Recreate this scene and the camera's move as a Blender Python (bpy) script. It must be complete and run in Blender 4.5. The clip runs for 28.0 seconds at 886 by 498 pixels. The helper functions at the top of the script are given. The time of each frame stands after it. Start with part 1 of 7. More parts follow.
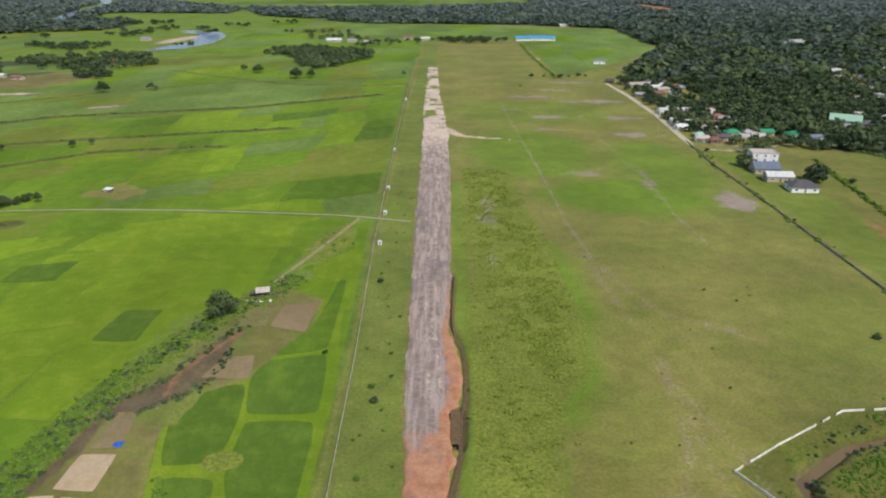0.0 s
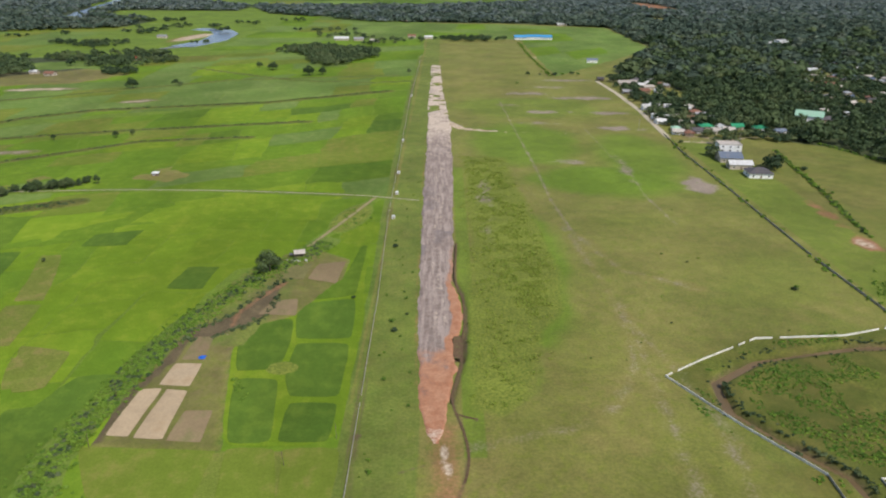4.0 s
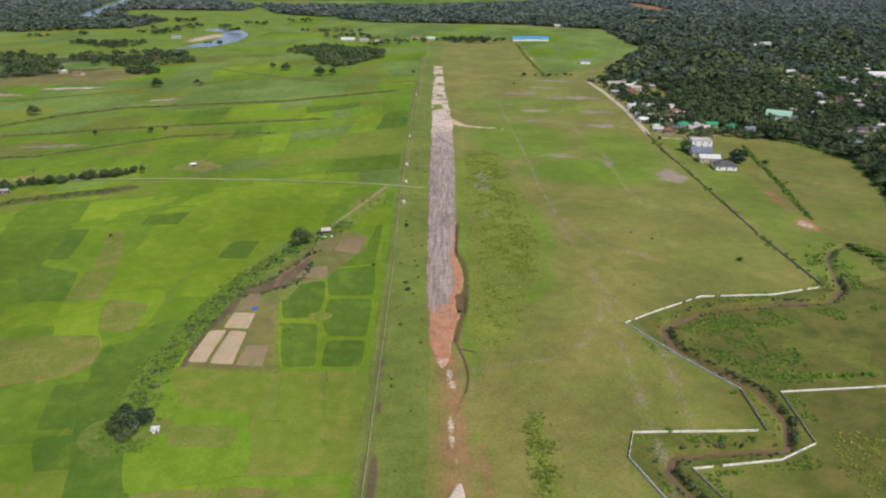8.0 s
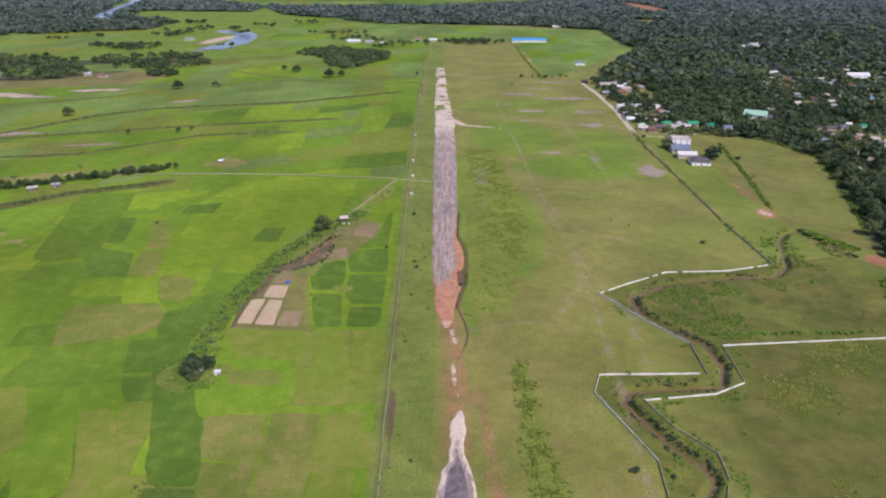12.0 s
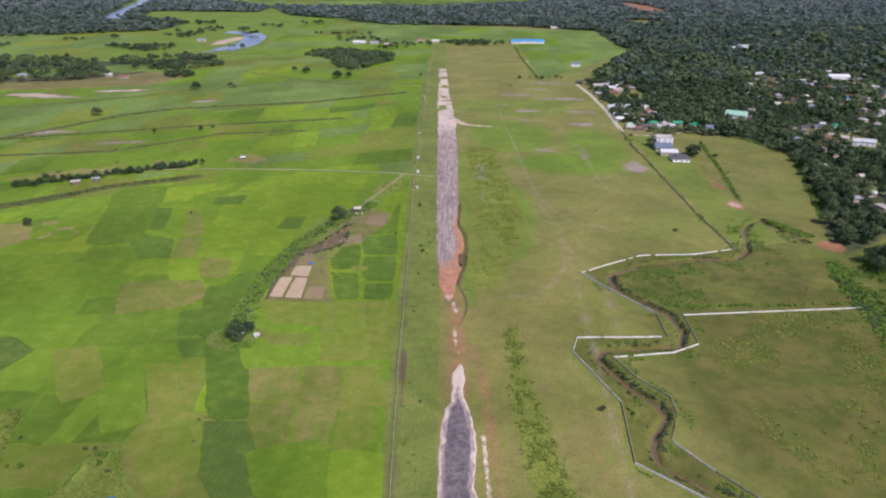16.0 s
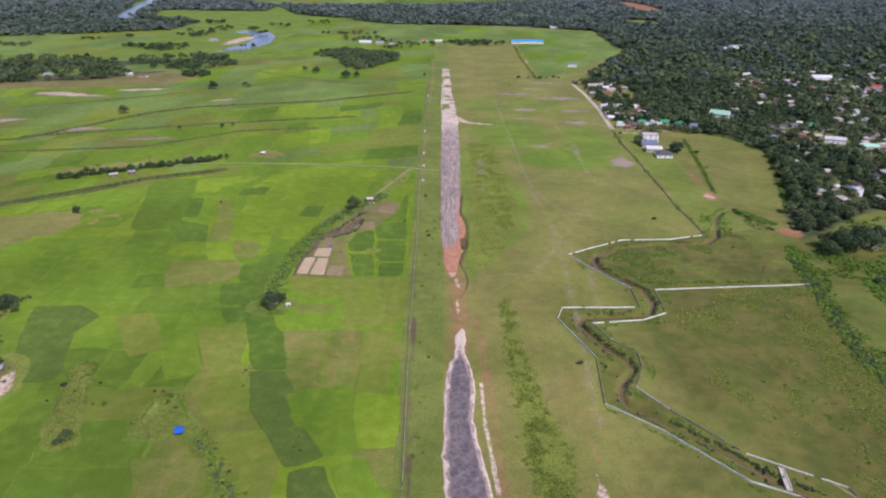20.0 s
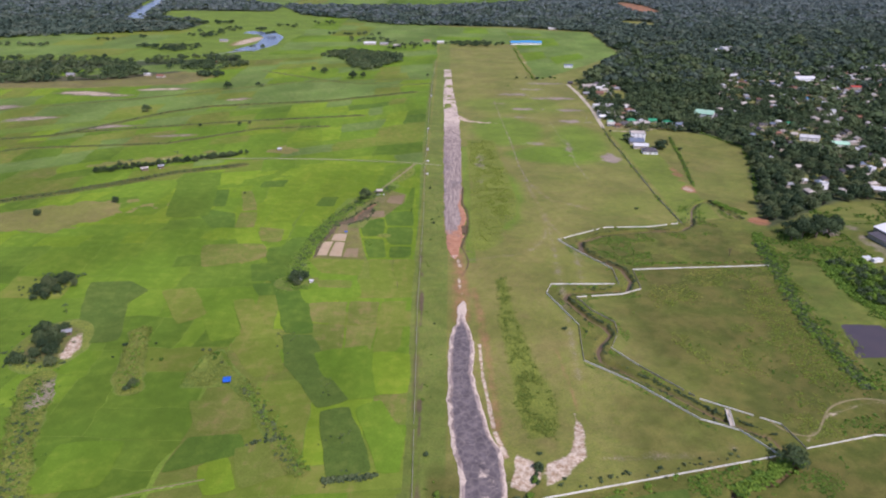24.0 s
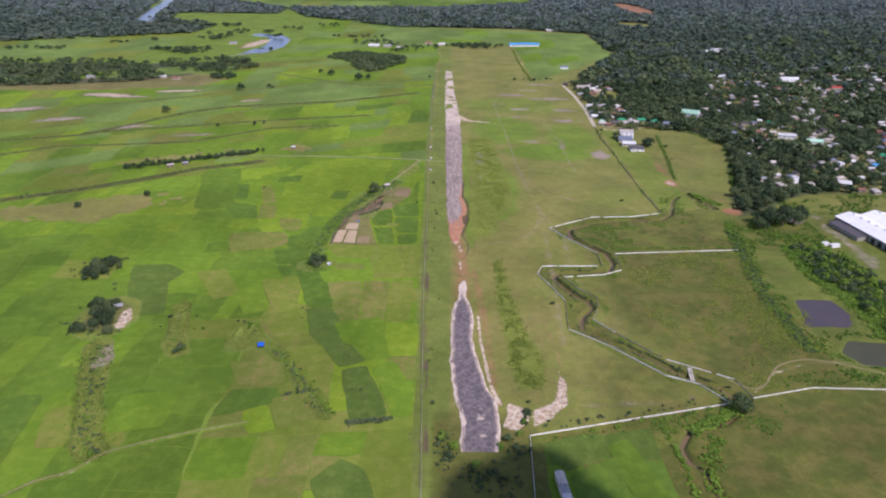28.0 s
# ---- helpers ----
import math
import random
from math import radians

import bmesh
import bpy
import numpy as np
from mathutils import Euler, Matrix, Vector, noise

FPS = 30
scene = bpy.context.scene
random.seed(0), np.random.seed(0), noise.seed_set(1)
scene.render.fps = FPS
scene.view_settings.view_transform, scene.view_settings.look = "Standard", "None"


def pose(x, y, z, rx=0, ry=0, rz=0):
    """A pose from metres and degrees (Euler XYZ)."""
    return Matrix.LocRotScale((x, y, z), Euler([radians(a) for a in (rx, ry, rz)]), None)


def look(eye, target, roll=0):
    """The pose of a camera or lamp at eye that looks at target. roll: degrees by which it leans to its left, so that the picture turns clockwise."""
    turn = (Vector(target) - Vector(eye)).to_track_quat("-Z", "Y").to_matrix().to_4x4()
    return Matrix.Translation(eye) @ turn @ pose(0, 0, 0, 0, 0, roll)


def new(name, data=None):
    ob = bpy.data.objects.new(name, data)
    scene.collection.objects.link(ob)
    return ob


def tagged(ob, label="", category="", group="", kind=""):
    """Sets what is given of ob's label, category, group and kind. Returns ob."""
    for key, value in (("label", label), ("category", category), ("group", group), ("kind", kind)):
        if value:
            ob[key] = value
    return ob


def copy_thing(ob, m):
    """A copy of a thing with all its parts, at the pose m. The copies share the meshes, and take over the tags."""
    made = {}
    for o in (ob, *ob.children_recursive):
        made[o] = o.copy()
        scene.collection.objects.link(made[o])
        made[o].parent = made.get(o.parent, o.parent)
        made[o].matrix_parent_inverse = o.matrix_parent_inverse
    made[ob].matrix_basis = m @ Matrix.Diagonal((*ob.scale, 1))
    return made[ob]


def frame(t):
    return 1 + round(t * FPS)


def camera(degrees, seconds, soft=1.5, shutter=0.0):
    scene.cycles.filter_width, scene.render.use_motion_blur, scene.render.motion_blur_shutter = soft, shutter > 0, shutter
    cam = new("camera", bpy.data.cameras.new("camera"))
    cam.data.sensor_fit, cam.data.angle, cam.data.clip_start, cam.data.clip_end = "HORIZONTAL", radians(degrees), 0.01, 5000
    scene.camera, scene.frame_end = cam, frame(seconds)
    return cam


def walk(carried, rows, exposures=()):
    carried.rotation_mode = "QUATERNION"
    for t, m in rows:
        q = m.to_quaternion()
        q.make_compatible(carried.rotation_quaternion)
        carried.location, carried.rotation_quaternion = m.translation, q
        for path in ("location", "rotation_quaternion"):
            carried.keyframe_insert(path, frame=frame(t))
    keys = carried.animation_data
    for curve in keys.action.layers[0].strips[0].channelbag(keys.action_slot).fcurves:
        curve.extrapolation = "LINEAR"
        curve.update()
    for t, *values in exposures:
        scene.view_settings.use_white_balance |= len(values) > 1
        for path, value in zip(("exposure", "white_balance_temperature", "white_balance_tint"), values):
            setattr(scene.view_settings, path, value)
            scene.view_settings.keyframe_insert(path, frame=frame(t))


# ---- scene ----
cam = camera(65.14, 28.0, soft=2.1)
PATH = [
    (0, 0.00, 0.00, 120.00, 67.642, -0.067, -0.000),
    (1, -0.55, -13.62, 122.03, 67.549, -0.128, 0.029),
    (2, -1.02, -28.08, 124.56, 67.458, -0.183, 0.061),
    (3, -1.37, -43.85, 127.88, 67.370, -0.227, 0.095),
    (4, -1.71, -59.97, 131.49, 67.288, -0.263, 0.120),
    (5, -2.15, -75.41, 134.86, 67.213, -0.294, 0.126),
    (6, -2.72, -90.45, 138.14, 67.149, -0.333, 0.128),
    (7, -3.38, -105.54, 141.60, 67.099, -0.382, 0.140),
    (8, -3.98, -120.40, 145.24, 67.052, -0.412, 0.158),
    (9, -4.39, -134.68, 149.00, 66.997, -0.398, 0.174),
    (10, -4.64, -148.54, 152.85, 66.932, -0.360, 0.195),
    (11, -4.82, -162.20, 156.76, 66.859, -0.327, 0.227),
    (12, -4.92, -175.57, 160.64, 66.783, -0.306, 0.263),
    (13, -4.98, -188.57, 164.41, 66.710, -0.299, 0.295),
    (14, -5.10, -201.57, 168.17, 66.640, -0.304, 0.324),
    (15, -5.36, -214.90, 171.99, 66.575, -0.317, 0.355),
    (16, -5.64, -228.44, 175.87, 66.509, -0.329, 0.391),
    (17, -5.82, -242.05, 179.77, 66.434, -0.336, 0.436),
    (18, -6.11, -255.87, 183.75, 66.348, -0.349, 0.479),
    (19, -6.64, -270.01, 187.84, 66.251, -0.380, 0.513),
    (20, -7.16, -284.25, 191.81, 66.161, -0.419, 0.550),
    (21, -7.43, -298.39, 195.49, 66.093, -0.455, 0.601),
    (22, -7.72, -312.46, 199.09, 66.042, -0.481, 0.637),
    (23, -8.26, -326.55, 202.87, 65.998, -0.494, 0.637),
    (24, -8.82, -340.67, 206.74, 65.955, -0.493, 0.626),
    (25, -9.13, -354.78, 210.55, 65.913, -0.480, 0.633),
    (26, -9.32, -368.88, 214.32, 65.879, -0.456, 0.648),
    (27, -9.58, -382.98, 218.05, 65.857, -0.424, 0.654),
    (28, -9.89, -397.07, 221.76, 65.844, -0.389, 0.651),
]
walk(cam, [(t, pose(x, y, z, rx, ry, rz)) for t, x, y, z, rx, ry, rz in PATH],
     [(0, 0.09, 6560, 13), (8, 0.10, 6580, 15), (12, 0.20, 6150, 28), (28, 0.20, 6020, 31)])

# ---------------------------------------------------------------- light
world = bpy.data.worlds.new("sky")
scene.world = world
world.use_nodes = True
wn = world.node_tree
sky = wn.nodes.new("ShaderNodeTexSky")
sky.sky_type, sky.sun_disc = "NISHITA", False
SUN_AZ, SUN_EL = radians(142), radians(51)  # from the strip's axis, clockwise seen from above
sky.sun_elevation, sky.sun_rotation = SUN_EL, SUN_AZ
sky.air_density, sky.dust_density = 1.0, 0.6
wn.nodes["Background"].inputs["Strength"].default_value = 0.125
wn.links.new(sky.outputs["Color"], wn.nodes["Background"].inputs["Color"])
sun = new("sun", bpy.data.lights.new("sun", "SUN"))
sun.data.energy, sun.data.angle, sun.data.color = 3.7, radians(0.53), (1.0, 0.96, 0.88)
sun_way = Vector((math.sin(SUN_AZ) * math.cos(SUN_EL), math.cos(SUN_AZ) * math.cos(SUN_EL), math.sin(SUN_EL)))
sun.matrix_world = look(sun_way * 900, (0, 0, 0))


# ---------------------------------------------------------------- small tools
def lattice(ix, iy, seed):
    h = np.sin(ix * 127.1 + iy * 311.7 + seed * 74.7) * 43758.5453
    return h - np.floor(h)


def vnoise(x, y, size, seed=0):
    """Smooth value noise from 0 to 1, of that feature size in metres."""
    x, y = np.asarray(x, float) / size, np.asarray(y, float) / size
    ix, iy = np.floor(x), np.floor(y)
    fx, fy = x - ix, y - iy
    fx, fy = fx * fx * (3 - 2 * fx), fy * fy * (3 - 2 * fy)
    a, b = lattice(ix, iy, seed), lattice(ix + 1, iy, seed)
    c, d = lattice(ix, iy + 1, seed), lattice(ix + 1, iy + 1, seed)
    return (a * (1 - fx) + b * fx) * (1 - fy) + (c * (1 - fx) + d * fx) * fy


def fbm(x, y, size, seed=0, octaves=4):
    total, weight = 0.0, 0.0
    for k in range(octaves):
        total = total + vnoise(x, y, size / 2**k, seed + k) * 0.5**k
        weight += 0.5**k
    return total / weight


def step(a, b, v):
    s = np.clip((v - a) / (b - a), 0, 1)
    return s * s * (3 - 2 * s)


def line_gap(x, y, pts):
    """Distance from (x, y) to a line through pts."""
    best = np.full(np.shape(x), 1e9)
    for (ax, ay), (bx, by) in zip(pts, pts[1:]):
        dx, dy = bx - ax, by - ay
        s = np.clip(((x - ax) * dx + (y - ay) * dy) / (dx * dx + dy * dy + 1e-9), 0, 1)
        best = np.minimum(best, np.hypot(x - ax - s * dx, y - ay - s * dy))
    return best


def area_gap(x, y, pts):
    """Signed distance to a polygon, negative inside."""
    inside = np.zeros(np.shape(x), bool)
    ring = list(pts) + [pts[0]]
    for (ax, ay), (bx, by) in zip(ring, ring[1:]):
        hit = ((ay > y) != (by > y)) & (x < (bx - ax) * (y - ay) / (by - ay + 1e-12) + ax)
        inside ^= hit
    gap = line_gap(x, y, ring)
    return np.where(inside, -gap, gap)


def oval_gap(x, y, cx, cy, rx, ry, turn=0.0):
    c, s = math.cos(radians(turn)), math.sin(radians(turn))
    u, v = ((x - cx) * c + (y - cy) * s) / rx, (-(x - cx) * s + (y - cy) * c) / ry
    return (np.hypot(u, v) - 1) * min(rx, ry)


def link(name, mesh, material, parent=None, label=""):
    ob = new(name, mesh)
    if material and not mesh.materials:
        mesh.materials.append(material)
    if parent:
        ob.parent = parent
    return tagged(ob, label)


def mesh_of(name, verts, faces, smooth=False):
    me = bpy.data.meshes.new(name)
    me.from_pydata([tuple(map(float, v)) for v in verts], [], [tuple(map(int, f)) for f in faces])
    if smooth:
        me.shade_smooth()
    return me


def mesh_np(name, verts, faces, smooth=False):
    """A mesh out of arrays; all faces have the same number of corners."""
    verts, faces = np.asarray(verts, np.float32), np.asarray(faces, np.int32)
    k = faces.shape[1]
    me = bpy.data.meshes.new(name)
    me.vertices.add(len(verts))
    me.vertices.foreach_set("co", verts.ravel())
    me.loops.add(faces.size)
    me.loops.foreach_set("vertex_index", faces.ravel())
    me.polygons.add(len(faces))
    me.polygons.foreach_set("loop_start", np.arange(0, faces.size, k, dtype=np.int32))
    me.update(calc_edges=True)
    if smooth:
        me.shade_smooth()
    return me


def part(name, bm, material, parent=None, label=""):
    me = bpy.data.meshes.new(name)
    bm.to_mesh(me)
    bm.free()
    return link(name, me, material, parent, label)


def box(bm, x0, y0, z0, x1, y1, z1, bevel=0.0):
    m = Matrix.LocRotScale(((x0 + x1) / 2, (y0 + y1) / 2, (z0 + z1) / 2), None, (x1 - x0, y1 - y0, z1 - z0))
    made = bmesh.ops.create_cube(bm, size=1, matrix=m)
    if bevel:
        edges = list({e for v in made["verts"] for e in v.link_edges})
        bmesh.ops.bevel(bm, geom=edges, offset=bevel, segments=1, affect="EDGES")


def boxed(*spans, bevel=0.0):
    bm = bmesh.new()
    for span in spans:
        box(bm, *span, bevel=bevel)
    return bm


# ---------------------------------------------------------------- materials
class Nodes:
    """A thin hand for node trees."""

    def __init__(self, name, rough=0.85):
        self.material = bpy.data.materials.new(name)
        self.material.use_nodes = True
        self.tree = self.material.node_tree
        self.shader = self.tree.nodes["Principled BSDF"]
        self.shader.inputs["Roughness"].default_value = rough
        self.shader.inputs["Specular IOR Level"].default_value = 0.25

    def add(self, kind, **sockets):
        node = self.tree.nodes.new(kind)
        for key, value in sockets.items():
            self.put(node.inputs[key.replace("_", " ")], value)
        return node

    def put(self, socket, value):
        if isinstance(value, bpy.types.NodeSocket):
            self.tree.links.new(value, socket)
        else:
            socket.default_value = value

    def place(self):
        return self.add("ShaderNodeNewGeometry").outputs["Position"]

    def noise(self, size, detail=4.0, rough=0.6, where=None, stretch=None):
        where = where or self.place()
        if stretch:
            scaled = self.add("ShaderNodeVectorMath")
            scaled.operation = "MULTIPLY"
            self.put(scaled.inputs[0], where)
            scaled.inputs[1].default_value = stretch
            where = scaled.outputs[0]
        return self.add("ShaderNodeTexNoise", Vector=where, Scale=1 / size, Detail=detail, Roughness=rough).outputs["Fac"]

    def math(self, op, a, b=0.0):
        node = self.add("ShaderNodeMath")
        node.operation = op
        self.put(node.inputs[0], a)
        self.put(node.inputs[1], b)
        return node.outputs[0]

    def ramp(self, value, low, high, out0=0.0, out1=1.0):
        node = self.add("ShaderNodeMapRange", Value=value, From_Min=low, From_Max=high, To_Min=out0, To_Max=out1)
        node.interpolation_type = "SMOOTHSTEP"
        return node.outputs["Result"]

    def mix(self, factor, a, b):
        node = self.add("ShaderNodeMix")
        node.data_type = "RGBA"
        self.put(node.inputs["Factor"], factor)
        for socket, value in ((node.inputs[6], a), (node.inputs[7], b)):
            self.put(socket, (*value, 1.0) if isinstance(value, tuple) else value)
        return node.outputs[2]

    def shade(self, colour, factor):
        """colour times a grey factor."""
        node = self.add("ShaderNodeVectorMath")
        node.operation = "SCALE"
        self.put(node.inputs[0], colour)
        self.put(node.inputs["Scale"], factor)
        return node.outputs[0]

    def chance(self):
        return self.add("ShaderNodeObjectInfo").outputs["Random"]

    def island(self):
        return self.add("ShaderNodeNewGeometry").outputs["Random Per Island"]

    def attribute(self, name):
        node = self.add("ShaderNodeAttribute")
        node.attribute_name = name
        return node

    def done(self, colour, bump=None, height=0.1, strength=0.5, rough=None):
        self.put(self.shader.inputs["Base Color"], (*colour, 1.0) if isinstance(colour, tuple) else colour)
        if bump is not None:
            node = self.add("ShaderNodeBump", Height=bump, Strength=strength, Distance=height)
            self.put(self.shader.inputs["Normal"], node.outputs["Normal"])
        if rough is not None:
            self.put(self.shader.inputs["Roughness"], rough)
        return self.material


def ground_material():
    n = Nodes("ground", 0.95)
    broad, mid, fine = n.noise(60, 3), n.noise(9, 4), n.noise(1.1, 3, 0.7)
    tiny = n.noise(0.35, 2)
    a, b, c = n.attribute("cover_a"), n.attribute("cover_b"), n.attribute("cover_c")
    split_a = n.add("ShaderNodeSeparateColor", Color=a.outputs["Color"])
    split_b = n.add("ShaderNodeSeparateColor", Color=b.outputs["Color"])
    split_c = n.add("ShaderNodeSeparateColor", Color=c.outputs["Color"])
    dirt, sand, dry = (split_a.outputs[k] for k in range(3))
    mud, grey, bright = (split_b.outputs[k] for k in range(3))
    tall, floor, water = (split_c.outputs[k] for k in range(3))
    deep = c.outputs["Alpha"]
    rag = n.math("SUBTRACT", n.math("ADD", n.math("MULTIPLY", mid, 0.6), n.math("MULTIPLY", fine, 0.5)), 0.55)

    def edge(mask, soft=0.25, wild=1.0):
        return n.ramp(n.math("ADD", mask, n.math("MULTIPLY", rag, wild)), 0.5 - soft, 0.5 + soft)

    lush = n.mix(n.ramp(mid, 0.3, 0.7), (0.098, 0.158, 0.020), (0.128, 0.185, 0.026))
    olive = n.mix(n.ramp(broad, 0.35, 0.65), (0.168, 0.172, 0.036), (0.208, 0.186, 0.052))
    olive = n.mix(n.ramp(n.noise(3.2, 4), 0.45, 0.72), olive, (0.168, 0.182, 0.030))
    olive = n.mix(n.ramp(n.noise(34, 5, 0.7), 0.50, 0.68, 0.0, 0.75), olive, (0.220, 0.184, 0.056))
    colour = n.mix(edge(dry, 0.5, 0.7), lush, olive)
    colour = n.mix(edge(deep, 0.45, 0.9), colour, n.mix(n.ramp(n.noise(14, 4), 0.38, 0.64), (0.080, 0.097, 0.013), (0.118, 0.110, 0.023)))
    colour = n.mix(edge(bright, 0.4, 0.5), colour, n.mix(mid, (0.108, 0.190, 0.014), (0.142, 0.205, 0.018)))
    weeds = n.mix(n.ramp(fine, 0.35, 0.65), (0.122, 0.162, 0.020), (0.184, 0.204, 0.032))
    colour = n.mix(edge(tall, 0.3, 0.7), colour, weeds)
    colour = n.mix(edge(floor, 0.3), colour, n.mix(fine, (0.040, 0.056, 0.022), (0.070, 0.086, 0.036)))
    colour = n.mix(edge(mud, 0.28), colour, n.mix(mid, (0.080, 0.062, 0.034), (0.156, 0.118, 0.060)))
    colour = n.mix(edge(grey, 0.28, 1.3), colour, n.mix(fine, (0.205, 0.160, 0.118), (0.330, 0.270, 0.205)))
    colour = n.mix(edge(dirt, 0.3), colour, n.mix(mid, (0.235, 0.105, 0.050), (0.340, 0.175, 0.090)))
    colour = n.mix(edge(sand, 0.22, 1.2), colour, n.mix(n.ramp(n.noise(2.6, 4, 0.7), 0.38, 0.60), n.mix(fine, (0.270, 0.175, 0.095), (0.400, 0.290, 0.180)), n.mix(fine, (0.480, 0.385, 0.270), (0.640, 0.540, 0.410))))
    drift = n.math("MULTIPLY", n.ramp(n.noise(48, 5, 0.65), 0.36, 0.64, 0.86, 1.12), n.ramp(n.noise(7, 4, 0.7), 0.32, 0.68, 0.90, 1.08))
    colour = n.shade(colour, drift)
    speck = n.math("ADD", n.ramp(fine, 0.25, 0.75, 0.80, 1.16), n.ramp(tiny, 0.3, 0.7, -0.08, 0.08))
    colour = n.shade(colour, speck)
    return n.done(colour, n.math("ADD", fine, tiny), 0.25, 0.6, n.ramp(water, 0.2, 0.8, 0.95, 0.25))


def paddy_material(name, low, high, patch, speckle=0.12):
    """A crop that differs from plot to plot, in drifts and in rows inside a plot."""
    n = Nodes(name, 0.9)
    n.shader.inputs["Specular IOR Level"].default_value = 0.1
    drift, mid, fine = n.noise(55, 4), n.noise(7, 5, 0.65), n.noise(0.8, 4, 0.75)
    sweep = n.noise(95, 5, 0.6, None, (1.0, 0.55, 1.0))
    rows = n.noise(3.0, 3, 0.6, None, (1.0, 0.12, 1.0))
    colour = n.mix(n.math("ADD", n.math("MULTIPLY", n.chance(), 0.35), n.ramp(drift, 0.36, 0.64, 0.0, 0.65)), low, high)
    spread = n.math("ADD", n.math("MULTIPLY", mid, 0.55), n.math("ADD", n.math("MULTIPLY", drift, 0.3), n.math("MULTIPLY", rows, 0.2)))
    colour = n.mix(n.ramp(spread, 0.50, 0.66), colour, patch)
    level = n.math("MULTIPLY", n.ramp(fine, 0.25, 0.75, 1 - speckle, 1 + speckle), n.ramp(n.chance(), 0, 1, 0.95, 1.05))
    level = n.math("MULTIPLY", level, n.ramp(mid, 0.3, 0.7, 0.91, 1.07))
    level = n.math("MULTIPLY", level, n.ramp(sweep, 0.36, 0.64, 0.80, 1.14))
    return n.done(n.shade(colour, level), fine, 0.2, 0.5)


def runway_material():
    n = Nodes("worn_runway", 0.92)
    where = n.place()
    crust = n.attribute("cover_a")
    split = n.add("ShaderNodeSeparateColor", Color=crust.outputs["Color"])
    red, pale, dark = (split.outputs[k] for k in range(3))
    mid, fine = n.noise(4.5, 5, 0.65, where), n.noise(0.8, 4, 0.7, where)
    long = n.noise(1.8, 5, 0.65, where, (1.0, 0.10, 1.0))
    cracks = n.add("ShaderNodeTexVoronoi", Vector=where, Scale=0.24)
    cracks.feature = "DISTANCE_TO_EDGE"
    rag = n.math("SUBTRACT", n.math("ADD", n.math("MULTIPLY", mid, 0.7), n.math("MULTIPLY", fine, 0.4)), 0.55)
    grey = n.mix(n.ramp(mid, 0.3, 0.7), (0.192, 0.142, 0.116), (0.276, 0.214, 0.176))
    grey = n.mix(n.ramp(long, 0.44, 0.62), grey, (0.360, 0.285, 0.240))
    grey = n.mix(n.ramp(long, 0.46, 0.34, 0.0, 0.45), grey, (0.150, 0.120, 0.106))
    grey = n.mix(n.ramp(n.math("ADD", cracks.outputs["Distance"], n.math("MULTIPLY", fine, 0.25)), 0.10, 0.20, 0.55, 0.0), grey, (0.340, 0.285, 0.235))
    grey = n.mix(n.ramp(n.math("ADD", dark, rag), 0.3, 0.8), grey, n.mix(n.ramp(mid, 0.3, 0.7), (0.078, 0.066, 0.068), (0.165, 0.138, 0.134)))
    grey = n.mix(n.ramp(n.math("ADD", cracks.outputs["Distance"], n.math("MULTIPLY", fine, 0.3)), 0.14, 0.30, 0.24, 0.0), grey, (0.320, 0.262, 0.222))
    clay = n.mix(n.ramp(mid, 0.3, 0.7), (0.330, 0.140, 0.072), (0.430, 0.225, 0.130))
    colour = n.mix(n.ramp(n.math("ADD", red, n.math("MULTIPLY", rag, 1.3)), 0.25, 0.8), grey, clay)
    shell = n.mix(fine, (0.420, 0.330, 0.240), (0.640, 0.530, 0.420))
    colour = n.mix(n.ramp(n.math("ADD", pale, n.math("MULTIPLY", rag, 1.5)), 0.32, 0.72), colour, shell)
    colour = n.shade(colour, n.ramp(fine, 0.25, 0.75, 0.82, 1.15))
    return n.done(colour, fine, 0.12, 0.6)


def plain_material(name, dark, light, size=0.6, rough=0.8, metal=0.0, stain=None, stain_size=2.5):
    n = Nodes(name, rough)
    n.shader.inputs["Metallic"].default_value = metal
    fine, wide = n.noise(size, 4), n.noise(stain_size, 4)
    colour = n.mix(n.ramp(fine, 0.3, 0.7), dark, light)
    if stain:
        colour = n.mix(n.ramp(wide, 0.48, 0.72, 0.0, 0.7), colour, stain)
    colour = n.shade(colour, n.ramp(n.chance(), 0, 1, 0.9, 1.08))
    return n.done(colour, fine, 0.02, 0.4)


def roof_material(name, base, worn, rough=0.55):
    """Corrugated sheets: ribs as relief, streaks of wear."""
    n = Nodes(name, rough)
    where = n.add("ShaderNodeTexCoord").outputs["Object"]
    streak = n.noise(1.6, 4, 0.65, where, (1.0, 0.2, 1.0))
    wave = n.add("ShaderNodeTexWave", Vector=where, Scale=2.2)
    colour = n.mix(n.ramp(streak, 0.42, 0.72, 0.0, 0.8), base, worn)
    colour = n.shade(colour, n.ramp(n.chance(), 0, 1, 0.85, 1.1))
    return n.done(colour, wave.outputs["Fac"], 0.03, 0.5)


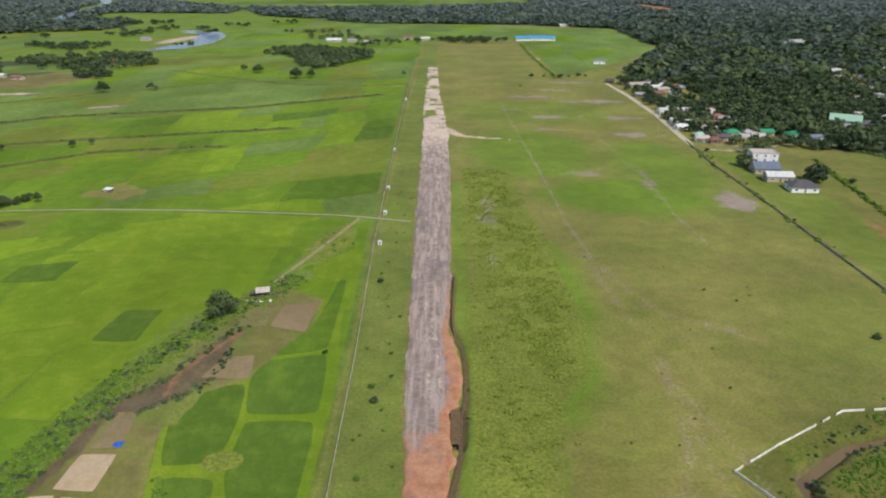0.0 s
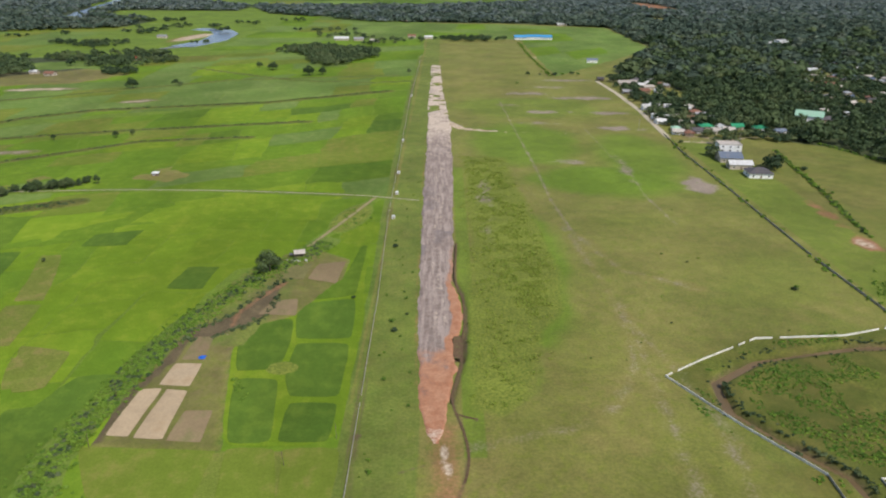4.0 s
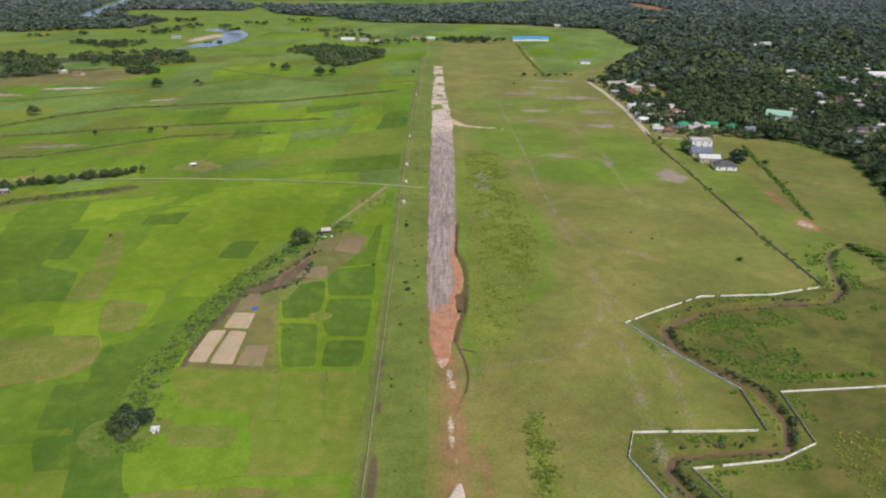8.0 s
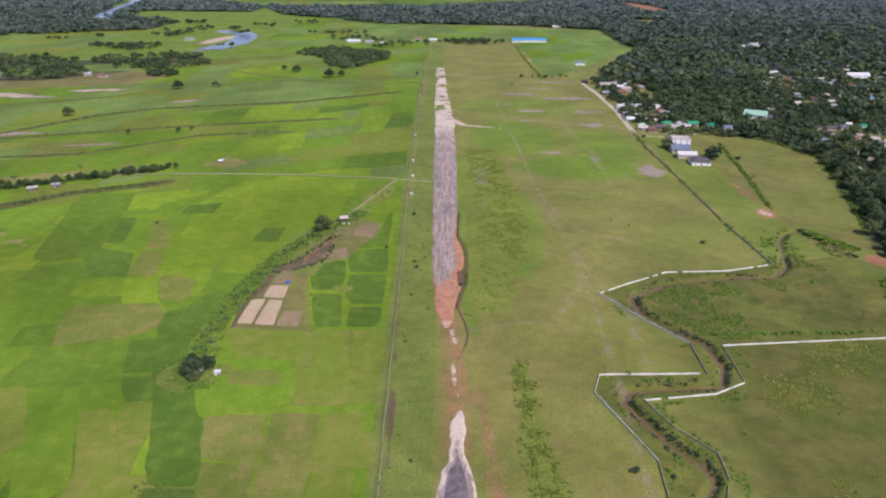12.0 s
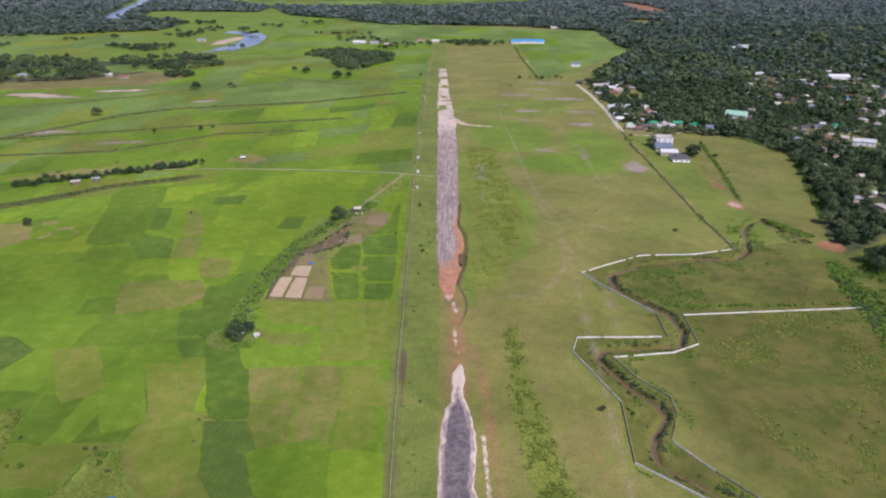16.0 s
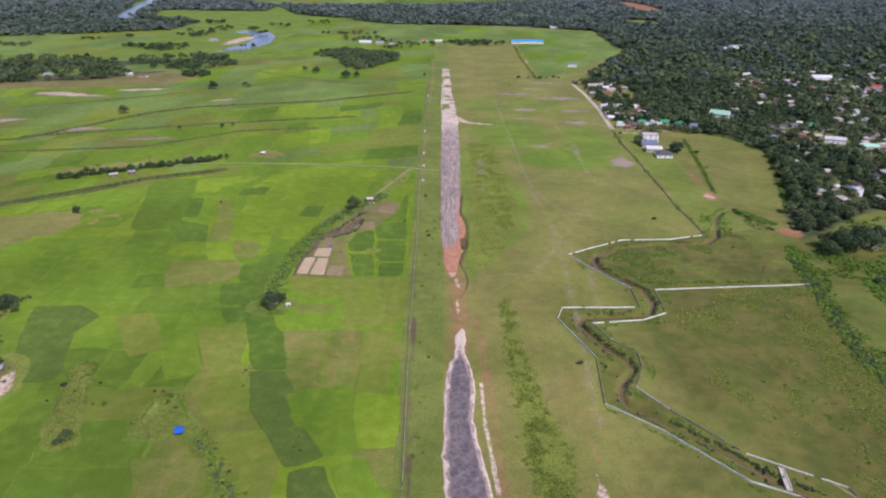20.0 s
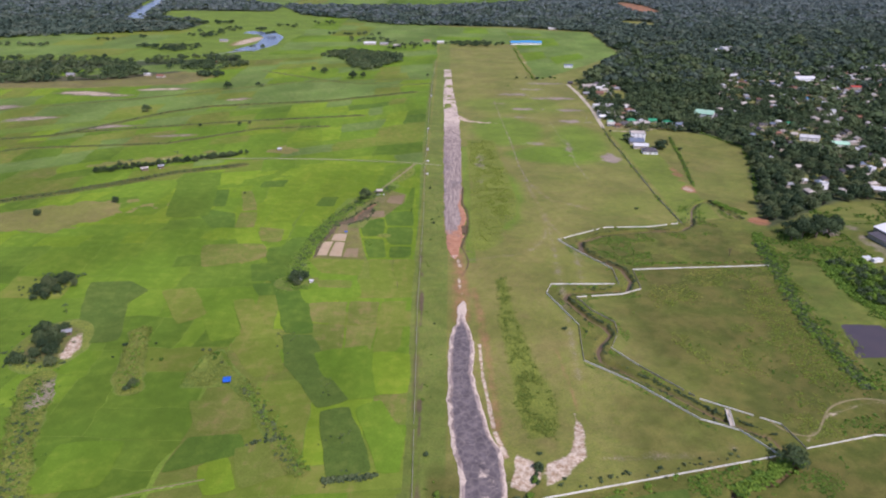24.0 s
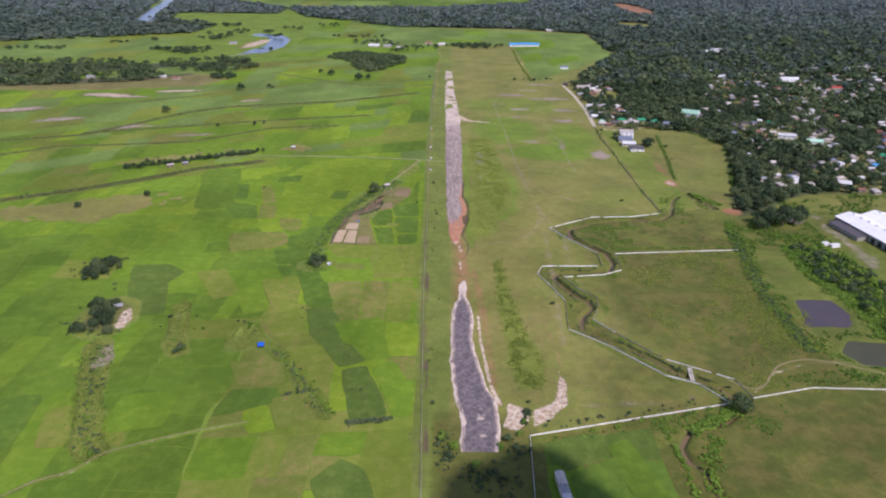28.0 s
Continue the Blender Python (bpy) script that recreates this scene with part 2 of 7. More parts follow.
def leaf_material(name, dark, light, warm):
    n = Nodes(name, 0.75)
    tint = n.math("FRACT", n.math("ADD", n.attribute("tint").outputs["Fac"], n.chance()))
    colour = n.mix(n.ramp(n.math("ADD", n.math("MULTIPLY", n.island(), 0.3), n.math("MULTIPLY", tint, 0.7)), 0.1, 0.9), dark, light)
    colour = n.mix(n.ramp(tint, 0.62, 1.0, 0.0, 0.6), colour, warm)
    colour = n.shade(colour, n.ramp(n.island(), 0, 1, 0.90, 1.10))
    colour = n.shade(colour, 1.32)
    glow = n.add("ShaderNodeBsdfTranslucent", Color=colour)
    both = n.add("ShaderNodeMixShader", Fac=0.28)
    n.put(both.inputs[1], n.shader.outputs[0])
    n.put(both.inputs[2], glow.outputs[0])
    n.put(n.tree.nodes["Material Output"].inputs["Surface"], both.outputs[0])
    return n.done(colour)


def water_material(name, shallow, deep, rough):
    n = Nodes(name, rough)
    n.shader.inputs["Specular IOR Level"].default_value = 0.5
    ripple = n.noise(0.8, 3)
    return n.done(n.mix(n.ramp(n.noise(14, 3), 0.35, 0.65), shallow, deep), ripple, 0.02, 0.15)


GROUND, RUNWAY = ground_material(), runway_material()
PADDY = {
    "lush": paddy_material("paddy_lush", (0.106, 0.188, 0.014), (0.128, 0.208, 0.016), (0.144, 0.212, 0.019)),
    "bright": paddy_material("paddy_bright", (0.130, 0.216, 0.013), (0.160, 0.238, 0.016), (0.178, 0.236, 0.020)),
    "deep": paddy_material("paddy_deep", (0.086, 0.152, 0.014), (0.102, 0.168, 0.016), (0.116, 0.178, 0.018)),
    "dark": paddy_material("paddy_dark", (0.072, 0.134, 0.016), (0.088, 0.148, 0.018), (0.102, 0.160, 0.019)),
    "ripe": paddy_material("paddy_ripe", (0.128, 0.180, 0.020), (0.156, 0.188, 0.028), (0.178, 0.180, 0.038)),
    "fallow": paddy_material("paddy_fallow", (0.122, 0.170, 0.022), (0.160, 0.172, 0.036), (0.190, 0.166, 0.050), 0.2),
    "marsh": paddy_material("paddy_marsh", (0.074, 0.122, 0.020), (0.088, 0.134, 0.021), (0.102, 0.142, 0.025), 0.2),
    # rice green with distance haze put into the colour
    "pale": paddy_material("paddy_hazed", (0.112, 0.180, 0.034), (0.138, 0.200, 0.044), (0.152, 0.200, 0.052)),
    "straw": paddy_material("paddy_straw", (0.360, 0.270, 0.165), (0.450, 0.350, 0.225), (0.330, 0.240, 0.140)),
    "stubble": paddy_material("paddy_stubble", (0.170, 0.160, 0.060), (0.215, 0.165, 0.082), (0.140, 0.160, 0.045), 0.25),
    "earth": paddy_material("paddy_earth", (0.196, 0.146, 0.076), (0.250, 0.184, 0.102), (0.160, 0.145, 0.060)),
}
CONCRETE = plain_material("wall_concrete", (0.64, 0.61, 0.54), (0.80, 0.78, 0.72), 0.5, 0.85, 0, (0.30, 0.28, 0.22), 2.2)
# grey of old concrete, also the shaded colour of some creek wall stretches
OLD_OR_SHADED_CONCRETE = plain_material("old_or_shaded_concrete", (0.26, 0.25, 0.20), (0.38, 0.36, 0.30), 0.5, 0.9, 0, (0.13, 0.12, 0.08), 2.0)
PALE_CONCRETE = plain_material("pale_concrete", (0.30, 0.27, 0.21), (0.46, 0.43, 0.36), 0.5, 0.9, 0, (0.16, 0.13, 0.08), 6.0)
TRACK = plain_material("track_gravel", (0.36, 0.31, 0.22), (0.50, 0.44, 0.33), 0.7, 0.95, 0, (0.24, 0.24, 0.12), 3.0)
EARTH_TRACK = plain_material("track_earth", (0.210, 0.180, 0.080), (0.300, 0.250, 0.125), 0.7, 0.95, 0, (0.140, 0.160, 0.040), 2.5)
# wet mud colour that also carries the shade in gullies and pit
WET_MUD_SHADE = plain_material("wet_mud_shade", (0.088, 0.052, 0.027), (0.150, 0.094, 0.048), 0.8, 0.7, 0, (0.120, 0.125, 0.034), 2.0)
PLASTER = plain_material("plaster_white", (0.76, 0.75, 0.71), (0.87, 0.86, 0.83), 0.6, 0.8, 0, (0.58, 0.56, 0.50), 2.5)
PLASTER_TAN = plain_material("plaster_tan", (0.42, 0.36, 0.28), (0.55, 0.48, 0.38), 0.6, 0.8, 0, (0.30, 0.27, 0.21), 2.5)
BOARDS = plain_material("wall_boards", (0.16, 0.12, 0.08), (0.27, 0.21, 0.15), 0.3, 0.85, 0, (0.10, 0.08, 0.06), 1.5)
GLASS = plain_material("window_glass", (0.02, 0.025, 0.03), (0.04, 0.05, 0.06), 0.5, 0.12)
DOORS = plain_material("door_paint", (0.12, 0.08, 0.05), (0.20, 0.14, 0.09), 0.3, 0.6)
BARK = plain_material("bark", (0.09, 0.07, 0.05), (0.18, 0.14, 0.10), 0.3, 0.95)
BLUE_TARP = plain_material("blue_tarp", (0.010, 0.070, 0.330), (0.020, 0.120, 0.480), 0.6, 0.5)
ROOFS = {
    "white": roof_material("roof_white", (0.60, 0.60, 0.58), (0.40, 0.38, 0.34)),
    "bright": roof_material("roof_bright", (0.80, 0.80, 0.79), (0.62, 0.61, 0.58)),
    "grey": roof_material("roof_grey", (0.30, 0.31, 0.32), (0.22, 0.17, 0.14)),
    "dark": roof_material("roof_dark", (0.085, 0.080, 0.085), (0.130, 0.105, 0.095)),
    "green": roof_material("roof_green", (0.020, 0.250, 0.110), (0.060, 0.220, 0.130)),
    "mint": roof_material("roof_mint", (0.300, 0.520, 0.360), (0.360, 0.480, 0.380)),
    "blue": roof_material("roof_blue", (0.040, 0.240, 0.480), (0.100, 0.300, 0.480)),
    "slate": roof_material("roof_slate", (0.130, 0.165, 0.220), (0.200, 0.205, 0.220)),
    "rust": roof_material("roof_rust", (0.240, 0.110, 0.065), (0.170, 0.100, 0.070)),
    "red": roof_material("roof_red", (0.480, 0.075, 0.050), (0.380, 0.110, 0.080)),
    "pale": roof_material("roof_pale", (0.460, 0.410, 0.350), (0.300, 0.260, 0.220)),
    "thatch": roof_material("roof_thatch", (0.230, 0.170, 0.100), (0.150, 0.115, 0.075), 0.95),
}
LEAVES = leaf_material("leaves", (0.028, 0.050, 0.022), (0.076, 0.110, 0.042), (0.102, 0.120, 0.050))
# paler, bluer leaves: distance haze put into the colour
LEAVES_MID_HAZE = leaf_material("leaves_mid_haze", (0.046, 0.072, 0.050), (0.082, 0.108, 0.072), (0.094, 0.112, 0.076))
LEAVES_FAR_HAZE = leaf_material("leaves_far_haze", (0.078, 0.106, 0.094), (0.106, 0.132, 0.114), (0.112, 0.132, 0.116))
SCRUB = leaf_material("scrub_leaves", (0.062, 0.124, 0.016), (0.122, 0.208, 0.022), (0.140, 0.210, 0.026))
GRASS = leaf_material("grass_blades", (0.122, 0.174, 0.020), (0.188, 0.224, 0.032), (0.232, 0.232, 0.052))
RANK_GRASS = leaf_material("rank_grass", (0.082, 0.122, 0.016), (0.132, 0.166, 0.024), (0.156, 0.168, 0.032))
MUD_WATER = water_material("muddy_water", (0.165, 0.110, 0.050), (0.125, 0.086, 0.040), 0.45)
POND_WATER = water_material("pond_water", (0.072, 0.050, 0.046), (0.058, 0.042, 0.040), 0.3)
DULL_WATER = water_material("dull_water", (0.170, 0.165, 0.130), (0.140, 0.140, 0.110), 0.4)
OLIVE_WATER = water_material("olive_water", (0.062, 0.060, 0.022), (0.048, 0.048, 0.018), 0.5)
RIVER_WATER = water_material("river_water", (0.095, 0.118, 0.165), (0.080, 0.105, 0.150), 0.25)

import itertools

# ---------------------------------------------------------------- the plan
# x runs across the airstrip, y along it; lines and areas in metres
WALL_MAIN = [(28, -185), (31, -125), (139, -97), (128, -80), (112, -72), (87, -42), (65.5, -23), (69, 15), (55, 55), (59.5, 67.5), (104.5, 69), (105, 93), (90, 115), (74.5, 142)]
WALL_BROKEN = [(74.5, 142), (91, 153), (116, 168), (151, 170.5), (179, 179.5)]
WALL_INNER = [(73.5, 50), (103, 54.5), (117.5, 62.5), (119, 91.5), (217, 101)]
WALL_BANK = [(73.5, 50), (80, 33), (91, 19), (90, 6), (83, -10), (94, -27), (117, -56), (149, -75), (153, -92), (189, -82), (232, -83)]
WALL_EAST = [(179, 179.5), (176, 240), (176, 335), (175, 445), (178, 500)]
WALL_WEST = [(-20, -190), (-23, -93), (-27, 40), (-29, 200), (-32, 301), (-34, 470), (-36, 632), (-35, 990)]
CREEK = [(260, 185), (243, 186), (231, 190), (225, 214), (218, 233), (207, 227), (198, 213), (187, 178), (174, 165), (149, 163), (111, 154), (91, 140), (90, 124), (104, 103), (112, 93), (114, 75), (108, 61), (85, 59), (70, 57), (66, 50), (69, 42), (76, 25), (84, 14), (86, 6), (79, -4), (75, -13), (75, -22), (84, -31), (103, -49), (120, -68), (141, -84), (146, -100), (130, -113), (113, -116), (103, -131), (104, -141), (110, -147), (111, -168), (108, -200)]
RIVER = [(-1250, 2700), (-1080, 2384), (-946, 1859), (-880, 1640), (-700, 1560), (-573, 1470), (-500, 1400), (-440, 1365), (-412, 1300), (-402, 1190), (-425, 1095), (-500, 1005), (-583, 955), (-700, 940), (-1200, 960)]
GULLY = [(-70, 219), (-76, 210), (-82, 196), (-85, 184), (-91, 178), (-99, 171), (-97, 165), (-90, 164), (-84, 171), (-79, 174), (-72, 184), (-71, 203)]
SCRUB_BANK = [(-60, 262), (-66, 246), (-81, 226), (-91, 203), (-101, 176), (-107, 146), (-111, 116), (-113, 95), (-108, 74)]
YARD = [(-104, 103), (-67, 102), (-72, 128), (-77, 152), (-78, 172), (-60, 184), (-45, 220), (-45, 240), (-60, 250), (-78, 246), (-78, 222), (-90, 192), (-98, 160), (-105, 134)]
CANAL = [(-620, 60), (-520, 135), (-420, 195), (-359, 228), (-308, 264), (-272, 294), (-215, 322)]
DITCHES = [[(-640, 340), (-539, 396), (-453, 425), (-372, 546), (-328, 582), (-174, 626), (-60, 693)], [(-459, 432), (-267, 501), (-120, 540)], [(-560, 300), (-460, 372), (-317, 398), (-234, 467), (-155, 482)], [(-700, 500), (-560, 560), (-420, 640), (-250, 760), (-60, 800)], [(-330, 860), (-180, 760), (-90, 745), (-40, 760)]]
PATH_FIELD = [(-300, 338), (-264, 339), (-200, 345), (-132, 344), (-77, 339), (-50, 336), (-16, 327)]
PATH_HUT = [(-42, 332), (-49, 311), (-56, 290), (-68, 255)]
RIDGE = [(-215, -182), (-202, -170), (-193, -160), (-179, -154), (-171, -141), (-156, -134), (-132, -124), (-109, -117)]
TALL_GRASS = [(12, 290), (9, 172), (8, 122), (18, 118), (27, 129), (33, 150), (37, 173), (48, 190), (53, 222), (50, 275), (46, 340), (42, 425), (10, 430)]
SOUTH_GRASS = [(23, 74), (31, 79), (33, 24), (40, -34), (47, -65), (42, -86), (30, -89), (25, -62), (24, -7)]
ROUGH_TARP = [(-142, -52), (-141, -24), (-132, -15), (-119, -36), (-110, -46), (-98, -68), (-82, -90), (-68, -113), (-76, -112), (-102, -70), (-118, -50)]
SCRUB_SOUTH = [(-216, -48), (-206, -76), (-195, -106), (-184, -132), (-176, -141)]
POND = [(226, 21), (250, 22), (253, 9), (245, -15), (217, -15), (221, 4)]
SMALL_POND = [(235, -30), (258, -33), (244, -60), (230, -57), (224, -45)]
TRACK_EAST = [(143, -70), (150, -82), (161, -84), (170, -72), (179, -60), (197, -53), (212, -56), (237, -68), (262, -80)]
VILLAGE_ROAD = [(178, 487), (183, 592), (182, 688), (177, 765)]
RUN_NORTH_L = [(106, -4.2), (109, -5.5), (112, -6.5), (117, -8), (124, -9.2), (136, -10), (156, -11), (190, -12), (227, -12.4), (267, -13), (322, -14), (424, -14.6), (500, -15.6), (580, -17), (720, -18), (890, -19)]
RUN_NORTH_R = [(106, -2.6), (111, -1), (119, 0), (130, 1), (142, 1.9), (146, 4), (151, 2.6), (157, 2), (167, 2.2), (170.5, 5), (177, 6), (190, 6.2), (203, 5.2), (212, 3), (220, 2.2), (246, 3.2), (290, 4), (322, 4.2), (424, 5), (482, 4), (520, 5), (560, 3), (720, -3), (890, -6)]
RUN_SOUTH_L = [(-137, -3.6), (-128, -4), (-112, -2.8), (-92, -7), (-61, -8.2), (-37, -8), (-19, -8.3), (1, -7.2), (18, -3), (24, -1.9), (29, -2.9), (36, -2.4), (41, 0), (43, 1)]
RUN_SOUTH_R = [(-137, 15.4), (-120, 17.4), (-97, 16.8), (-87, 12.8), (-60, 8.6), (-36, 5.6), (-15, 7.2), (6, 5.6), (18, 2.8), (24, 2.4), (31, 4), (38, 3.3), (43, 2)]
FOREST = [(243, 168), (258, 225), (300, 350), (314, 405), (302, 456), (268, 478), (262, 500), (234, 532), (214, 572), (222, 612), (236, 645), (258, 690), (252, 725), (222, 778), (212, 850), (232, 880), (337, 1095), (334, 1250), (338, 1455), (145, 1545), (-160, 1575), (-453, 1820), (-560, 2080), (-100, 2110), (300, 2320), (300, 3200), (3000, 3200), (3000, 168), (520, 210), (400, 235), (330, 235)]
GROVE = [(-256, 1030), (-190, 935), (-168, 868), (-140, 880), (-96, 970), (-100, 1030), (-150, 1060), (-215, 1085)]
BANK_WOOD = [(-1000, 700), (-726, 712), (-623, 740), (-524, 770), (-454, 840), (-408, 852), (-363, 911), (-410, 1000), (-546, 945), (-718, 955), (-1000, 940)]
FAR_WOOD = [(-1900, 1150), (-1250, 1150), (-1028, 1215), (-790, 1335), (-660, 1395), (-650, 1580), (-820, 1680), (-870, 1900), (-560, 1900), (-560, 2080), (-1000, 2500), (-1900, 2500)]
TOWN = [(300, 262), (345, 240), (480, 230), (900, 700), (900, 1000), (470, 900), (350, 600), (336, 420)]
NORTH_FIELD = [(128, 800), (205, 905), (330, 1095), (326, 1250), (326, 1440), (140, 1525), (-160, 1550), (-380, 1700), (-420, 1500), (-330, 1290), (-200, 1130), (-45, 1180), (128, 1210)]


# ---------------------------------------------------------------- ground
def graded(lo, fine_lo, fine_hi, hi, unit, growth):
    mid = list(np.arange(fine_lo, fine_hi + unit / 2, unit))
    out, gap = [], unit
    v = mid[-1]
    while v < hi:
        gap *= growth
        v += gap
        out.append(v)
    low, gap, v = [], unit, mid[0]
    while v > lo:
        gap *= growth
        v -= gap
        low.append(v)
    return np.array(low[::-1] + mid + out)


def make_ground():
    fine = np.concatenate([np.arange(-255, -34, 2.0), np.arange(-34, 24, 1.0), np.arange(24, 58, 1.7), np.arange(58, 128, 1.2), np.arange(128, 263, 2.0)])
    rim = graded(-4500, -255, 263, 4500, 2.0, 1.035)
    xs = np.concatenate([rim[rim < -255.5], fine, rim[rim > 263.5]])
    ys = np.concatenate([np.arange(-210, -130, 2.0), np.arange(-130, 262, 1.3), np.arange(262, 430, 2.0), graded(430, 430, 436, 6200, 3.0, 1.012)])
    ys = np.concatenate([np.array([-2500, -1200, -700, -450, -330, -260]), ys])
    gx, gy = np.meshgrid(xs, ys)
    x, y = gx.ravel(), gy.ravel()
    wob = (fbm(x, y, 22, 3) - 0.5) * 9
    lump = (fbm(x, y, 14, 5) - 0.5)
    jag = (fbm(x, y, 9, 15) - 0.5) * 9
    near = lambda pts: line_gap(x, y, pts)
    west = step(-2.0, 1.0, -x - 31 - 0.004 * y)
    north = step(6, -6, area_gap(x, y, NORTH_FIELD))
    z = lump * 0.25 * (1 - west) * step(225, 190, x)
    z = z * (1 - north) - 0.05 * np.maximum(west, north)
    zero = np.zeros_like(x)
    dirt, sand, mud, grey, bright, tall, floor, wet = (zero.copy() for _ in range(8))
    dry = 0.78 + (fbm(x, y, 120, 8) - 0.5) * 0.5
    dry = np.where(west > 0.5, 0.30 + (fbm(x, y, 60, 9) - 0.5) * 0.6, dry)

    deep = np.where((x > 30) & (y < np.interp(x, [30, 139, 190, 400], [-126, -98, -83, -83])), 0.9, 0.0)
    # darker meadow; part of it is lens edge darkening put into the colour
    meadow_east = step(72, 112, x + np.minimum(y, 0) * 0.4) * step(108, 92, y) * step(225, 205, x)
    deep = np.maximum(deep, (0.72 + 0.26 * step(120, 180, x + np.minimum(y, 0) * 0.5)) * meadow_east)
    deep = np.maximum(deep, 0.80 * step(90, 120, x) * step(80, 110, y) * step(176, 162, y))
    deep = np.maximum(deep, 0.7 * step(-100, -118, y + lump * 12) * step(-20, -14, x) * step(40, 30, x))
    deep = np.maximum(deep, 0.36 * step(178, 184, x) * step(185, 205, y) * step(485, 465, y))
    corner = step(56, 84, x) * step(-30, -62, y + lump * 14) * step(-128, -118, y)
    deep = np.maximum(deep, 0.58 * corner)
    bright = np.where(west > 0.5, 0.62, bright)

    def lift(gap, height, soft=1.5):
        nonlocal z
        z = np.maximum(z, -0.05 + (height + 0.05) * step(soft, -soft, gap))

    def cover(mask, gap, soft=3.0, amount=1.0):
        return np.maximum(mask, amount * step(soft, -soft, gap))

    # west: banks, yards and ditches that rise between the plots
    rough = np.minimum(area_gap(x, y, YARD), line_gap(x, y, WALL_WEST) - 3.5)
    bright = np.where((rough < 1) & (west > 0.5), 0.0, bright)
    bank = near(SCRUB_BANK) - 5.5 + wob * 0.5
    lift(bank, 0.5)
    bright, dry = np.where(bank < 1, 0.0, bright), np.where(bank < 1, 0.1, dry)
    yard = area_gap(x, y, YARD) + wob * 0.25
    lift(yard, 0.3)
    dry = np.where(yard < 0, 0.8, dry)
    mud = cover(mud, yard, 3, 0.40)
    gully = area_gap(x, y, GULLY) + wob * 0.25 + jag * 0.25
    lift(area_gap(x, y, [(-96, 228), (-66, 240), (-66, 200), (-74, 160), (-104, 160), (-102, 200)]), 0.3)
    inside = area_gap(x, y, [(-90, 228), (-66, 240), (-66, 200), (-74, 160), (-102, 160), (-100, 190)])
    bright, dry = np.where(inside < 0, 0.15, bright), np.where(inside < 0, 0.45, dry)
    mud = cover(mud, gully, 2.2, 1.0)
    mud = cover(mud, near([(-97, 172), (-98, 150), (-103, 130), (-104, 106)]) - 1.8 + wob * 0.2, 1.5, 0.95)
    mud = cover(mud, near([(-86, 178), (-78, 156), (-71, 139), (-67, 112)]) - 0.8 + wob * 0.2, 1.8, 0.6)
    dirt = cover(dirt, near([(-70, 215), (-80, 196), (-84, 184), (-83, 176)]) - 1.4 + wob * 0.1, 1.6, 0.66)
    sand = cover(sand, near([(-76, 212), (-83, 202), (-84, 188), (-84, 174), (-83, 168)]) - 0.35 + wob * 0.05, 0.9, 0.6)
    for pts in (PATH_FIELD, PATH_HUT):
        lift(near(pts) - 3.0, 0.35, 1.2)
        sand = cover(sand, near(pts) - 0.5 + wob * 0.1, 1.3, 0.74 if pts is PATH_FIELD else 0.5)
        mud = cover(mud, near(pts) - 1.4 + wob * 0.2, 1.8, 0.5)
    scrub_side = oval_gap(x, y, -52, 298, 9, 24, -14)
    lift(scrub_side, 0.35)
    tall = cover(tall, scrub_side, 3, 0.8)
    for pts, half in ((CANAL, 7.0), (DITCHES[0], 5.5), (DITCHES[1], 4.0), (DITCHES[2], 3.5), (DITCHES[3], 3.5), (DITCHES[4], 3.0)):
        gap = near(pts) - half + wob * 0.25
        bright = np.where(gap < 1, 0.1, bright)
        lift(gap, 0.5)
        deep = np.maximum(deep, 0.85 * step(2, -2, gap))
        floor = cover(floor, np.abs(near(pts) - half * 0.45) - 1.0, 1.5, 0.62)
    lift(near(RIDGE) - 1.4, 0.35, 1.0)
    sand = cover(sand, near(RIDGE) - 0.5, 0.8, 0.62)
    for pts, half in ((SCRUB_SOUTH, 7.0), ([(-184, 0), (-177, -26), (-168, -54)], 6.0)):
        gap = near(pts) - half + wob * 0.7 + jag * 0.6
        bright = np.where(gap < 1, 0.1, bright)
        lift(gap, 0.4)
        tall = cover(tall, gap, 2, 0.7)
        mud = cover(mud, gap + 2, 4, 0.36)
        deep = np.maximum(deep, 0.8 * step(2, -2, gap))
    gap = oval_gap(x, y, -226, -14, 19, 27) + wob * 0.4
    bright = np.where(gap < 1, 0.1, bright)
    lift(gap, 0.4)
    tall, mud = cover(tall, gap, 2, 0.6), cover(mud, gap + 5, 3, 0.5)
    sand = cover(sand, oval_gap(x, y, -215, -15, 4.6, 12, 10) + wob * 0.4 + jag * 0.4, 1.5, 0.9)
    grey = cover(grey, oval_gap(x, y, -207, -58, 6, 13) + wob * 0.4 + jag * 0.4, 2.5, 0.62)
    gap = area_gap(x, y, ROUGH_TARP) + wob * 0.3
    bright = np.where(gap < 1, 0.1, bright)
    lift(gap, 0.35)
    tall = cover(tall, gap, 3, 0.5)
    gap = oval_gap(x, y, -111, 64, 13, 11) + wob * 0.5
    lift(gap, 0.35)
    bright, dry = np.where(gap < 1, 0.0, bright), np.where(gap < 1, 0.3, dry)
    gap = oval_gap(x, y, -57, 146, 6.5, 4.5)
    lift(gap, 0.35)
    tall = cover(tall, gap, 1, 1.0)
    for cx, cy, rx, ry, turn in ((-515, 655, 46, 18, -6), (-520, 503, 42, 12, 20), (-307, 626, 30, 9, 22), (-440, 690, 40, 9, 14), (-600, 560, 50, 14, 18), (-400, 470, 30, 6, 18), (-330, 430, 26, 6, 15)):
        gap = oval_gap(x, y, cx, cy, rx, ry, turn) + (fbm(x, y, 30, 17) - 0.5) * 22
        lift(gap, 0.2, 2.5)
        bright = np.where(gap < 2, 0, bright)
        mud = cover(mud, gap, 5, 0.55)
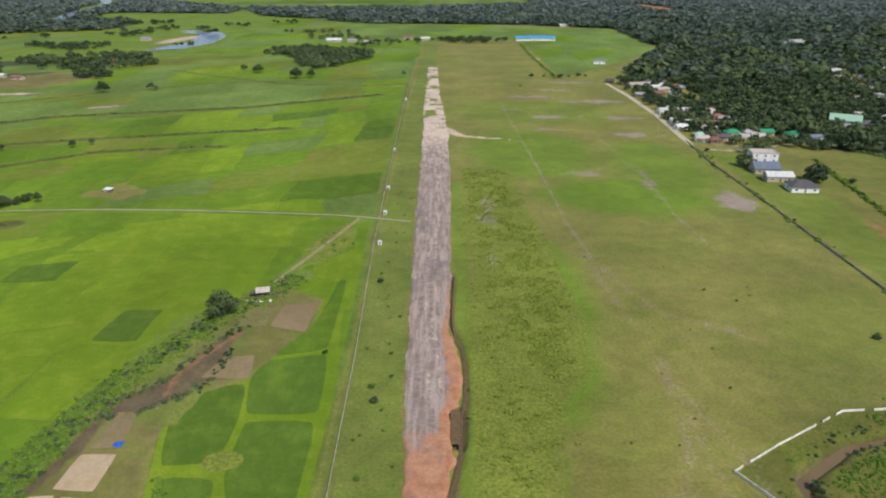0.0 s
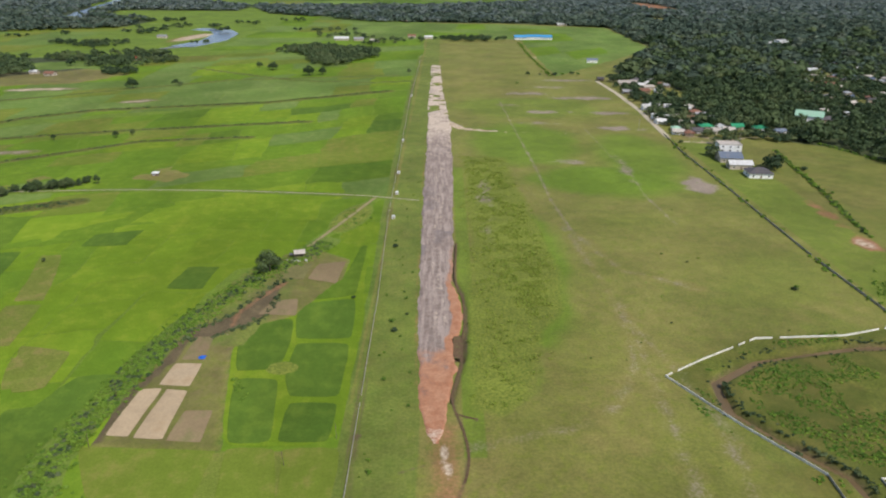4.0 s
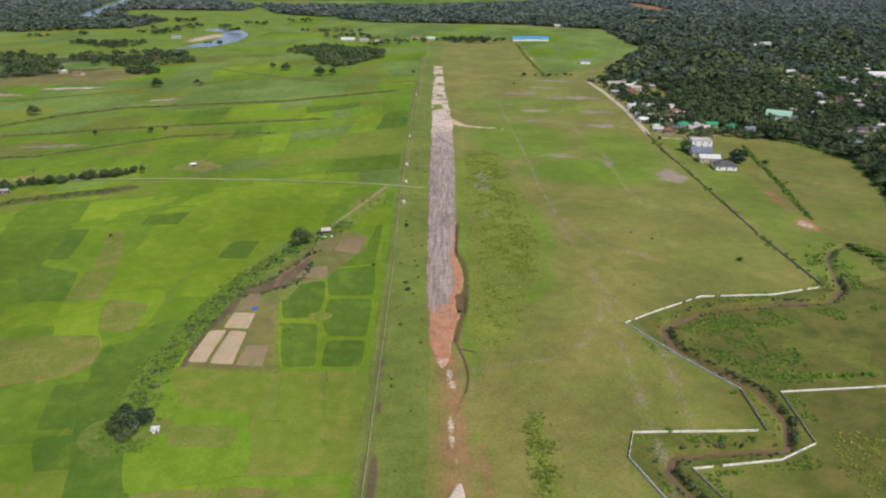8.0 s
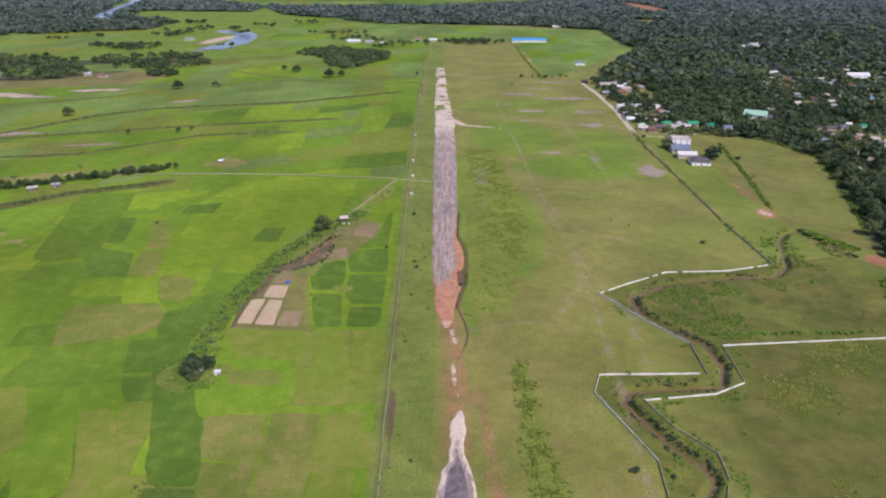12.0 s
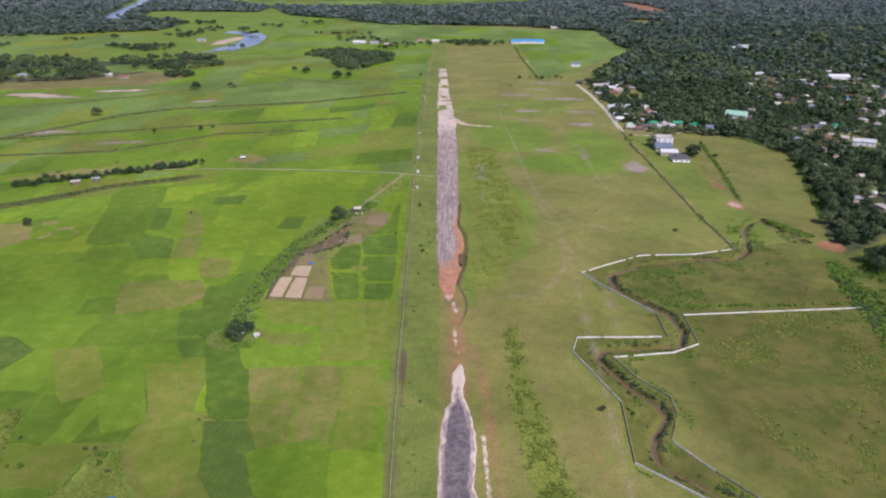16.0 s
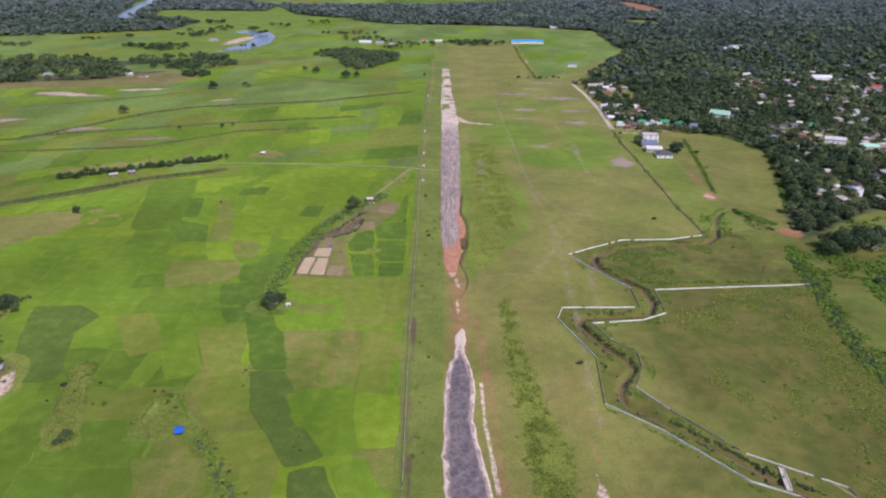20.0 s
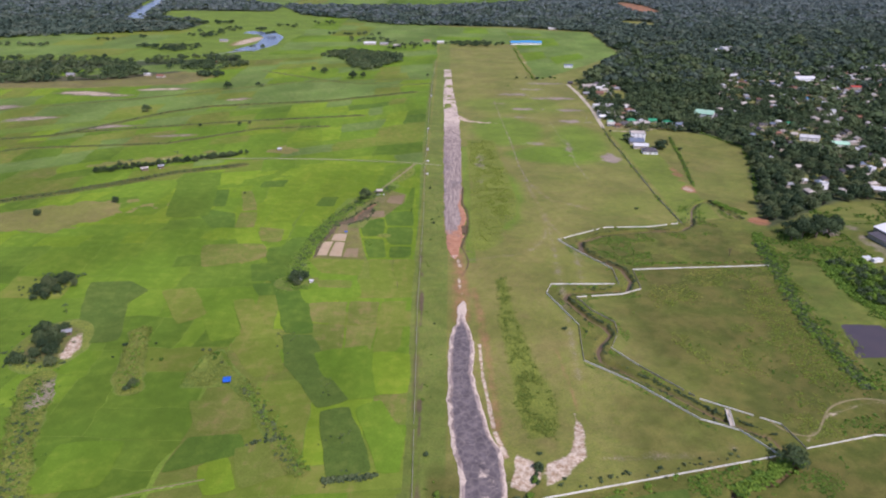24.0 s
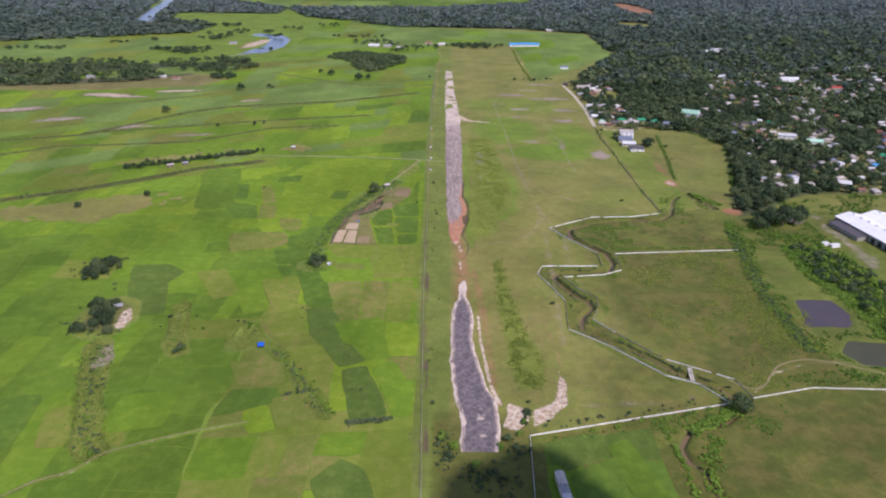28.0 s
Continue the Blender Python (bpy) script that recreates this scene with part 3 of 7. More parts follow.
        pale = 0.62 if cy > 600 else 0.40
        sand, grey = cover(sand, gap + 3, 5, pale), cover(grey, gap + 2, 4, 0.62)
    for cx, cy, rx, ry in ((-330, 180, 70, 30), (-188, 372, 14, 10), (-300, 345, 40, 8)):
        gap = oval_gap(x, y, cx, cy, rx, ry, 25) + wob * 2.2 + jag * 2 + (fbm(x, y, 40, 18) - 0.5) * 30
        lift(gap, 0.25)
        dry = np.where(gap < 0, 1.1, dry)
        bright = np.where(gap < 2, 0, bright)
        mud = cover(mud, gap, 4, 0.25)
    gap = area_gap(x, y, [(-760, 690), (-560, 690), (-420, 730), (-380, 800), (-460, 850), (-560, 805), (-760, 770)]) + wob * 2 + jag * 2
    lift(gap, 0.25)
    bright, dry = np.where(gap < 2, 0, bright), np.where(gap < 2, 1.0, dry)
    mud = cover(mud, gap, 12, 0.46)
    # the margin between the west wall and the strip, with its ditch
    margin = near(WALL_WEST)
    lift(margin - 4.0, 0.15, 2.0)
    trench = np.abs(x - np.interp(y, [-190, 100, 300], [-17.5, -26.5, -30])) - 0.9 + wob * 0.12
    trench = np.where((y < 110), trench, 9.0)
    mud = cover(mud, trench + wob * 0.2, 1.4, 0.9 * step(0.36, 0.62, fbm(x, y, 16, 145)))
    mud = cover(mud, np.abs(margin - 1.0) - 0.5 + wob * 0.15, 1.2, 0.62)
    dry = np.where((x > -31) & (x < -8), 0.42, dry)
    # the strip's own ground
    dirt = cover(dirt, near([(-1, 112), (0, 60), (0, 20)]) - 6.0 + wob * 0.5 + jag * 0.4, 5, 0.54)
    dirt = cover(dirt, near([(9, 60), (14, -20), (16, -100)]) - 3.0 + wob * 0.4, 3, 0.45)
    for cx, cy, rx, ry in ((-1.0, 101, 1.6, 5), (0.2, 96, 0.9, 3), (-0.8, 72, 1.6, 6), (-0.6, 63, 1.1, 4), (0.6, 52, 0.9, 3)):
        sand = cover(sand, oval_gap(x, y, cx, cy, rx, ry) + jag * 0.35, 1.2, 0.85)
    sand = cover(sand, near([(9.8, -8), (10, -26), (10.4, -41), (11.6, -54), (13.6, -80)]) - 0.8 + wob * 0.08, 1.0, 0.95)
    sand = cover(sand, near([(14, -84), (18, -100)]) - 1.2 + wob * 0.1, 1.2, 0.9)
    bay = area_gap(x, y, [(34, -117), (36, -104), (45, -99), (50, -84), (53, -69), (56, -81), (54, -99), (42, -113)]) + wob * 0.4 + jag * 0.5
    sand = cover(sand, bay, 1.5, 0.80)
    crescent = area_gap(x, y, [(22, -98), (31, -104), (32, -113), (25, -121), (17, -119), (21, -108)]) + jag * 0.45
    sand = cover(sand, crescent, 1.2, 0.80)
    sand = cover(sand, near([(18, -116), (8, -117)]) - 0.5 + wob * 0.1, 1.0, 0.7)
    dirt = cover(dirt, near([(55, -66), (54, -40), (52, -10)]) - 1.2, 2, 0.5)
    taxi = near([(2, 540), (14, 516), (26, 511), (50, 505)]) - np.interp(x, [0, 14, 50], [6, 3.2, 1.2])
    sand = cover(sand, taxi, 1.4, 1.0)
    sand = cover(sand, near([(50, 505), (90, 502), (172, 484)]) - 0.6, 1.5, 0.55)
    grey = cover(grey, near([(54, 640), (58, 500), (61, 412), (62, 330), (66, 276)]) - 1.2 + wob * 0.06, 2.4, 0.60)
    grey = cover(grey, near([(117, 520), (119, 440), (123, 383), (120, 339), (124, 290)]) - 1.0 + wob * 0.12 + jag * 0.1, 2.6, 0.56)
    mud = cover(mud, near([(119, 440), (123, 383)]) - 0.6 + wob * 0.12, 2.0, 0.55)
    for pts in ([(62, 290), (72, 180), (66, 60), (60, -40)], [(6, 104), (34, 112), (54, 124), (66, 150), (72, 200)], [(72, 180), (84, 120), (80, 60)], [(60, -100), (100, -98), (120, -92)], [(64, 284), (80, 230), (110, 210)]):
        grey = cover(grey, near(pts) - 2.4 + wob * 0.3, 6, 0.47)
        dry = np.maximum(dry, 1.15 * step(9, 0, near(pts) + wob))
    sand = cover(sand, oval_gap(x, y, 136, 972, 14, 16) + jag, 4, 0.5)
    for cx, cy, rx, ry, v in ((88, 682, 20, 9, 0.8), (91, 585, 22, 8, 0.8), (121, 657, 14, 8, 0.7), (85, 538, 18, 6, 0.7), (147, 658, 20, 9, 0.8), (154, 582, 18, 8, 0.85), (145, 520, 20, 9, 0.9), (160, 362, 10, 18, 0.95), (89, 414, 11, 7, 0.62), (24, 345, 3.0, 22, 0.8), (22, 268, 2.5, 14, 0.66), (122, 400, 3, 24, 0.6), (142, 770, 34, 9, 0.7), (60, 620, 14, 6, 0.6), (110, 720, 20, 6, 0.6)):
        grey = cover(grey, oval_gap(x, y, cx, cy, rx, ry) + wob * 0.8 + jag * 1.2, 5, v * 0.9)
    wild = area_gap(x, y, TALL_GRASS) + wob * 0.6
    tall = cover(tall, wild, 5, 0.85)
    bright = np.maximum(bright, 0.85 * step(13, -5, near([(46, 300), (50, 265), (52, 230), (46, 195), (36, 165)]) - 2 + wob * 1.3 + jag * 0.6))
    bright = np.maximum(bright, 0.60 * step(5, -3, near([(36, 165), (30, 134), (18, 121)]) - 1 + wob * 0.8))
    bright = np.where((x > 4) & (x < 12) & (y > 100) & (y < 400), np.maximum(bright, 0.62), bright)
    bright = cover(bright, oval_gap(x, y, 100, 370, 52, 34) + wob * 2, 12, 0.80)
    bright = cover(bright, oval_gap(x, y, 60, 470, 46, 70) + wob * 2, 14, 0.70)
    bright = cover(bright, oval_gap(x, y, 140, 430, 34, 80) + wob * 2, 16, 0.68)
    bright = cover(bright, oval_gap(x, y, 80, 610, 80, 60) + wob * 3, 20, 0.50)
    wild = area_gap(x, y, SOUTH_GRASS) + wob * 0.6
    tall = cover(tall, wild, 3, 0.8)
    bright = cover(bright, wild + 1, 4, 0.45)
    # east of the wall: meadow, creek land, warehouse meadow
    meadow = (x > 180) & (y > 190) & (y < 480)
    dry = np.where(meadow, 0.70 + (fbm(x, y, 50, 12) - 0.5) * 0.7, dry)
    bright = np.where(meadow & (x < 216), np.maximum(bright, 0.50), bright)
    dirt = cover(dirt, oval_gap(x, y, 211, 263, 6, 10) + wob * 0.4 + jag * 0.7, 3, 0.9)
    dirt = cover(dirt, oval_gap(x, y, 214, 305, 4, 22) + wob * 0.5 + jag, 3, 0.6)
    dirt = cover(dirt, near([(250, 180), (262, 230), (303, 352), (316, 408), (288, 476)]) + 0.5 + wob * 0.4, 4, 0.75)
    dirt = cover(dirt, oval_gap(x, y, 244, 186, 9, 9), 3, 0.8)
    sand = cover(sand, oval_gap(x, y, 211, 263, 5, 8) + wob * 0.4 + jag * 0.5, 3, 0.58)
    green_east = (x > 216) & (y < 190) & (y > -70)
    dry = np.where(green_east, 0.3, dry)
    deep = np.where(green_east, np.maximum(deep, 0.55), deep)
    bright = np.where(green_east, 0.2, bright)
    bright = cover(bright, oval_gap(x, y, 300, 60, 60, 90), 10, 0.3)
    grey = cover(grey, oval_gap(x, y, 312, 120, 5, 36) + wob * 1.5 + jag * 1.5, 4, 0.5)
    grey = cover(grey, oval_gap(x, y, 290, 165, 6, 6) + wob, 4, 0.8)
    sand = cover(sand, near([(156, -86), (174, -68), (199, -57), (222, -56), (250, -66)]) - 1.2, 1.8, 0.50)
    brook = near(CREEK)
    dry = np.where(brook < 12, 0.6, dry)
    between = (area_gap(x, y, WALL_MAIN + WALL_BROKEN[1:] + [(230, 195), (217, 101)] + WALL_INNER[::-1][1:] + WALL_BANK[1:9] + [(139, -97)]) < 0)
    dry = np.where(between, 0.62, dry)
    deep = np.where(between, np.maximum(deep, 0.70), deep)
    tall = np.maximum(tall, 0.40 * between * step(0.45, 0.65, fbm(x, y, 16, 22)))
    half = 0.4 + fbm(x, y, 25, 31) * 1.5 + 0.5 * step(112, 126, y) * step(200, 165, x)
    mud = cover(mud, brook - half - 0.6 + wob * 0.3, 2.4, 0.66)
    dirt = cover(dirt, brook - half + 0.3 + jag * 0.15, 1.2, 0.50)
    z = z - 2.4 * step(1.0, -1.3, brook - half - 0.4)
    z = z - 1.4 * step(1.5, -2.0, area_gap(x, y, POND) - 1.0 + wob * 0.7 + jag * 0.4)
    z = z - 1.4 * step(1.5, -2.0, area_gap(x, y, SMALL_POND) - 0.5 + wob * 0.5)
    stream = near(RIVER)
    z = z - 1.6 * step(6, -6, stream - np.where(((y < 1070) & (x < -440)) | ((x < -500) & (x > -690) & (y > 1390)), 3, 24))
    sand = cover(sand, oval_gap(x, y, -450, 1230, 16, 70, -8), 8, 0.9)
    dirt = cover(dirt, oval_gap(x, y, -456, 1220, 22, 85, -8), 8, 0.5)
    # the eroded pit and lip on the strip's east side; mud also stands for shade
    pit = np.maximum(np.abs(x - 3.9) - 2.0, np.abs(y - 161) - 9) + wob * 0.04
    wash = near([(4.2, 262), (3, 235), (2.6, 221), (6.6, 206), (7.6, 190), (7.2, 172), (6.6, 157), (3.4, 140), (1.4, 127)]) - 0.8 + wob * 0.05
    z = z - 1.8 * step(0.8, -0.8, pit) - 0.9 * step(0.8, -0.8, wash)
    mud = cover(mud, pit - 0.3, 0.8)
    mud = cover(mud, wash, 1.0, 0.85)
    for pts, wide in (([(1.4, 127), (3, 119), (5, 111), (6, 101), (4, 88), (1, 78)], 0.7), ([(2, 120), (9, 117)], 0.4), ([(-1, 109), (6, 109)], 0.35), ([(-14, 93), (-3, 98)], 0.4)):
        mud = cover(mud, near(pts) - wide + wob * 0.05, 1.1, 0.78)
    dirt = cover(dirt, near([(-16, 480), (-14.4, 322), (-12.6, 200), (-10.4, 136)]) - 0.6 + wob * 0.08, 1.2, 0.52)
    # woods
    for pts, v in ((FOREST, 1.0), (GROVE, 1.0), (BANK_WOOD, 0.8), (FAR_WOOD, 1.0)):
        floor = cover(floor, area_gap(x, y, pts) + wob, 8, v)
    clear = area_gap(x, y, TOWN)
    town = step(15, -15, clear) * step(0.45, 0.62, fbm(x, y, 60, 41))
    floor, sand = floor * (1 - 0.8 * town), np.maximum(sand, 0.34 * town)
    lots = step(6, -6, oval_gap(x, y, 207, 560, 24, 110)) * step(0.4, 0.6, fbm(x, y, 18, 43))
    sand, mud = np.maximum(sand, 0.40 * lots), np.maximum(mud, 0.50 * lots)
    sand = cover(sand, near([(182, 476), (212, 470), (240, 488), (290, 500)]) - 1.8 + wob * 0.15, 2, 0.85)
    far = (y > 2080) & (x < 300)
    bright, floor = np.where(far, 0.6, bright), np.where(far, 0, floor)
    gap = oval_gap(x, y, 505, 1640, 50, 90)
    floor, dry = np.where(gap < 0, 0, floor), np.where(gap < 0, 1.0, dry)
    dirt = cover(dirt, oval_gap(x, y, 620, 2150, 60, 240), 20, 0.7)
    nx = len(xs)
    a = np.arange(len(ys) - 1)[:, None] * nx + np.arange(nx - 1)
    faces = np.stack([a, a + 1, a + 1 + nx, a + nx], -1).reshape(-1, 4)
    me = mesh_np("ground", np.stack([x, y, z], 1), faces, True)
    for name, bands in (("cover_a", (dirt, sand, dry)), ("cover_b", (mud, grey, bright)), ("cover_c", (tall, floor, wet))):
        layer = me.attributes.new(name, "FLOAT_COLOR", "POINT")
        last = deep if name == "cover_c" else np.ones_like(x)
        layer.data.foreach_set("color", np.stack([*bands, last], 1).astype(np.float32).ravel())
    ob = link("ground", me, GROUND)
    return tagged(ob, "olive and green tropical grassland with red earth, creek bed and worn tracks", "ground", kind="structure")


make_ground()


def run_strip(left, right, label, paint):
    """A worn strip between two lines x(y), its edges ragged, lying proud of the ground."""
    y0, y1 = left[0][0], left[-1][0]
    ys = np.arange(y0, y1 + 0.1, 1.0)
    n = 22
    u = np.linspace(0, 1, n)
    gy, gu = np.meshgrid(ys, u, indexing="ij")
    xl = np.interp(ys, *zip(*left)) + (fbm(ys, ys * 0, 7, 51) - 0.5) * 1.8 + (vnoise(ys, ys * 0, 3.0, 52) - 0.5) * 0.6
    xr = np.interp(ys, *zip(*right)) + (fbm(ys, ys * 0 + 9, 7, 53) - 0.5) * 1.2 + (vnoise(ys, ys * 0, 3.0, 54) - 0.5) * 0.6
    ragged = 1 + 1.2 * step(430, 600, ys)
    xl = xl + (fbm(ys, ys * 0 + 3, 16, 55) - 0.42) * 3.2 * (ragged - 1)
    xr = xr + (fbm(ys, ys * 0 + 6, 14, 56) - 0.58) * 3.2 * (ragged - 1)
    gx = xl[:, None] * (1 - gu) + xr[:, None] * gu
    edge = np.minimum(gu, 1 - gu) * (xr - xl)[:, None]
    ends = np.minimum(gy - y0, y1 - gy)
    z = 0.30 * step(-0.1, 0.9, np.minimum(edge, ends)) - 0.2 * (edge < 0.01) + (fbm(gx, gy, 5, 57) - 0.5) * 0.10
    z = z - 0.6 * step(0.56, 0.66, fbm(gx, gy, 9, 58)) * step(480, 640, gy)
    a = np.arange(len(ys) - 1)[:, None] * n + np.arange(n - 1)
    faces = np.stack([a, a + 1, a + 1 + n, a + n], -1).reshape(-1, 4)
    me = mesh_np("runway", np.stack([gx.ravel(), gy.ravel(), z.ravel()], 1), faces, True)
    red, pale, dark = paint(gx.ravel(), gy.ravel(), gu.ravel(), edge.ravel())
    layer = me.attributes.new("cover_a", "FLOAT_COLOR", "POINT")
    layer.data.foreach_set("color", np.stack([red, pale, dark, np.ones_like(red)], 1).astype(np.float32).ravel())
    return tagged(link("runway", me, RUNWAY), label, "runway", kind="structure")


def paint_north(x, y, u, edge):
    drift = (fbm(x, y, 14, 60) - 0.5)
    red = 0.85 * step(182, 128, y + drift * 50)
    red = np.maximum(red, 0.62 * step(2.6, 0.8, edge + drift * 3) * (u > 0.5) * step(300, 225, y))
    red = np.maximum(red, 0.95 * step(0.70, 0.82, u + drift * 0.2) * step(235, 205, y))
    pale = 0.85 * step(300, 560, y) * (0.45 + 0.6 * fbm(x, y, 14, 61)) + 0.50 * step(120, 108, y + drift * 16)
    track = np.minimum(np.abs(u - 0.42), np.abs(u - 0.60))
    pale = np.maximum(pale, 0.40 * step(0.12, 0.02, track + drift * 0.2) * step(150, 185, y) * (0.4 + fbm(x, y * 0.3, 6, 62)))
    dark = 0.55 * step(0.40, 0.60, fbm(x, y * 0.35, 8, 63)) * step(150, 185, y) * step(480, 300, y)
    return red, pale, dark


def paint_south(x, y, u, edge):
    rim = step(2.8, 0.7, edge + (fbm(x, y, 5, 65) - 0.5) * 4.6)
    pale = np.maximum(np.maximum(0.95 * rim, 0.55 * step(0.5, 0.72, fbm(x, y, 7, 68)) * step(-40, -100, y)), step(12, 28, y + (fbm(x, y, 8, 66) - 0.5) * 14))
    pale = pale * (0.55 + 0.6 * fbm(x, y, 4, 69))
    return 0.1 * np.ones_like(x), pale, step(1.6, 3.4, edge) * (0.62 + 0.5 * fbm(x, y, 10, 67))


run_strip(RUN_NORTH_L, RUN_NORTH_R, "worn grey airstrip with red eroded clay and pale gravel", paint_north)
run_strip(RUN_SOUTH_L, RUN_SOUTH_R, "cracked purple-grey asphalt apron with pale crumbled edges", paint_south)


def ribbon(name, pts, half, z, material, label, category):
    """A flat band along a line, its width uneven; paths and gullies bend smoothly."""
    pts = [Vector((*p, 0)) for p in pts]
    for _ in range(2 if category in ("path", "track", "gully") else 0):
        bent = [q for a, b in zip(pts, pts[1:]) for q in (a.lerp(b, 0.25), a.lerp(b, 0.75))]
        pts = [pts[0], *bent[1:-1], pts[-1]]
    dense = []
    for a, b in zip(pts, pts[1:]):
        n = max(2, int((b - a).length / 4))
        dense += [a.lerp(b, k / n) for k in range(n)]
    dense.append(pts[-1])
    verts, faces = [], []
    for k, p in enumerate(dense):
        way = (dense[min(k + 1, len(dense) - 1)] - dense[max(k - 1, 0)]).normalized()
        side = Vector((-way.y, way.x, 0))
        wide = half * (0.9 + 0.3 * float(vnoise(p.x, p.y, 17, 71)))
        verts += [p + side * wide + Vector((0, 0, z)), p + Vector((0, 0, z)), p - side * wide + Vector((0, 0, z))]
        if k:
            i = 3 * k
            faces += [(i - 3, i - 2, i + 1, i), (i - 2, i - 1, i + 2, i + 1)]
    ob = link(name, mesh_of(name, verts, faces), material)
    return tagged(ob, label, category, kind="structure")


ribbon("creek_water", CREEK, 1.5, -1.9, MUD_WATER, "shallow muddy orange-brown water in a winding creek", "creek")
ribbon("river_water", RIVER[10:], 8, -1.0, DULL_WATER, "narrow grey reach of the river behind trees", "river")
ribbon("river_water", RIVER[4:7], 8, -1.0, DULL_WATER, "narrow reach of the river between woods", "river")
ribbon("river_water", RIVER[:5], 24, -1.02, RIVER_WATER, "far pale blue river bend in the woods", "river")
ribbon("river_water", RIVER[6:11], 30, -1.02, RIVER_WATER, "wide pale blue river bending between fields", "river")
ribbon("gully", [(1.2, 130), (1.8, 124), (3, 119), (5, 111), (6.2, 101), (5.6, 94), (4.4, 89)], 0.36, 0.17, WET_MUD_SHADE, "dark wet gully curving away from the strip's end, shade in its colour", "gully")
ribbon("gully", [(2.2, 120.5), (5, 119), (9.5, 117.5)], 0.4, 0.165, WET_MUD_SHADE, "small dark gully running into the grass", "gully")
ribbon("gully", [(4.6, 207), (6.6, 202), (7.0, 190), (6.8, 176), (5.6, 168), (5.2, 157), (5.0, 150), (3.4, 142), (2.0, 134), (1.2, 130)], 0.34, 0.10, WET_MUD_SHADE, "dark eroded gully along the strip's crumbled edge", "gully")
ribbon("gully", [(3.7, 169), (3.7, 161), (3.8, 153)], 1.35, 0.06, WET_MUD_SHADE, "dark wet pit broken out of the strip's edge, shade in its colour", "gully")
ribbon("gully", [(5.0, 262), (4.2, 240), (3.4, 222), (4.9, 207)], 0.4, 0.10, WET_MUD_SHADE, "thin dark gully along the strip's edge", "gully")
ribbon("village_road", VILLAGE_ROAD, 2.2, 0.17, TRACK, "pale concrete village road beside the airfield fence", "road")
ribbon("field_path", PATH_FIELD, 0.4, 0.46, TRACK, "pale gravel footpath on a bank across the rice fields", "path")
ribbon("field_path", PATH_HUT, 1.0, 0.455, EARTH_TRACK, "tan earth track from the footpath to the farm hut", "path")
ribbon("field_path", RIDGE, 0.32, 0.46, EARTH_TRACK, "tan earth footpath on a bank between rice plots", "path")
bm = bmesh.new()
bm.faces.new([bm.verts.new((x, y, -0.85)) for x, y in [(219, 31), (262, 26), (269, 2), (258, -21), (224, -26), (203, -20), (212, 6)]][::-1])
tagged(part("pond_water", bm, POND_WATER), "still dark brown pond water with grassy banks", "pond", kind="structure")
bm = bmesh.new()
bm.faces.new([bm.verts.new((x, y, -0.87)) for x, y in [(220, -24), (266, -27), (250, -67), (226, -64), (216, -46)]][::-1])
tagged(part("pond_water", bm, OLIVE_WATER), "shallow olive pond water beside the track", "pond", kind="structure")
ribbon("earth_track", TRACK_EAST, 0.55, 0.16, EARTH_TRACK, "tan earth track winding past the ponds", "track")


# ---------------------------------------------------------------- rice plots
def plot_mesh(corners, inset, z, seed, warp=3.0, rounding=0.0):
    a, b, c, d = (np.array(p, float) for p in corners)
    n = 9
    s, t = np.meshgrid(np.linspace(0, 1, n), np.linspace(0, 1, n))
    ws, wt = (np.linalg.norm(b - a) + np.linalg.norm(c - d)) / 2, (np.linalg.norm(d - a) + np.linalg.norm(c - b)) / 2
    s = s * (1 - 2 * inset / ws) + inset / ws
    t = t * (1 - 2 * inset / wt) + inset / wt
    u, v = 2 * s - 1, 2 * t - 1
    edge = np.minimum(np.minimum(s, 1 - s) * ws, np.minimum(t, 1 - t) * wt).ravel() < inset + 0.01
    s, t = 0.5 + 0.5 * u * (1 - rounding * v**6), 0.5 + 0.5 * v * (1 - rounding * u**6)
    p = (a * ((1 - s) * (1 - t))[..., None] + b * (s * (1 - t))[..., None] + c * (s * t)[..., None] + d * ((1 - s) * t)[..., None]).reshape(-1, 2)
    dx, dy = (vnoise(p[:, 0], p[:, 1], 28, 81) - 0.5) * 2 * warp, (vnoise(p[:, 0], p[:, 1], 28, 83) - 0.5) * 2 * warp
    dx, dy = dx + (vnoise(p[:, 0], p[:, 1], 8, 85) - 0.5) * 0.7 * warp, dy + (vnoise(p[:, 0], p[:, 1], 8, 87) - 0.5) * 0.7 * warp
    centre = np.array([p[:, 0].mean(), p[:, 1].mean()])
    k = np.arange(n - 1)[:, None] * n + np.arange(n - 1)
    faces = np.stack([k, k + 1, k + 1 + n, k + n], -1).reshape(-1, 4)
    height = np.where(edge, z - 0.05, z)
    verts = np.stack([p[:, 0] + dx - centre[0], p[:, 1] + dy - centre[1], height], 1)
    return mesh_np("paddy_plot", verts, faces), centre


def divide(rng, corners, low, high, out):
    a, b, c, d = (np.array(p, float) for p in corners)
    wide, deep = np.linalg.norm(b - a + c - d) / 2, np.linalg.norm(d - a + c - b) / 2
    if wide * deep < rng.uniform(low, high):
        out.append(corners)
        return
    s, t = rng.uniform(0.36, 0.64, 2)
    t = 0.75 * s + 0.25 * t
    if wide > deep * rng.uniform(0.75, 1.25):
        p, q = a + (b - a) * s, d + (c - d) * t
        divide(rng, (a, p, q, d), low, high, out)
        divide(rng, (p, b, c, q), low, high, out)
    else:
        p, q = a + (d - a) * s, b + (c - b) * t
        divide(rng, (a, b, q, p), low, high, out)
        divide(rng, (p, q, c, d), low, high, out)


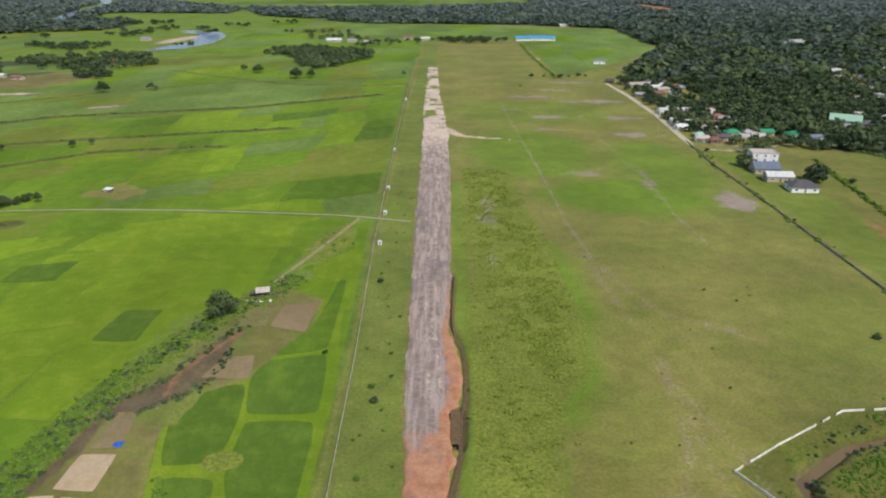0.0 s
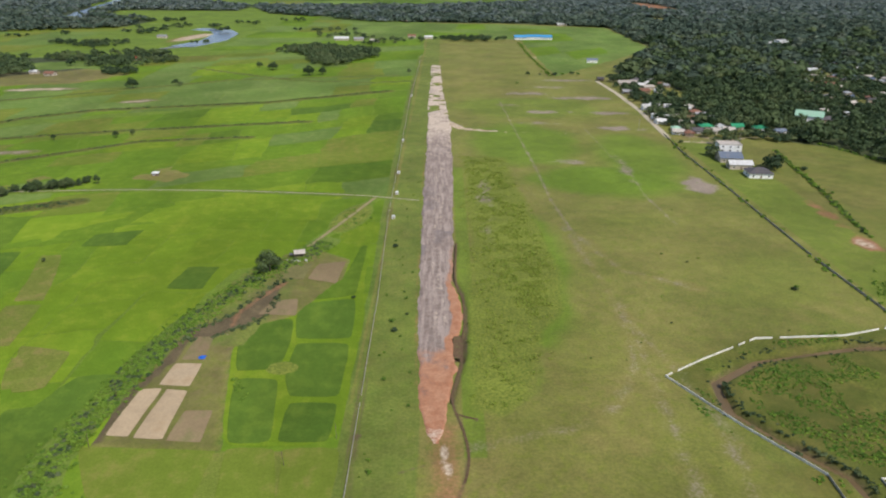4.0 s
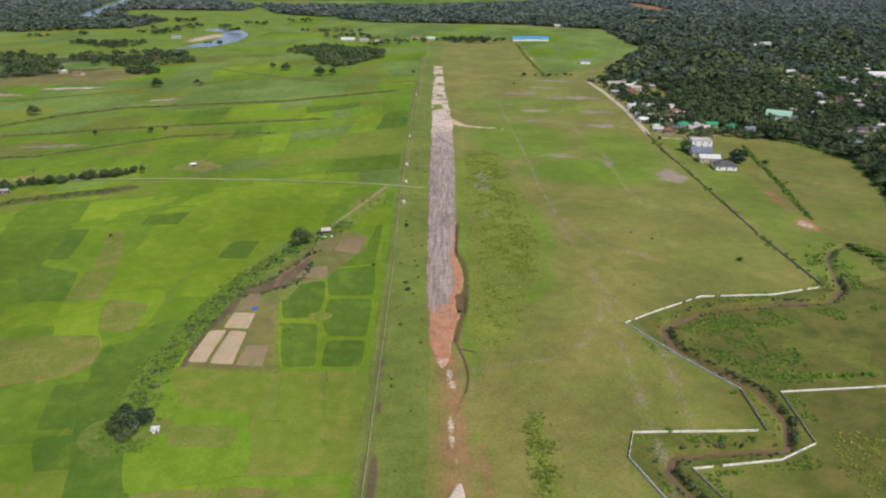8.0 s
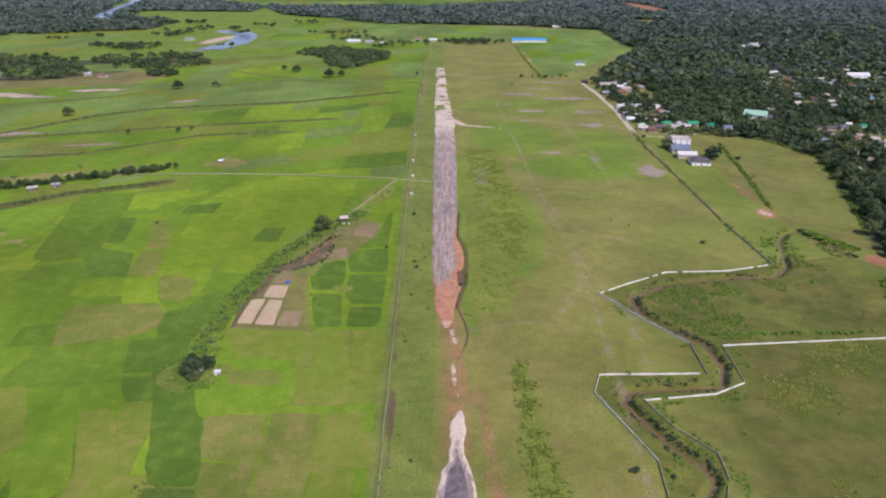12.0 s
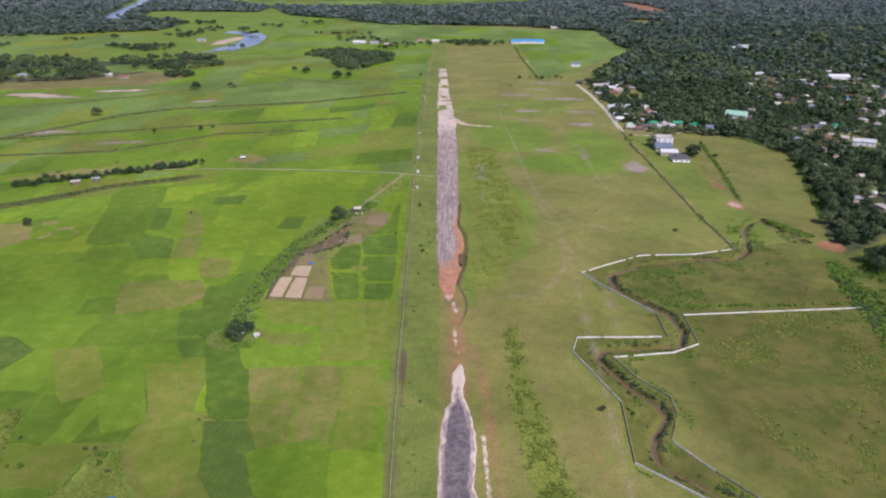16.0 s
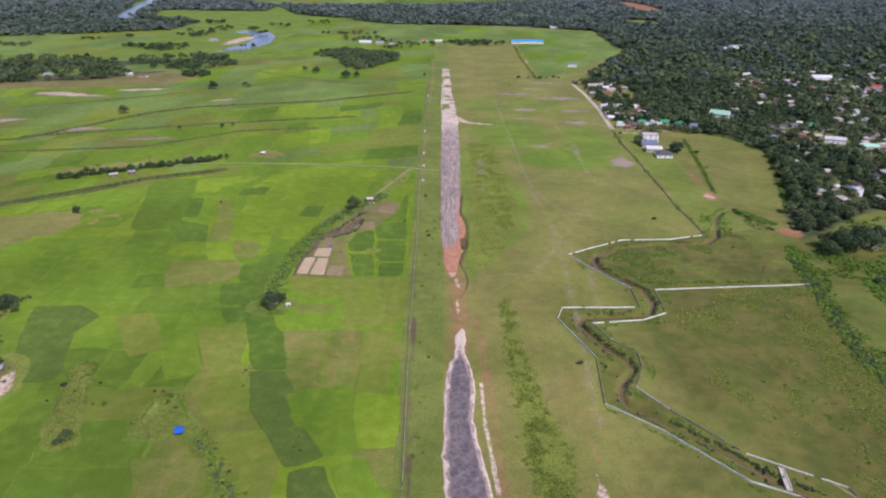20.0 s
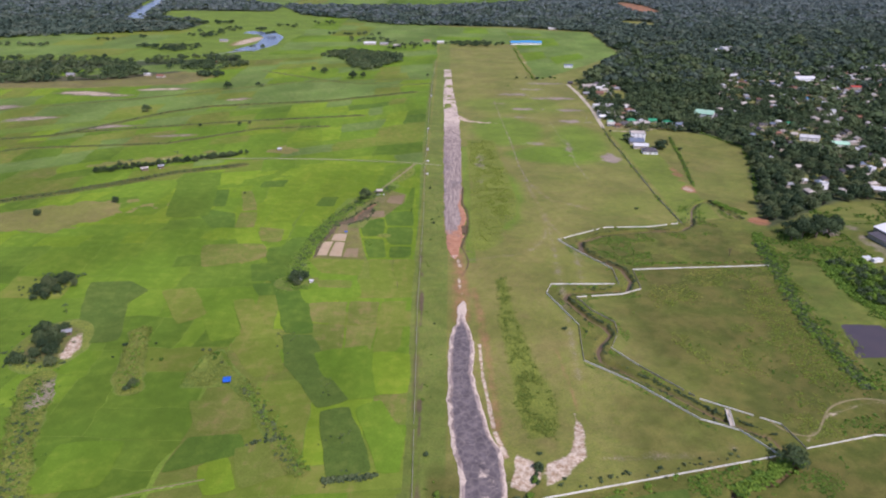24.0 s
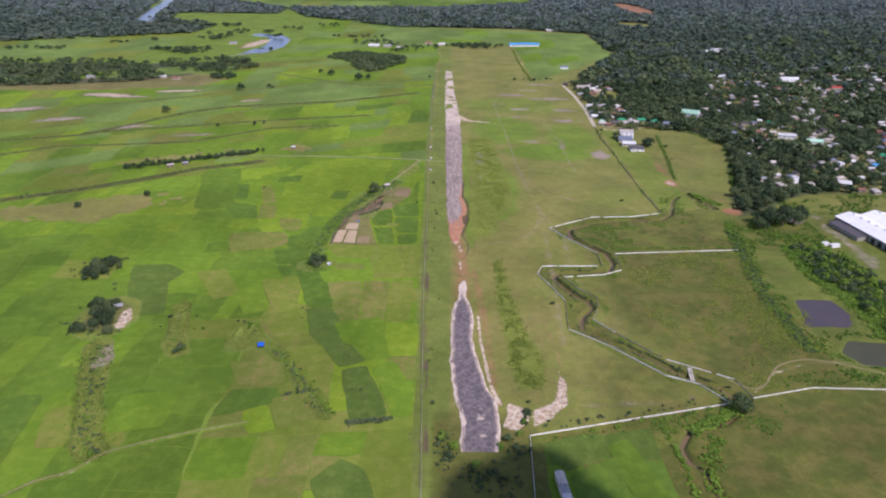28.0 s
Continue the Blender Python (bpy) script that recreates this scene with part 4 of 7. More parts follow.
def rice_field(corners, low, high, seed, mood, label, inset=0.22, warp=3.0):
    rng = np.random.default_rng(seed)
    cells = []
    divide(rng, corners, low, high, cells)
    field = tagged(new("rice_field"), label, "rice field", "rice fields")
    field.location = (*np.mean(corners, 0), 0)
    kinds, odds = zip(*mood.items())
    for cell in cells:
        me, centre = plot_mesh(cell, inset, 0.07 + 0.02 * rng.random(), seed, warp)
        ob = link("paddy_plot", me, PADDY[rng.choice(kinds, p=np.array(odds) / sum(odds))], field)
        ob.location = (centre[0] - field.location.x, centre[1] - field.location.y, 0)
    return field


rice_field([(-128, -200), (-22, -200), (-30, 102), (-128, 102)], 350, 1300, 4, {"lush": 3, "ripe": 5, "bright": 1, "fallow": 2}, "small rice plots ripening to yellow beside the airfield wall", warp=1.6)
rice_field([(-128, 102), (-32, 102), (-33, 330), (-128, 330)], 700, 2000, 5, {"lush": 4, "bright": 5}, "lush green rice plots by a small farm hut", warp=2.0)
rice_field([(-440, -205), (-128, -205), (-128, 20), (-440, 10)], 600, 2200, 6, {"lush": 2, "ripe": 0.5, "deep": 8, "dark": 0.3}, "patchwork of deep green rice plots", warp=4.0)
rice_field([(-440, 10), (-128, 20), (-128, 140), (-440, 100)], 600, 2200, 16, {"lush": 2, "deep": 7, "ripe": 1, "bright": 0.3}, "patchwork of deep green rice plots beside the scrub bank", warp=4.0)
rice_field([(-440, 100), (-128, 140), (-128, 330), (-440, 180)], 600, 2200, 17, {"lush": 4, "bright": 6, "deep": 1.2}, "broad patchwork of bright green rice plots", warp=4.0)
rice_field([(-760, -205), (-440, -205), (-440, 180), (-760, 20)], 2500, 6000, 7, {"lush": 4, "deep": 4, "ripe": 3}, "broad patchwork of green rice plots along a canal", warp=4.0)
rice_field([(-640, 60), (-33, 340), (-36, 700), (-660, 345)], 1200, 3800, 8, {"lush": 5, "bright": 2.5, "pale": 1.5, "ripe": 2.5, "deep": 2, "dark": 0.3, "fallow": 0.5}, "long rice plots between canal and ditch", warp=4.0)
rice_field([(-760, 330), (-36, 705), (-36, 1120), (-860, 760)], 2500, 8000, 9, {"lush": 2.5, "bright": 1, "pale": 7, "ripe": 2, "fallow": 0.8}, "wide rice fields before the riverside trees", warp=5.0)
rice_field([(-360, 1030), (-40, 1125), (-40, 1560), (-360, 1760)], 5000, 14000, 10, {"lush": 3, "pale": 6, "ripe": 2}, "distant green fields by the river bend, paled for haze", warp=6.0)
rice_field([(-1500, 960), (-640, 1010), (-640, 1420), (-1500, 1400)], 9000, 24000, 12, {"lush": 2, "ripe": 3, "pale": 6}, "distant fields across the river", warp=6.0)
rice_field([(134, 800), (330, 1080), (330, 1450), (130, 1510)], 6000, 16000, 11, {"lush": 2, "pale": 6}, "green rice field before the forest edge, paled for haze", warp=3.0)
rice_field([(-40, 1215), (130, 1225), (130, 1515), (-40, 1545)], 6000, 16000, 13, {"lush": 2, "pale": 6}, "distant green field behind the airstrip", warp=3.0)
rice_field([(-700, 2110), (300, 2330), (300, 2900), (-700, 2900)], 30000, 60000, 14, {"dark": 4, "fallow": 2, "pale": 2}, "far pale green fields behind the woods", warp=8.0)
rice_field([(36, -195), (92, -195), (92, -118), (36, -130)], 350, 900, 15, {"lush": 2, "marsh": 3, "dark": 4}, "garden plots behind the airfield wall", warp=1.0)


LAYER = itertools.count()


def plots(label, rows, z=0.17, warp=1.4, corner=0.02):
    """Plots that stand out by colour or shape, each laid a little higher than the field."""
    field = tagged(new("rice_field"), label, "rice field", "rice fields")
    for k, (kind, *cell) in enumerate(rows):
        hard = kind in ("straw", "earth", "stubble")
        me, centre = plot_mesh(cell, 0.3, 0.44 + 0.004 * k if hard else z + 0.0022 * next(LAYER), k, 0.6 if hard else warp, 0.03 if hard else corner)
        link("threshing_floor" if hard else "paddy_plot", me, PADDY[kind], field).location = (*centre, 0)


plots("pale straw threshing floors and bare earth plots in the yard", [
    ("straw", (-96.6, 134.8), (-85.2, 134), (-85.6, 148.6), (-95.6, 148.6)), ("straw", (-102, 108.4), (-94.2, 107.6), (-94, 133.4), (-101.6, 132.8)),
    ("straw", (-93.3, 107), (-83.4, 106.2), (-85, 132), (-92.8, 133)), ("earth", (-83, 105.6), (-71.8, 104.8), (-73.4, 121.4), (-82.4, 121.4)),
    ("earth", (-76, 184), (-59.5, 184), (-62, 199), (-71.5, 197)), ("earth", (-62, 218), (-48, 213), (-47, 238), (-60, 234)), ("stubble", (-74, 218), (-63, 217), (-62, 235), (-73, 233)), ("earth", (-94.6, 150.4), (-86, 150.4), (-87, 167), (-93.6, 167)),
])
plots("rice plots of mixed green west of the scrub bank", [
    ("dark", (-194, 158), (-175, 159), (-183, 191), (-222, 202)), ("fallow", (-179, 195), (-166, 195), (-184, 245), (-194, 245)),
    ("fallow", (-176, 159), (-160, 160), (-165, 192), (-180, 192)), ("bright", (-158, 113), (-140, 120), (-158, 157), (-175, 157)),
    ("fallow", (-146, 132), (-134, 138), (-137, 154), (-155, 153)), ("ripe", (-152, 93), (-136, 106), (-139, 117), (-162, 110)),
    ("lush", (-133, 104), (-121, 103), (-114, 150), (-134, 119)), ("dark", (-138, 66), (-113, 70), (-122, 100), (-146, 93)),
    ("dark", (-128, 46), (-104, 49), (-112, 67), (-136, 63)), ("dark", (-121, 208), (-105, 208), (-103, 232), (-119, 232)),
    ("dark", (-181, 255), (-159, 256), (-157, 277), (-180, 270)), ("dark", (-215, 205), (-196, 205), (-205, 250), (-228, 245)),
])
plots("ripening and fallow rice plots beside the airfield wall", [
    ("ripe", (-93, 80), (-68, 76), (-66, 104), (-108, 104)), ("fallow", (-92, 58.5), (-67, 60), (-69, 70), (-95, 68)),
    ("lush", (-100, 43), (-83, 44), (-85, 58), (-105, 60)), ("bright", (-83, 44), (-63, 46), (-67, 59), (-85, 58)),
    ("ripe", (-57, 66), (-43, 66), (-50, 103), (-64, 103)), ("ripe", (-42, 66), (-33, 66), (-36, 103), (-48, 103)),
    ("fallow", (-84, -17), (-66, -18), (-68, 12), (-90, 14)), ("fallow", (-90, 14.5), (-68, 12.5), (-70, 41), (-97, 40)), ("fallow", (-65.5, -18), (-50, -19), (-50, 10), (-67.5, 12)), ("ripe", (-49.5, -19), (-34, -20), (-33, 9), (-49.5, 10)), ("ripe", (-49.5, 10.5), (-33, 10), (-33, 42), (-50, 41)), ("fallow", (-67, 12.5), (-50, 10.5), (-50.5, 41), (-69.5, 41)),
    ("lush", (-64, -62), (-28, -52), (-30, -12), (-62, -18)),
])
def patch_mesh(pts, z, warp):
    """A plot with a free outline: corners cut round, the rim a little lower."""
    ring = [np.array(p, float) for p in pts]
    for cut in (0.09, 0.25):
        ring = [q for a, b in zip(ring, ring[1:] + ring[:1]) for q in (a * (1 - cut) + b * cut, a * cut + b * (1 - cut))]
    dense = []
    for a, b in zip(ring, ring[1:] + ring[:1]):
        n = max(1, int(np.linalg.norm(b - a) / 4))
        dense += [a + (b - a) * k / n for k in range(n)]
    p = np.array(dense)
    p = p + np.stack([(fbm(p[:, 0], p[:, 1], 12, 141) - 0.5) * 2 * warp, (fbm(p[:, 0], p[:, 1], 12, 143) - 0.5) * 2 * warp], 1)
    centre = p.mean(0)
    p = p - centre
    way = np.roll(p, -1, 0) - np.roll(p, 1, 0)
    way /= np.linalg.norm(way, axis=1)[:, None] + 1e-9
    area = (p[:, 0] * np.roll(p[:, 1], -1) - np.roll(p[:, 0], -1) * p[:, 1]).sum()
    inner = p + np.stack([-way[:, 1], way[:, 0]], 1) * (0.35 if area > 0 else -0.35)
    bm = bmesh.new()
    low = [bm.verts.new((*q, z - 0.05)) for q in p]
    top = [bm.verts.new((*q, z)) for q in inner]
    for k in range(len(p)):
        j = (k + 1) % len(p)
        bm.faces.new((low[k], low[j], top[j], top[k]))
    bmesh.ops.triangulate(bm, faces=[bm.faces.new(top)])
    bmesh.ops.recalc_face_normals(bm, faces=bm.faces)
    if sum(f.normal.z for f in bm.faces) < 0:
        bmesh.ops.reverse_faces(bm, faces=bm.faces)
    me = bpy.data.meshes.new("paddy_plot")
    bm.to_mesh(me)
    bm.free()
    return me, centre


def patches(label, rows, z=0.17, warp=1.0):
    field = tagged(new("rice_field"), label, "rice field", "rice fields")
    for kind, *pts in rows:
        me, centre = patch_mesh(pts, z + 0.0022 * next(LAYER), warp)
        link("paddy_plot", me, PADDY[kind], field).location = (*centre, 0)


patches("bright rice margins round the plots by the hut", [
    ("bright", (-66, 104), (-74, 138), (-82, 174), (-79, 184), (-60, 186), (-60, 212), (-46, 220), (-44, 280), (-38, 270), (-31, 105)),
], 0.13)
patches("rounded dark green rice plots with bright margins", [
    ("dark", (-73, 143.5), (-76, 156), (-79, 172), (-77, 180), (-60, 182), (-58, 163), (-58, 150), (-61, 145)),
    ("dark", (-60, 188), (-59, 195), (-38, 200), (-35.5, 166.5), (-57, 166)), ("deep", (-58, 198), (-58, 210), (-46, 217), (-42, 258), (-39, 258), (-38, 202)),
    ("dark", (-56, 163), (-36, 163.5), (-35, 129), (-51.5, 129), (-55, 139)), ("dark", (-72.5, 139.5), (-57, 139.5), (-52, 106), (-65, 105)),
    ("dark", (-51, 126), (-35, 126), (-35, 106), (-50.5, 106)),
], 0.2, 0.5)
patches("ripening plots below the threshing yard", [
    ("ripe", (-65, 103.5), (-50, 103.5), (-46, 74), (-60, 72)), ("ripe", (-48, 103.5), (-31, 103.5), (-31, 72), (-44, 74)),
], 0.2, 0.6)


patches("pale and olive rice plots west of the dark band", [
    ("deep", (-264, 296), (-226, 297), (-202, 182), (-238, 177)), ("fallow", (-190, 125), (-145, 129), (-136, 105), (-152, 95), (-178, 86)),
    ("ripe", (-143, 40), (-130, 43), (-112, 4), (-124, -2)),
    ("fallow", (-157, 161), (-135, 156), (-133, 133), (-143, 130)),
    ("ripe", (-108, -44), (-93, -37), (-107, -2), (-131, -10)), ("lush", (-164, 36), (-144, 40), (-125, -2), (-140, -10)),
    ("ripe", (-192, 52), (-172, 58), (-152, 22), (-166, 8)),
])
patches("dark green band of rice winding between paler plots", [
    ("dark", (-141, 122), (-133, 88), (-122, 58), (-113, 34), (-102, 1), (-84, 0), (-93, 32), (-102, 60), (-111, 84), (-109, 123)),
    ("dark", (-133, 118), (-126, 140), (-106, 142), (-103, 124), (-113, 108), (-126, 105)),
    ("marsh", (-103, 1), (-84, -1), (-79, -12), (-66, -46), (-56, -61), (-71, -68), (-82, -50), (-95, -31)),
    ("marsh", (-70, -69.5), (-54.5, -65), (-39, -111), (-59, -116)),
    ("marsh", (-242, 62), (-216, 65), (-199, 52), (-204, 38), (-206, 34), (-191, -9), (-214, -13), (-234, 34)),
], warp=1.6)
patches("green and ripe strips east of the dark band", [
    ("lush", (-53, -66), (-40, -60), (-27, -88), (-28, -111), (-37, -112)), ("lush", (-108, 64), (-67, 70), (-62, 46), (-97, 36)),
    ("fallow", (-96, 70), (-71, 70), (-70, 58), (-92, 58)), ("lush", (-82, -18), (-53, -10), (-48, -26), (-60, -48), (-72, -42)),
    ("bright", (-50, -16), (-28, -18), (-27, -55), (-44, -56)),
])
patches("small mixed plots south of the blue shelter", [
    ("fallow", (-135, -63), (-104, -62), (-97, -85), (-123, -86)), ("dark", (-130, -115), (-125, -89), (-101, -87), (-96, -100)),
    ("fallow", (-103, -97), (-82, -91), (-71, -111), (-93, -123)), ("bright", (-115, -109), (-103, -102), (-94, -122), (-107, -127)),
    ("marsh", (-71, -157), (-59, -142), (-48, -149), (-40, -168), (-66, -170)), ("ripe", (-205, -140), (-190, -136), (-203, -104), (-215, -110)),
    ("dark", (-240, -150), (-215, -140), (-222, -95), (-246, -100)), ("lush", (-180, -128), (-150, -122), (-152, -92), (-182, -96)),
    ("deep", (-141, -50), (-140, -26), (-131, -17), (-117, -40)),
], 0.2)
patches("dark garden plots behind the airfield wall", [("marsh", (34, -132), (63, -121), (71, -136), (45, -150)), ("deep", (67, -132), (78, -125), (89, -165), (72, -165)), ("dark", (46, -152), (70, -138), (71, -166), (48, -170))])


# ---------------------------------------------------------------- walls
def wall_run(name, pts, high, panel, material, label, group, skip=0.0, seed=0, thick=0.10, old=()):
    """Each straight stretch is one wall of panels between posts. Stretches in old take a darker concrete, their shade
    put into the colour.
    """
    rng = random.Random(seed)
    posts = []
    for stone in (material, OLD_OR_SHADED_CONCRETE):
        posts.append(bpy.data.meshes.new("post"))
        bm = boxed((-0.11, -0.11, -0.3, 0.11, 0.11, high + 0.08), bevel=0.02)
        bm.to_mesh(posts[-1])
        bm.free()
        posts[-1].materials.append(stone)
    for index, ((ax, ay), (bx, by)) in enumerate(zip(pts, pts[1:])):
        # darker concrete here paints the shade on west-facing stretches
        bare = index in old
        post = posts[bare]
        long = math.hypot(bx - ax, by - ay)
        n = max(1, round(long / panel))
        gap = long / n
        wall = tagged(new(name), "concrete wall beside the creek, shade put into its darker grey" if bare else label, "wall", group)
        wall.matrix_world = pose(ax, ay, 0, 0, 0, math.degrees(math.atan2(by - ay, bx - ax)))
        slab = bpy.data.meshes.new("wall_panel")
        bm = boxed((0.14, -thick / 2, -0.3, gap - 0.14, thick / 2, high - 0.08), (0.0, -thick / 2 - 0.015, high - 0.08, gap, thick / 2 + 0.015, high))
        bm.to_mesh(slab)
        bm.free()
        slab.materials.append(OLD_OR_SHADED_CONCRETE if bare else material)
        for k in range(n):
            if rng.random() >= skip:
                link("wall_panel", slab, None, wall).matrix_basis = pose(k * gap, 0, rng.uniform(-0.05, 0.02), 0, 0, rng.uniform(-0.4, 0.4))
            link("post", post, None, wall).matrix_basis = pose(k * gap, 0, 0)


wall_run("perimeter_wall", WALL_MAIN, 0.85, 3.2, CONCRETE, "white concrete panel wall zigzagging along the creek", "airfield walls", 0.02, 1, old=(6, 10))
wall_run("perimeter_wall", WALL_BROKEN, 0.7, 3.2, CONCRETE, "broken white concrete wall with missing panels", "airfield walls", 0.22, 2)
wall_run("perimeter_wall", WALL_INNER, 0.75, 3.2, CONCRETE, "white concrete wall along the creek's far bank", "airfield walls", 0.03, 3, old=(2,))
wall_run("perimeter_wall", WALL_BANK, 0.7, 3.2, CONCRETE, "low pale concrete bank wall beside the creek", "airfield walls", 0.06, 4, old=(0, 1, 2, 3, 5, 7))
wall_run("perimeter_wall", WALL_EAST, 1.0, 4.0, OLD_OR_SHADED_CONCRETE, "dark grey concrete wall lined with weeds", "airfield walls", 0.02, 5)
wall_run("perimeter_wall", WALL_WEST, 0.75, 5.0, PALE_CONCRETE, "low pale concrete wall between rice fields and airstrip", "airfield walls", 0.04, 6, 0.12)


# ---------------------------------------------------------------- plants
def leaf_cloud(rng, lobes, count, size, droop=0.25, wild=0.4):
    """Leaf sprays on the upper shells of some lobes: kite-shaped, tilted at random."""
    lobes = np.array(lobes, float)
    pick = rng.choice(len(lobes), count, p=lobes[:, 3] ** 2 / (lobes[:, 3] ** 2).sum())
    way = rng.normal(size=(count, 3))
    way[:, 2] = np.abs(way[:, 2]) * 1.1 - droop
    way /= np.linalg.norm(way, axis=1)[:, None]
    r = lobes[pick, 3] * rng.uniform(0.72, 1.06, count)
    mid = lobes[pick, :3] + way * r[:, None] * [1, 1, 0.8]
    tilt = way + rng.normal(scale=wild, size=(count, 3))
    tilt /= np.linalg.norm(tilt, axis=1)[:, None]
    u = np.cross(tilt, rng.normal(size=(count, 3)))
    u /= np.linalg.norm(u, axis=1)[:, None]
    v = np.cross(tilt, u)
    s = (size * rng.uniform(0.6, 1.3, count))[:, None]
    verts = np.stack([mid - u * s, mid - v * s * 0.55, mid + u * s, mid + v * s * 0.55], 1).reshape(-1, 3)
    return verts, np.arange(4 * count).reshape(-1, 4)


def limb(bm, a, b, ra, rb, sides=6):
    a, b = Vector(a), Vector(b)
    turn = (b - a).to_track_quat("Z", "Y").to_matrix().to_4x4()
    bmesh.ops.create_cone(bm, segments=sides, radius1=ra, radius2=rb, depth=(b - a).length, cap_ends=True, matrix=Matrix.Translation((a + b) / 2) @ turn)


def tree_lobes(rng, wide, high):
    lobes = [(0, 0, high * 0.56, wide * 0.33)]
    for k in range(8):
        a = 2 * math.pi * (k + rng.uniform(-0.3, 0.3)) / 8
        d = wide * rng.uniform(0.22, 0.34)
        lobes.append((math.cos(a) * d, math.sin(a) * d, high * rng.uniform(0.30, 0.62), wide * rng.uniform(0.16, 0.25)))
    lobes.append((wide * 0.08, -wide * 0.06, high * 0.72, wide * 0.24))
    return lobes


def make_tree(seed, wide, high, count, size, label, group=""):
    rng = np.random.default_rng(seed)
    lobes = tree_lobes(rng, wide, high)
    tree = tagged(new("tree"), label, "tree", group)
    bm = bmesh.new()
    fork = high * 0.25
    limb(bm, (0, 0, -0.4), (0.1, 0.05, fork), wide * 0.035, wide * 0.026, 8)
    for x, y, z, r in lobes[:6]:
        limb(bm, (0.1, 0.05, fork), (x * 0.85, y * 0.85, z), wide * 0.018, wide * 0.006)
    part("trunk", bm, BARK, tree)
    verts, faces = leaf_cloud(rng, lobes, count, size, 0.6)
    verts[:, 2] = np.maximum(verts[:, 2], 0.3)
    link("crown", mesh_np("crown", verts, faces), LEAVES, tree)
    return tree


def make_palm(seed, high):
    rng = random.Random(seed)
    palm = tagged(new("palm_tree"), "tall coconut palm with drooping fronds", "palm", "palms")
    bm = bmesh.new()
    lean = rng.uniform(-0.8, 0.8)
    for k in range(4):
        limb(bm, (lean * (k / 4) ** 2, 0, high * k / 4 - 0.2), (lean * ((k + 1) / 4) ** 2, 0, high * (k + 1) / 4), 0.2 - k * 0.025, 0.18 - k * 0.025)
    part("trunk", bm, BARK, palm)
    verts, faces = [], []
    for k in range(16):
        a = 2.4 * k + rng.uniform(-0.2, 0.2)
        rise = rng.uniform(-0.1, 0.9)
        for j in range(5):
            for side in (-1, 1):
                r0, r1 = 0.65 * j, 0.65 * (j + 1)
                z0, z1 = high + rise * r0 - 0.16 * r0**2, high + rise * r1 - 0.16 * r1**2
                w = 0.45 * (1 - 0.12 * j)
                c, s = math.cos(a), math.sin(a)
                i = len(verts)
                verts += [(lean + c * r0, s * r0, z0), (lean + c * r1, s * r1, z1), (lean + c * r1 - s * w * side, s * r1 + c * w * side, z1 - 0.25), (lean + c * r0 - s * w * side, s * r0 + c * w * side, z0 - 0.25)]
                faces.append((i, i + 1, i + 2, i + 3))
    link("crown", mesh_of("crown", verts, faces), LEAVES, palm)
    return palm


def make_bush(seed, wide, high, count, size, label, group=""):
    rng = np.random.default_rng(seed)
    lobes = [(rng.uniform(-0.25, 0.25) * wide, rng.uniform(-0.25, 0.25) * wide, high * rng.uniform(0.25, 0.5), wide * rng.uniform(0.2, 0.32)) for _ in range(5)]
    bush = tagged(new("bush"), label, "bush", group)
    bm = bmesh.new()
    for x, y, z, r in lobes:
        limb(bm, (x * 0.2, y * 0.2, -0.2), (x, y, z), 0.06, 0.03, 5)
    part("stems", bm, BARK, bush)
    verts, faces = leaf_cloud(rng, lobes, count, size, 0.1)
    verts[:, 2] = np.maximum(verts[:, 2], 0.02)
    link("foliage", mesh_np("foliage", verts, faces), SCRUB if seed % 2 else LEAVES, bush)
    return bush


def scatter(name, templates, places, material, label, category):
    """Many plants of a kind joined as one: places are rows of x, y, z, size, turn, stretch."""
    rng = np.random.default_rng(len(places))
    pick = rng.integers(0, len(templates), len(places))
    drift = step(0.3, 0.7, fbm(places[:, 0], places[:, 1], 70, 121))
    tint = np.clip(0.45 * rng.random(len(places)) + 0.5 * drift, 0, 0.99)
    all_v, all_f, all_t, base = [], [], [], 0
    for k, (verts, faces) in enumerate(templates):
        rows = places[pick == k]
        if not len(rows):
            continue
        c, s = np.cos(rows[:, 4]), np.sin(rows[:, 4])
        x = (verts[:, 0][None] * c[:, None] - verts[:, 1][None] * s[:, None]) * rows[:, 3:4] + rows[:, 0:1]
        y = (verts[:, 0][None] * s[:, None] + verts[:, 1][None] * c[:, None]) * rows[:, 3:4] + rows[:, 1:2]
        z = verts[:, 2][None] * rows[:, 3:4] * rows[:, 5:6] + rows[:, 2:3]
        all_v.append(np.stack([x, y, z], -1).reshape(-1, 3))
        all_f.append((faces[None] + (np.arange(len(rows)) * len(verts))[:, None, None] + base).reshape(-1, faces.shape[1]))
        all_t.append(np.repeat(tint[pick == k], len(verts)))
        base += len(rows) * len(verts)
    me = mesh_np(name, np.concatenate(all_v), np.concatenate(all_f))
    layer = me.attributes.new("tint", "FLOAT", "POINT")
    layer.data.foreach_set("value", np.concatenate(all_t).astype(np.float32))
    return tagged(link(name, me, material), label, category, kind="stuff")


def spots(rng, x0, y0, x1, y1, gap):
    """Jittered places on a grid of that spacing."""
    xs, ys = np.arange(x0, x1, gap), np.arange(y0, y1, gap)
    gx, gy = np.meshgrid(xs, ys)
    x = gx.ravel() + rng.uniform(-0.48, 0.48, gx.size) * gap
    y = gy.ravel() + rng.uniform(-0.48, 0.48, gx.size) * gap
    return x, y


